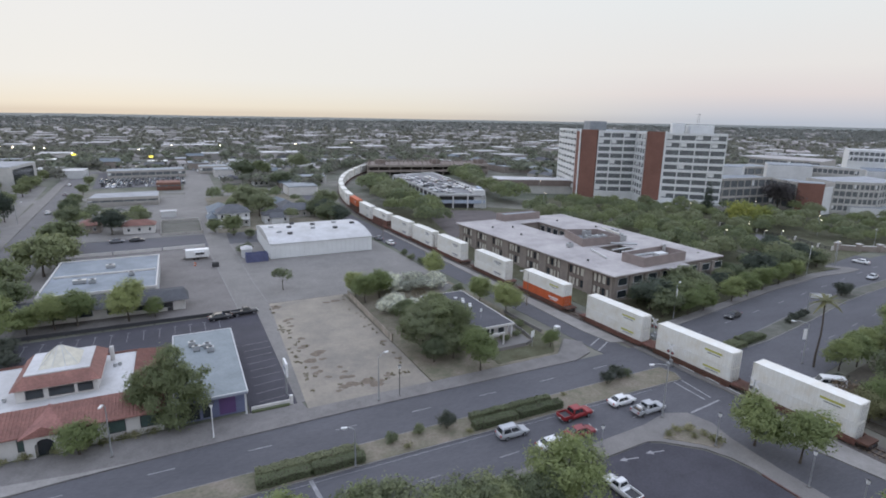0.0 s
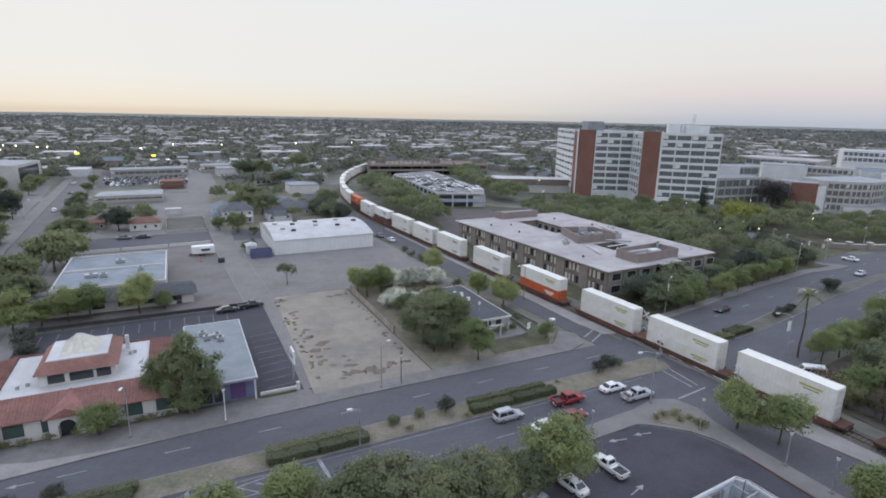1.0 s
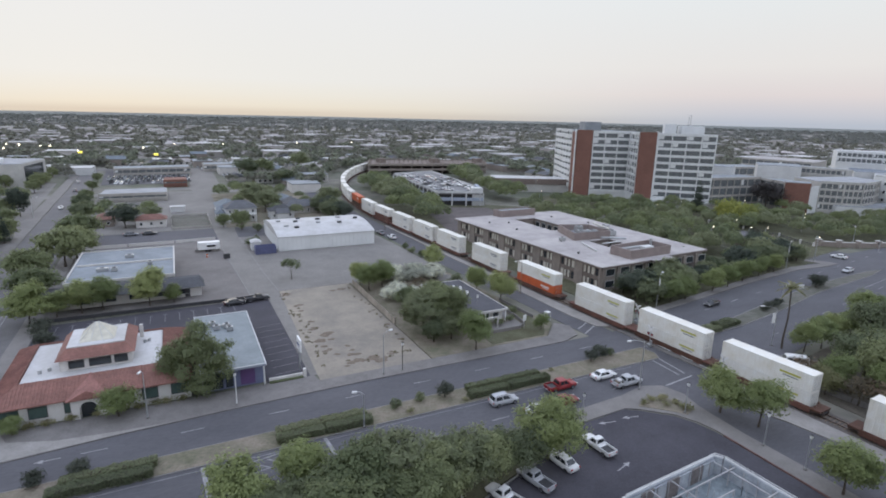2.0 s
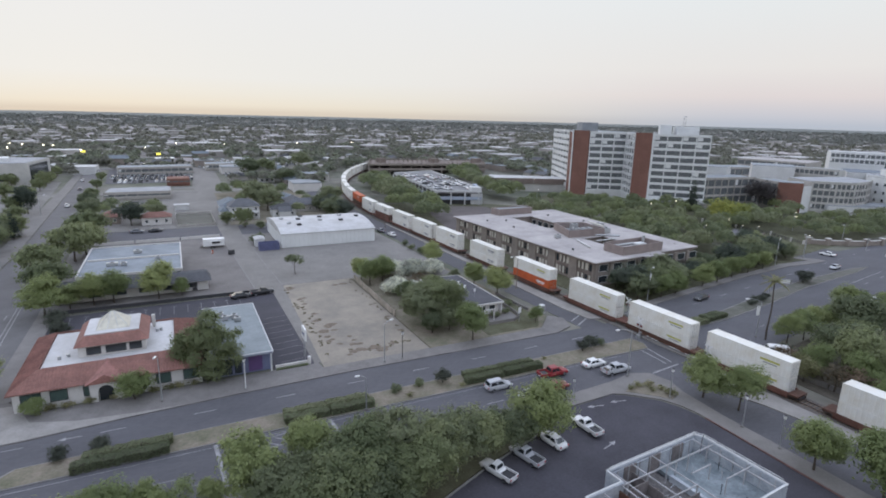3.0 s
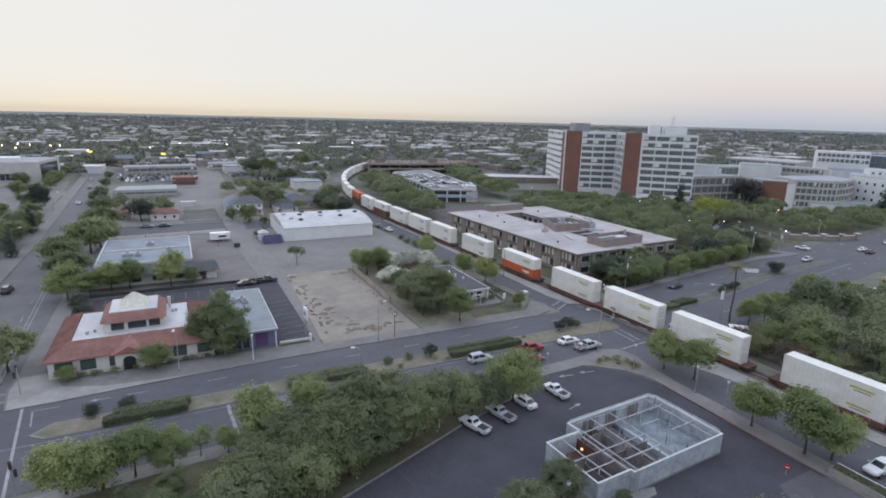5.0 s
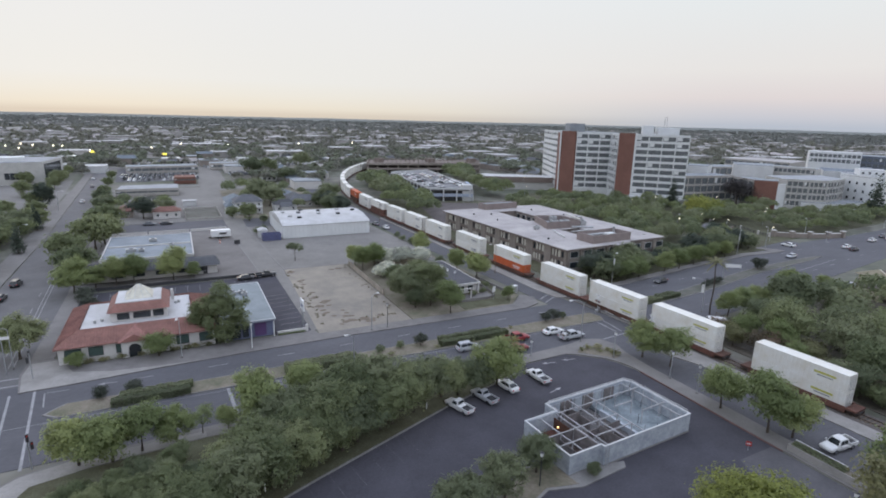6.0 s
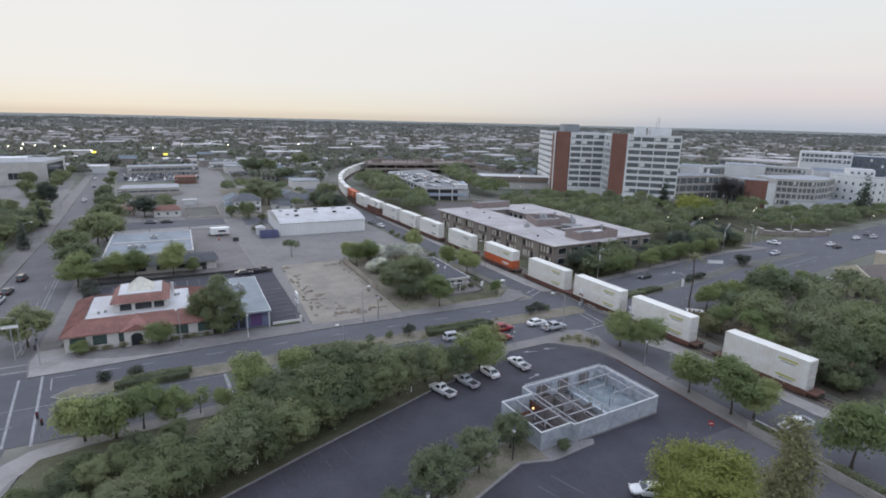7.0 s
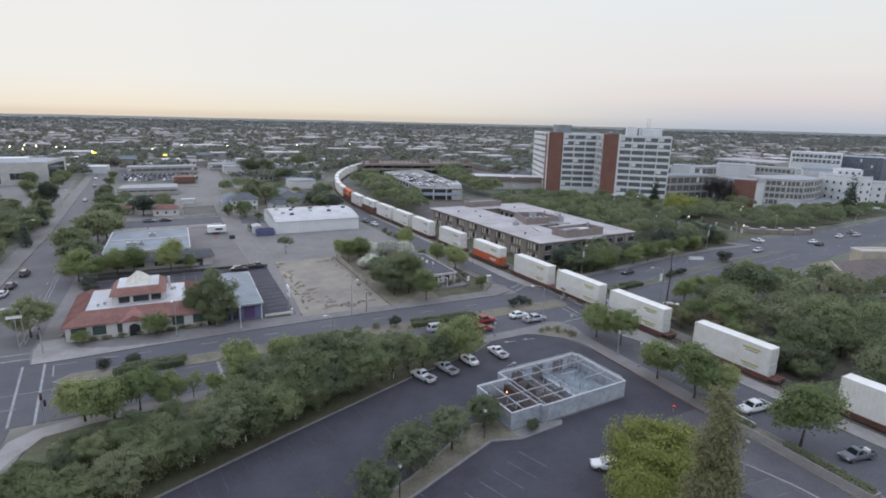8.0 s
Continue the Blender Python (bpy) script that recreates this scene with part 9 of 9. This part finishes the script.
def crossing_signal(x, y, turn, arm_len, label):
    """A crossbuck with red lamps, a mast and a lowered gate arm."""
    t = thing("crossing_signal", (x, y, 0.0), label, "crossing signal", "level crossing signals", turn=turn)
    part("mast", bar((0, 0, 0), (0, 0, 4.3), 0.07, n=8), STEEL, t)
    part("base", soft_box(-0.4, 0.4, -0.4, 0.4, 0, 0.7, 0.05), STEEL, t)
    for s in (-1, 1):
        bm = cube(-1.0, 1.0, -0.1, -0.07, -0.15, 0.15)
        bm.transform(pose(0, -0.04 * (s > 0), 3.7, 0, 45 * s, 0))
        part("crossbuck", bm, WHITE_PAINT, t, "white crossed boards")
        part("signal_disc", bar((0.45 * s, -0.1, 2.75), (0.45 * s, -0.13, 2.75), 0.3, n=14), DARK_STEEL, t)
        part("signal_lens", bar((0.45 * s, -0.13, 2.75), (0.45 * s, -0.17, 2.75), 0.15, n=12), TAIL, t)
    part("cross_bar", bar((-0.5, -0.06, 2.75), (0.5, -0.06, 2.75), 0.04, n=6), STEEL, t)
    if arm_len:
        part("gate_mechanism", soft_box(-0.25, 0.25, 0.1, 0.5, 0.7, 1.3, 0.04), STEEL, t)
        n = int(arm_len / 1.2)
        for k in range(n):
            part("gate_board", cube(0.3 + arm_len * k / n, 0.3 + arm_len * (k + 1) / n - 0.003, 0.25, 0.29, 1.05, 1.14), WHITE_PAINT if k % 3 else BRICK, t)
    return t


crossing_signal(76.4, 46.2, 90, 9.0, "railway crossing signal with lowered gate")
crossing_signal(75.6, 61.2, -90, 4.6, "railway crossing signal on the median")
crossing_signal(82.6, 71.4, -90, 8.0, "railway crossing signal with lowered gate")
crossing_signal(83.4, 58.6, 90, 0, "railway crossing signal on the median")
cab = at_world(thing("signal_cabinet", (67, 77, 0), "white crossing equipment cabinet by the corner", "cabinet"))
part("body", soft_box(65.3, 66.3, 80.2, 81.2, 0.1, 2.0, 0.05), WHITE_PAINT, cab)
part("door", cube(65.4, 66.2, 80.14, 80.197, 0.3, 1.8), STEEL, cab)


def small_sign(x, y, h, w, bh, material, label, turn=0.0, base=0.0):
    t = thing("sign_post", (x, y, base), label, "sign", turn=turn)
    part("post", bar((0, 0, 0), (0, 0, h), 0.04, n=6), STEEL, t)
    part("board", soft_box(-w / 2, w / 2, -0.07, -0.042, h - bh, h, 0.01), material, t)
    return t


no_entry = small_sign(57.5, 11.2, 1.4, 0.7, 0.7, TAIL, "red no-entry sign with a white bar", -50, 0.03)
part("bar", soft_box(-0.26, 0.26, -0.078, -0.071, 0.98, 1.12, 0.003), WHITE_PAINT, no_entry)
small_sign(58.0, 78.2, 3.2, 1.1, 1.3, WHITE_PAINT, "plain white sign board on a post", 20, 0.1)
small_sign(52.6, 88.5, 5.0, 0.5, 0.7, WHITE_PAINT, "small plain sign on a post", 0, 0.1)
for x, y in ((4.6, 31.9), (22.1, 38.2), (-10.3, 26.4), (-8.9, 27.0), (-2.5, 29.0)):
    p = at_world(thing("marker_post", (x, y, 0.16), "short white marker post on the verge", "post", "marker posts"))
    part("post", bar((x, y, 0.16), (x, y, 1.15), 0.07, n=6), WHITE_PAINT, p)
    part("cap", bar((x, y, 1.15), (x, y, 1.21), 0.09, 0.03, 6), WHITE_PAINT, p)

sign = at_world(thing("pole_sign", (12.2, 78.5, 0), "tall plain white sign on two posts", "sign"))
for dy in (-0.5, 0.5):
    part("post", bar((12.2, 78.5 + dy, 0), (12.2, 78.5 + dy, 5.6), 0.08, n=8), STEEL, sign)
part("board", soft_box(12.05, 12.35, 77.2, 79.8, 3.6, 5.8, 0.05), WHITE_PAINT, sign)
part("lettering", cube(12.03, 12.37, 77.6, 79.4, 4.4, 4.9), BLUE_WALL, sign)
fw = at_world(thing("low_wall", (9.6, 75.5, 0), "low white wall in front of the shop car park", "wall"))
part("wall", soft_box(6.6, 12.4, 75.42, 75.66, 0.05, 0.85, 0.03), STUCCO, fw)
part("pier", soft_box(12.1, 12.6, 75.3, 75.8, 0.05, 1.5, 0.03), STUCCO, fw)
part("planting", soft_box(6.6, 12.0, 74.9, 75.38, 0.15, 0.45, 0.1), LEAF_B, fw)

FENCE_WOOD = mat("bleached_fence_wood", (0.42, 0.37, 0.31), 0.92, big=0.3, fine=0.25, big_size=1.5, fine_size=0.15, per_object=0.18)
fence2 = at_world(thing("board_fence", (34.3, 100, 0), "weathered board fence along the sandy lot", "fence"))
for k in range(30):
    y = 91.0 + 1.0 * k
    part("board", cube(34.26, 34.32, y, y + 0.96, 0.12, 1.55 + 0.06 * math.sin(k * 2.3)), FENCE_WOOD, fence2)
    if k % 3 == 0:
        part("post", cube(34.33, 34.45, y - 0.06, y + 0.06, 0.1, 1.75), WOOD, fence2)
edge_wall = at_world(thing("garden_wall", (57, 79, 0), "low pale garden wall curving round the corner", "wall"))
for a, b in (((49, 79.0), (57.3, 79.0)), ((57.3, 79.0), (59.5, 80.3)), ((59.5, 80.3), (60.2, 85)), ((60.2, 85), (60.1, 92.2)), ((63.6, 83), (62.8, 96))):
    part("wall", wall_box(a, b, 0, length(a, b) - 0.2, 0, 0.2, 0.1, 0.75), CONCRETE, edge_wall)
gate_wall = at_world(thing("garden_gate", (54, 80, 0), "pale entry frame in the garden", "gate"))
for x in (51.0, 53.4):
    part("post", cube(x - 0.12, x + 0.12, 81.0, 81.24, 0.14, 2.4), STUCCO, gate_wall)
part("lintel", cube(50.8, 53.6, 81.0, 81.24, 2.403, 2.6), STUCCO, gate_wall)

# planter strip in the car park
planter = piece("planter_strip", slab([(6, 6.6), (15.5, 10.4), (27.8, 15.6), (32.0, 14.4), (39.5, 15.2), (40.2, 16.2), (37.5, 16.8), (32.0, 16.8), (31.6, 20), (27.4, 20.6), (14.8, 13.2), (5.4, 9.4)], 0.0, 0.16), KERB, "concrete-edged planter strip in the car park", "planter", "structure")
piece("planter_soil", slab([(6.3, 7.1), (15.4, 10.8), (27.8, 16.0), (31.8, 15.0), (31.2, 19.6), (27.6, 20.1), (14.9, 12.8), (5.8, 9.1)], 0.1, 0.2), SOIL, "dry soil in the planter strip", "soil", "structure")
planter = at_world(thing("planter_wall", (63.2, -2, 0), "pale concrete planter wall with a thin rail beside the street", "planter"))
for x0, x1, y0, y1 in ((62.4, 62.56, -13.4, 9.0), (63.8, 63.96, -13.4, 9.0), (62.563, 63.797, 8.83, 9.0), (62.563, 63.797, -13.4, -13.23)):
    part("wall", soft_box(x0, x1, y0, y1, 0.15, 1.1, 0.02), PALE_CONCRETE, planter)
part("soil", cube(62.563, 63.797, -13.227, 8.827, 0.15, 0.95), SOIL, planter)
part("rail", bar((63.6, 2.2, 1.55), (63.6, 8.7, 1.55), 0.05, n=6), WHITE_PAINT, planter, "thin white rail")
for k in range(4):
    part("post", bar((63.6, 2.3 + 2.1 * k, 0.9), (63.6, 2.3 + 2.1 * k, 1.57), 0.04, n=6), WHITE_PAINT, planter)

# palm beside the eastern road
palm = thing("palm_tree", (99.4, 50.2, 0), "tall thin palm with a small crown", "palm")
bm = bmesh.new()
p = Vector((0, 0, -0.1))
for k in range(6):
    q = Vector((0.12 * math.sin(k), 0.1 * math.cos(k * 1.3), (k + 1) * 2.08))
    tube(bm, p, q, 0.20 - 0.015 * k, 0.185 - 0.015 * k, 8)
    p = q
part("trunk", bm, BARK, palm)
pr = random.Random(6)
for k in range(26):
    a, e = 2 * math.pi * k / 26 * 3.1, pr.uniform(-0.5, 0.9)
    bm = bmesh.new()
    prev = None
    for j in range(5):
        f = j / 4
        r = 2.7 * f
        c = Vector((math.cos(a) * r * math.cos(e * (1 - f)), math.sin(a) * r * math.cos(e * (1 - f)), p.z + math.sin(e) * r - 0.9 * f * f))
        w = Vector((-math.sin(a), math.cos(a), 0)) * (0.40 * (1 - f) + 0.05)
        row = [bm.verts.new(c - w), bm.verts.new(c + Vector((0, 0, 0.08))), bm.verts.new(c + w)]
        if prev:
            bm.faces.new((prev[0], row[0], row[1], prev[1]))
            bm.faces.new((prev[1], row[1], row[2], prev[2]))
        prev = row
    part("frond", bm, LEAF_D, palm)

# lamps lit in the town
def town_lamp(x, y, h, r=0.5, material=LAMP_GLOW, label="lit lamp on a pole in the town"):
    t = thing("town_lamp", (x, y, 0), label, "street lamp", "town lamps")
    part("pole", bar((0, 0, 0), (0, 0, h), 0.12, 0.08, 6), STEEL, t)
    part("arm", bar((0, 0, h - 0.1), (0.9, 0, h), 0.06, n=5), STEEL, t)
    bm = bmesh.new()
    bmesh.ops.create_icosphere(bm, subdivisions=1, radius=r)
    bm.transform(pose(0.9, 0, h))
    part("lamp_head", bm, material, t)


for x, y, h in ((-145, 578, 10), (-138, 598, 10.5), (-127, 588, 10.3), (-110, 578, 10), (-103, 578, 10), (-132, 560, 9), (-4, 612, 10), (41, 601, 10), (-75, 520, 9), (-30, 560, 9), (120, 620, 10), (190, 640, 10)):
    town_lamp(x, y, h, 0.55)
for x, y, h in ((173, 124, 4), (194, 130, 4), (186, 118, 4), (191, 115, 4), (246, 163, 4.5), (192, 97, 4), (187, 164, 5.5), (205, 166, 5.5), (270, 96, 4), (262, 338, 7), (172, 234, 9), (150, 200, 8.5), (222, 120, 5), (232, 126, 5)):
    town_lamp(x, y, h + 1.0, 0.15, label="lit path lamp in the hospital grounds")
for x, y in ((-71, 506), (-17, 473)):
    t = at_world(thing("lit_sign", (x, y, 0), "glowing yellow sign over a filling station", "sign"))
    part("post", bar((x, y, 0), (x, y, 9), 0.2, n=6), STEEL, t)
    part("board", soft_box(x - 1.5, x + 1.5, y - 0.3, y + 0.3, 8.2, 9.6, 0.1), YELLOW_GLOW, t)
    side = -20 if x < -40 else 4
    part("canopy", soft_box(x + side - 7, x + side + 7, y + 3, y + 12, 4.6, 5.4, 0.1), WHITE_PAINT, t)
    for dx in (-5, 5):
        part("column", cube(x + side + dx - 0.3, x + side + dx + 0.3, y + 7, y + 7.6, 0, 4.597), STEEL, t)
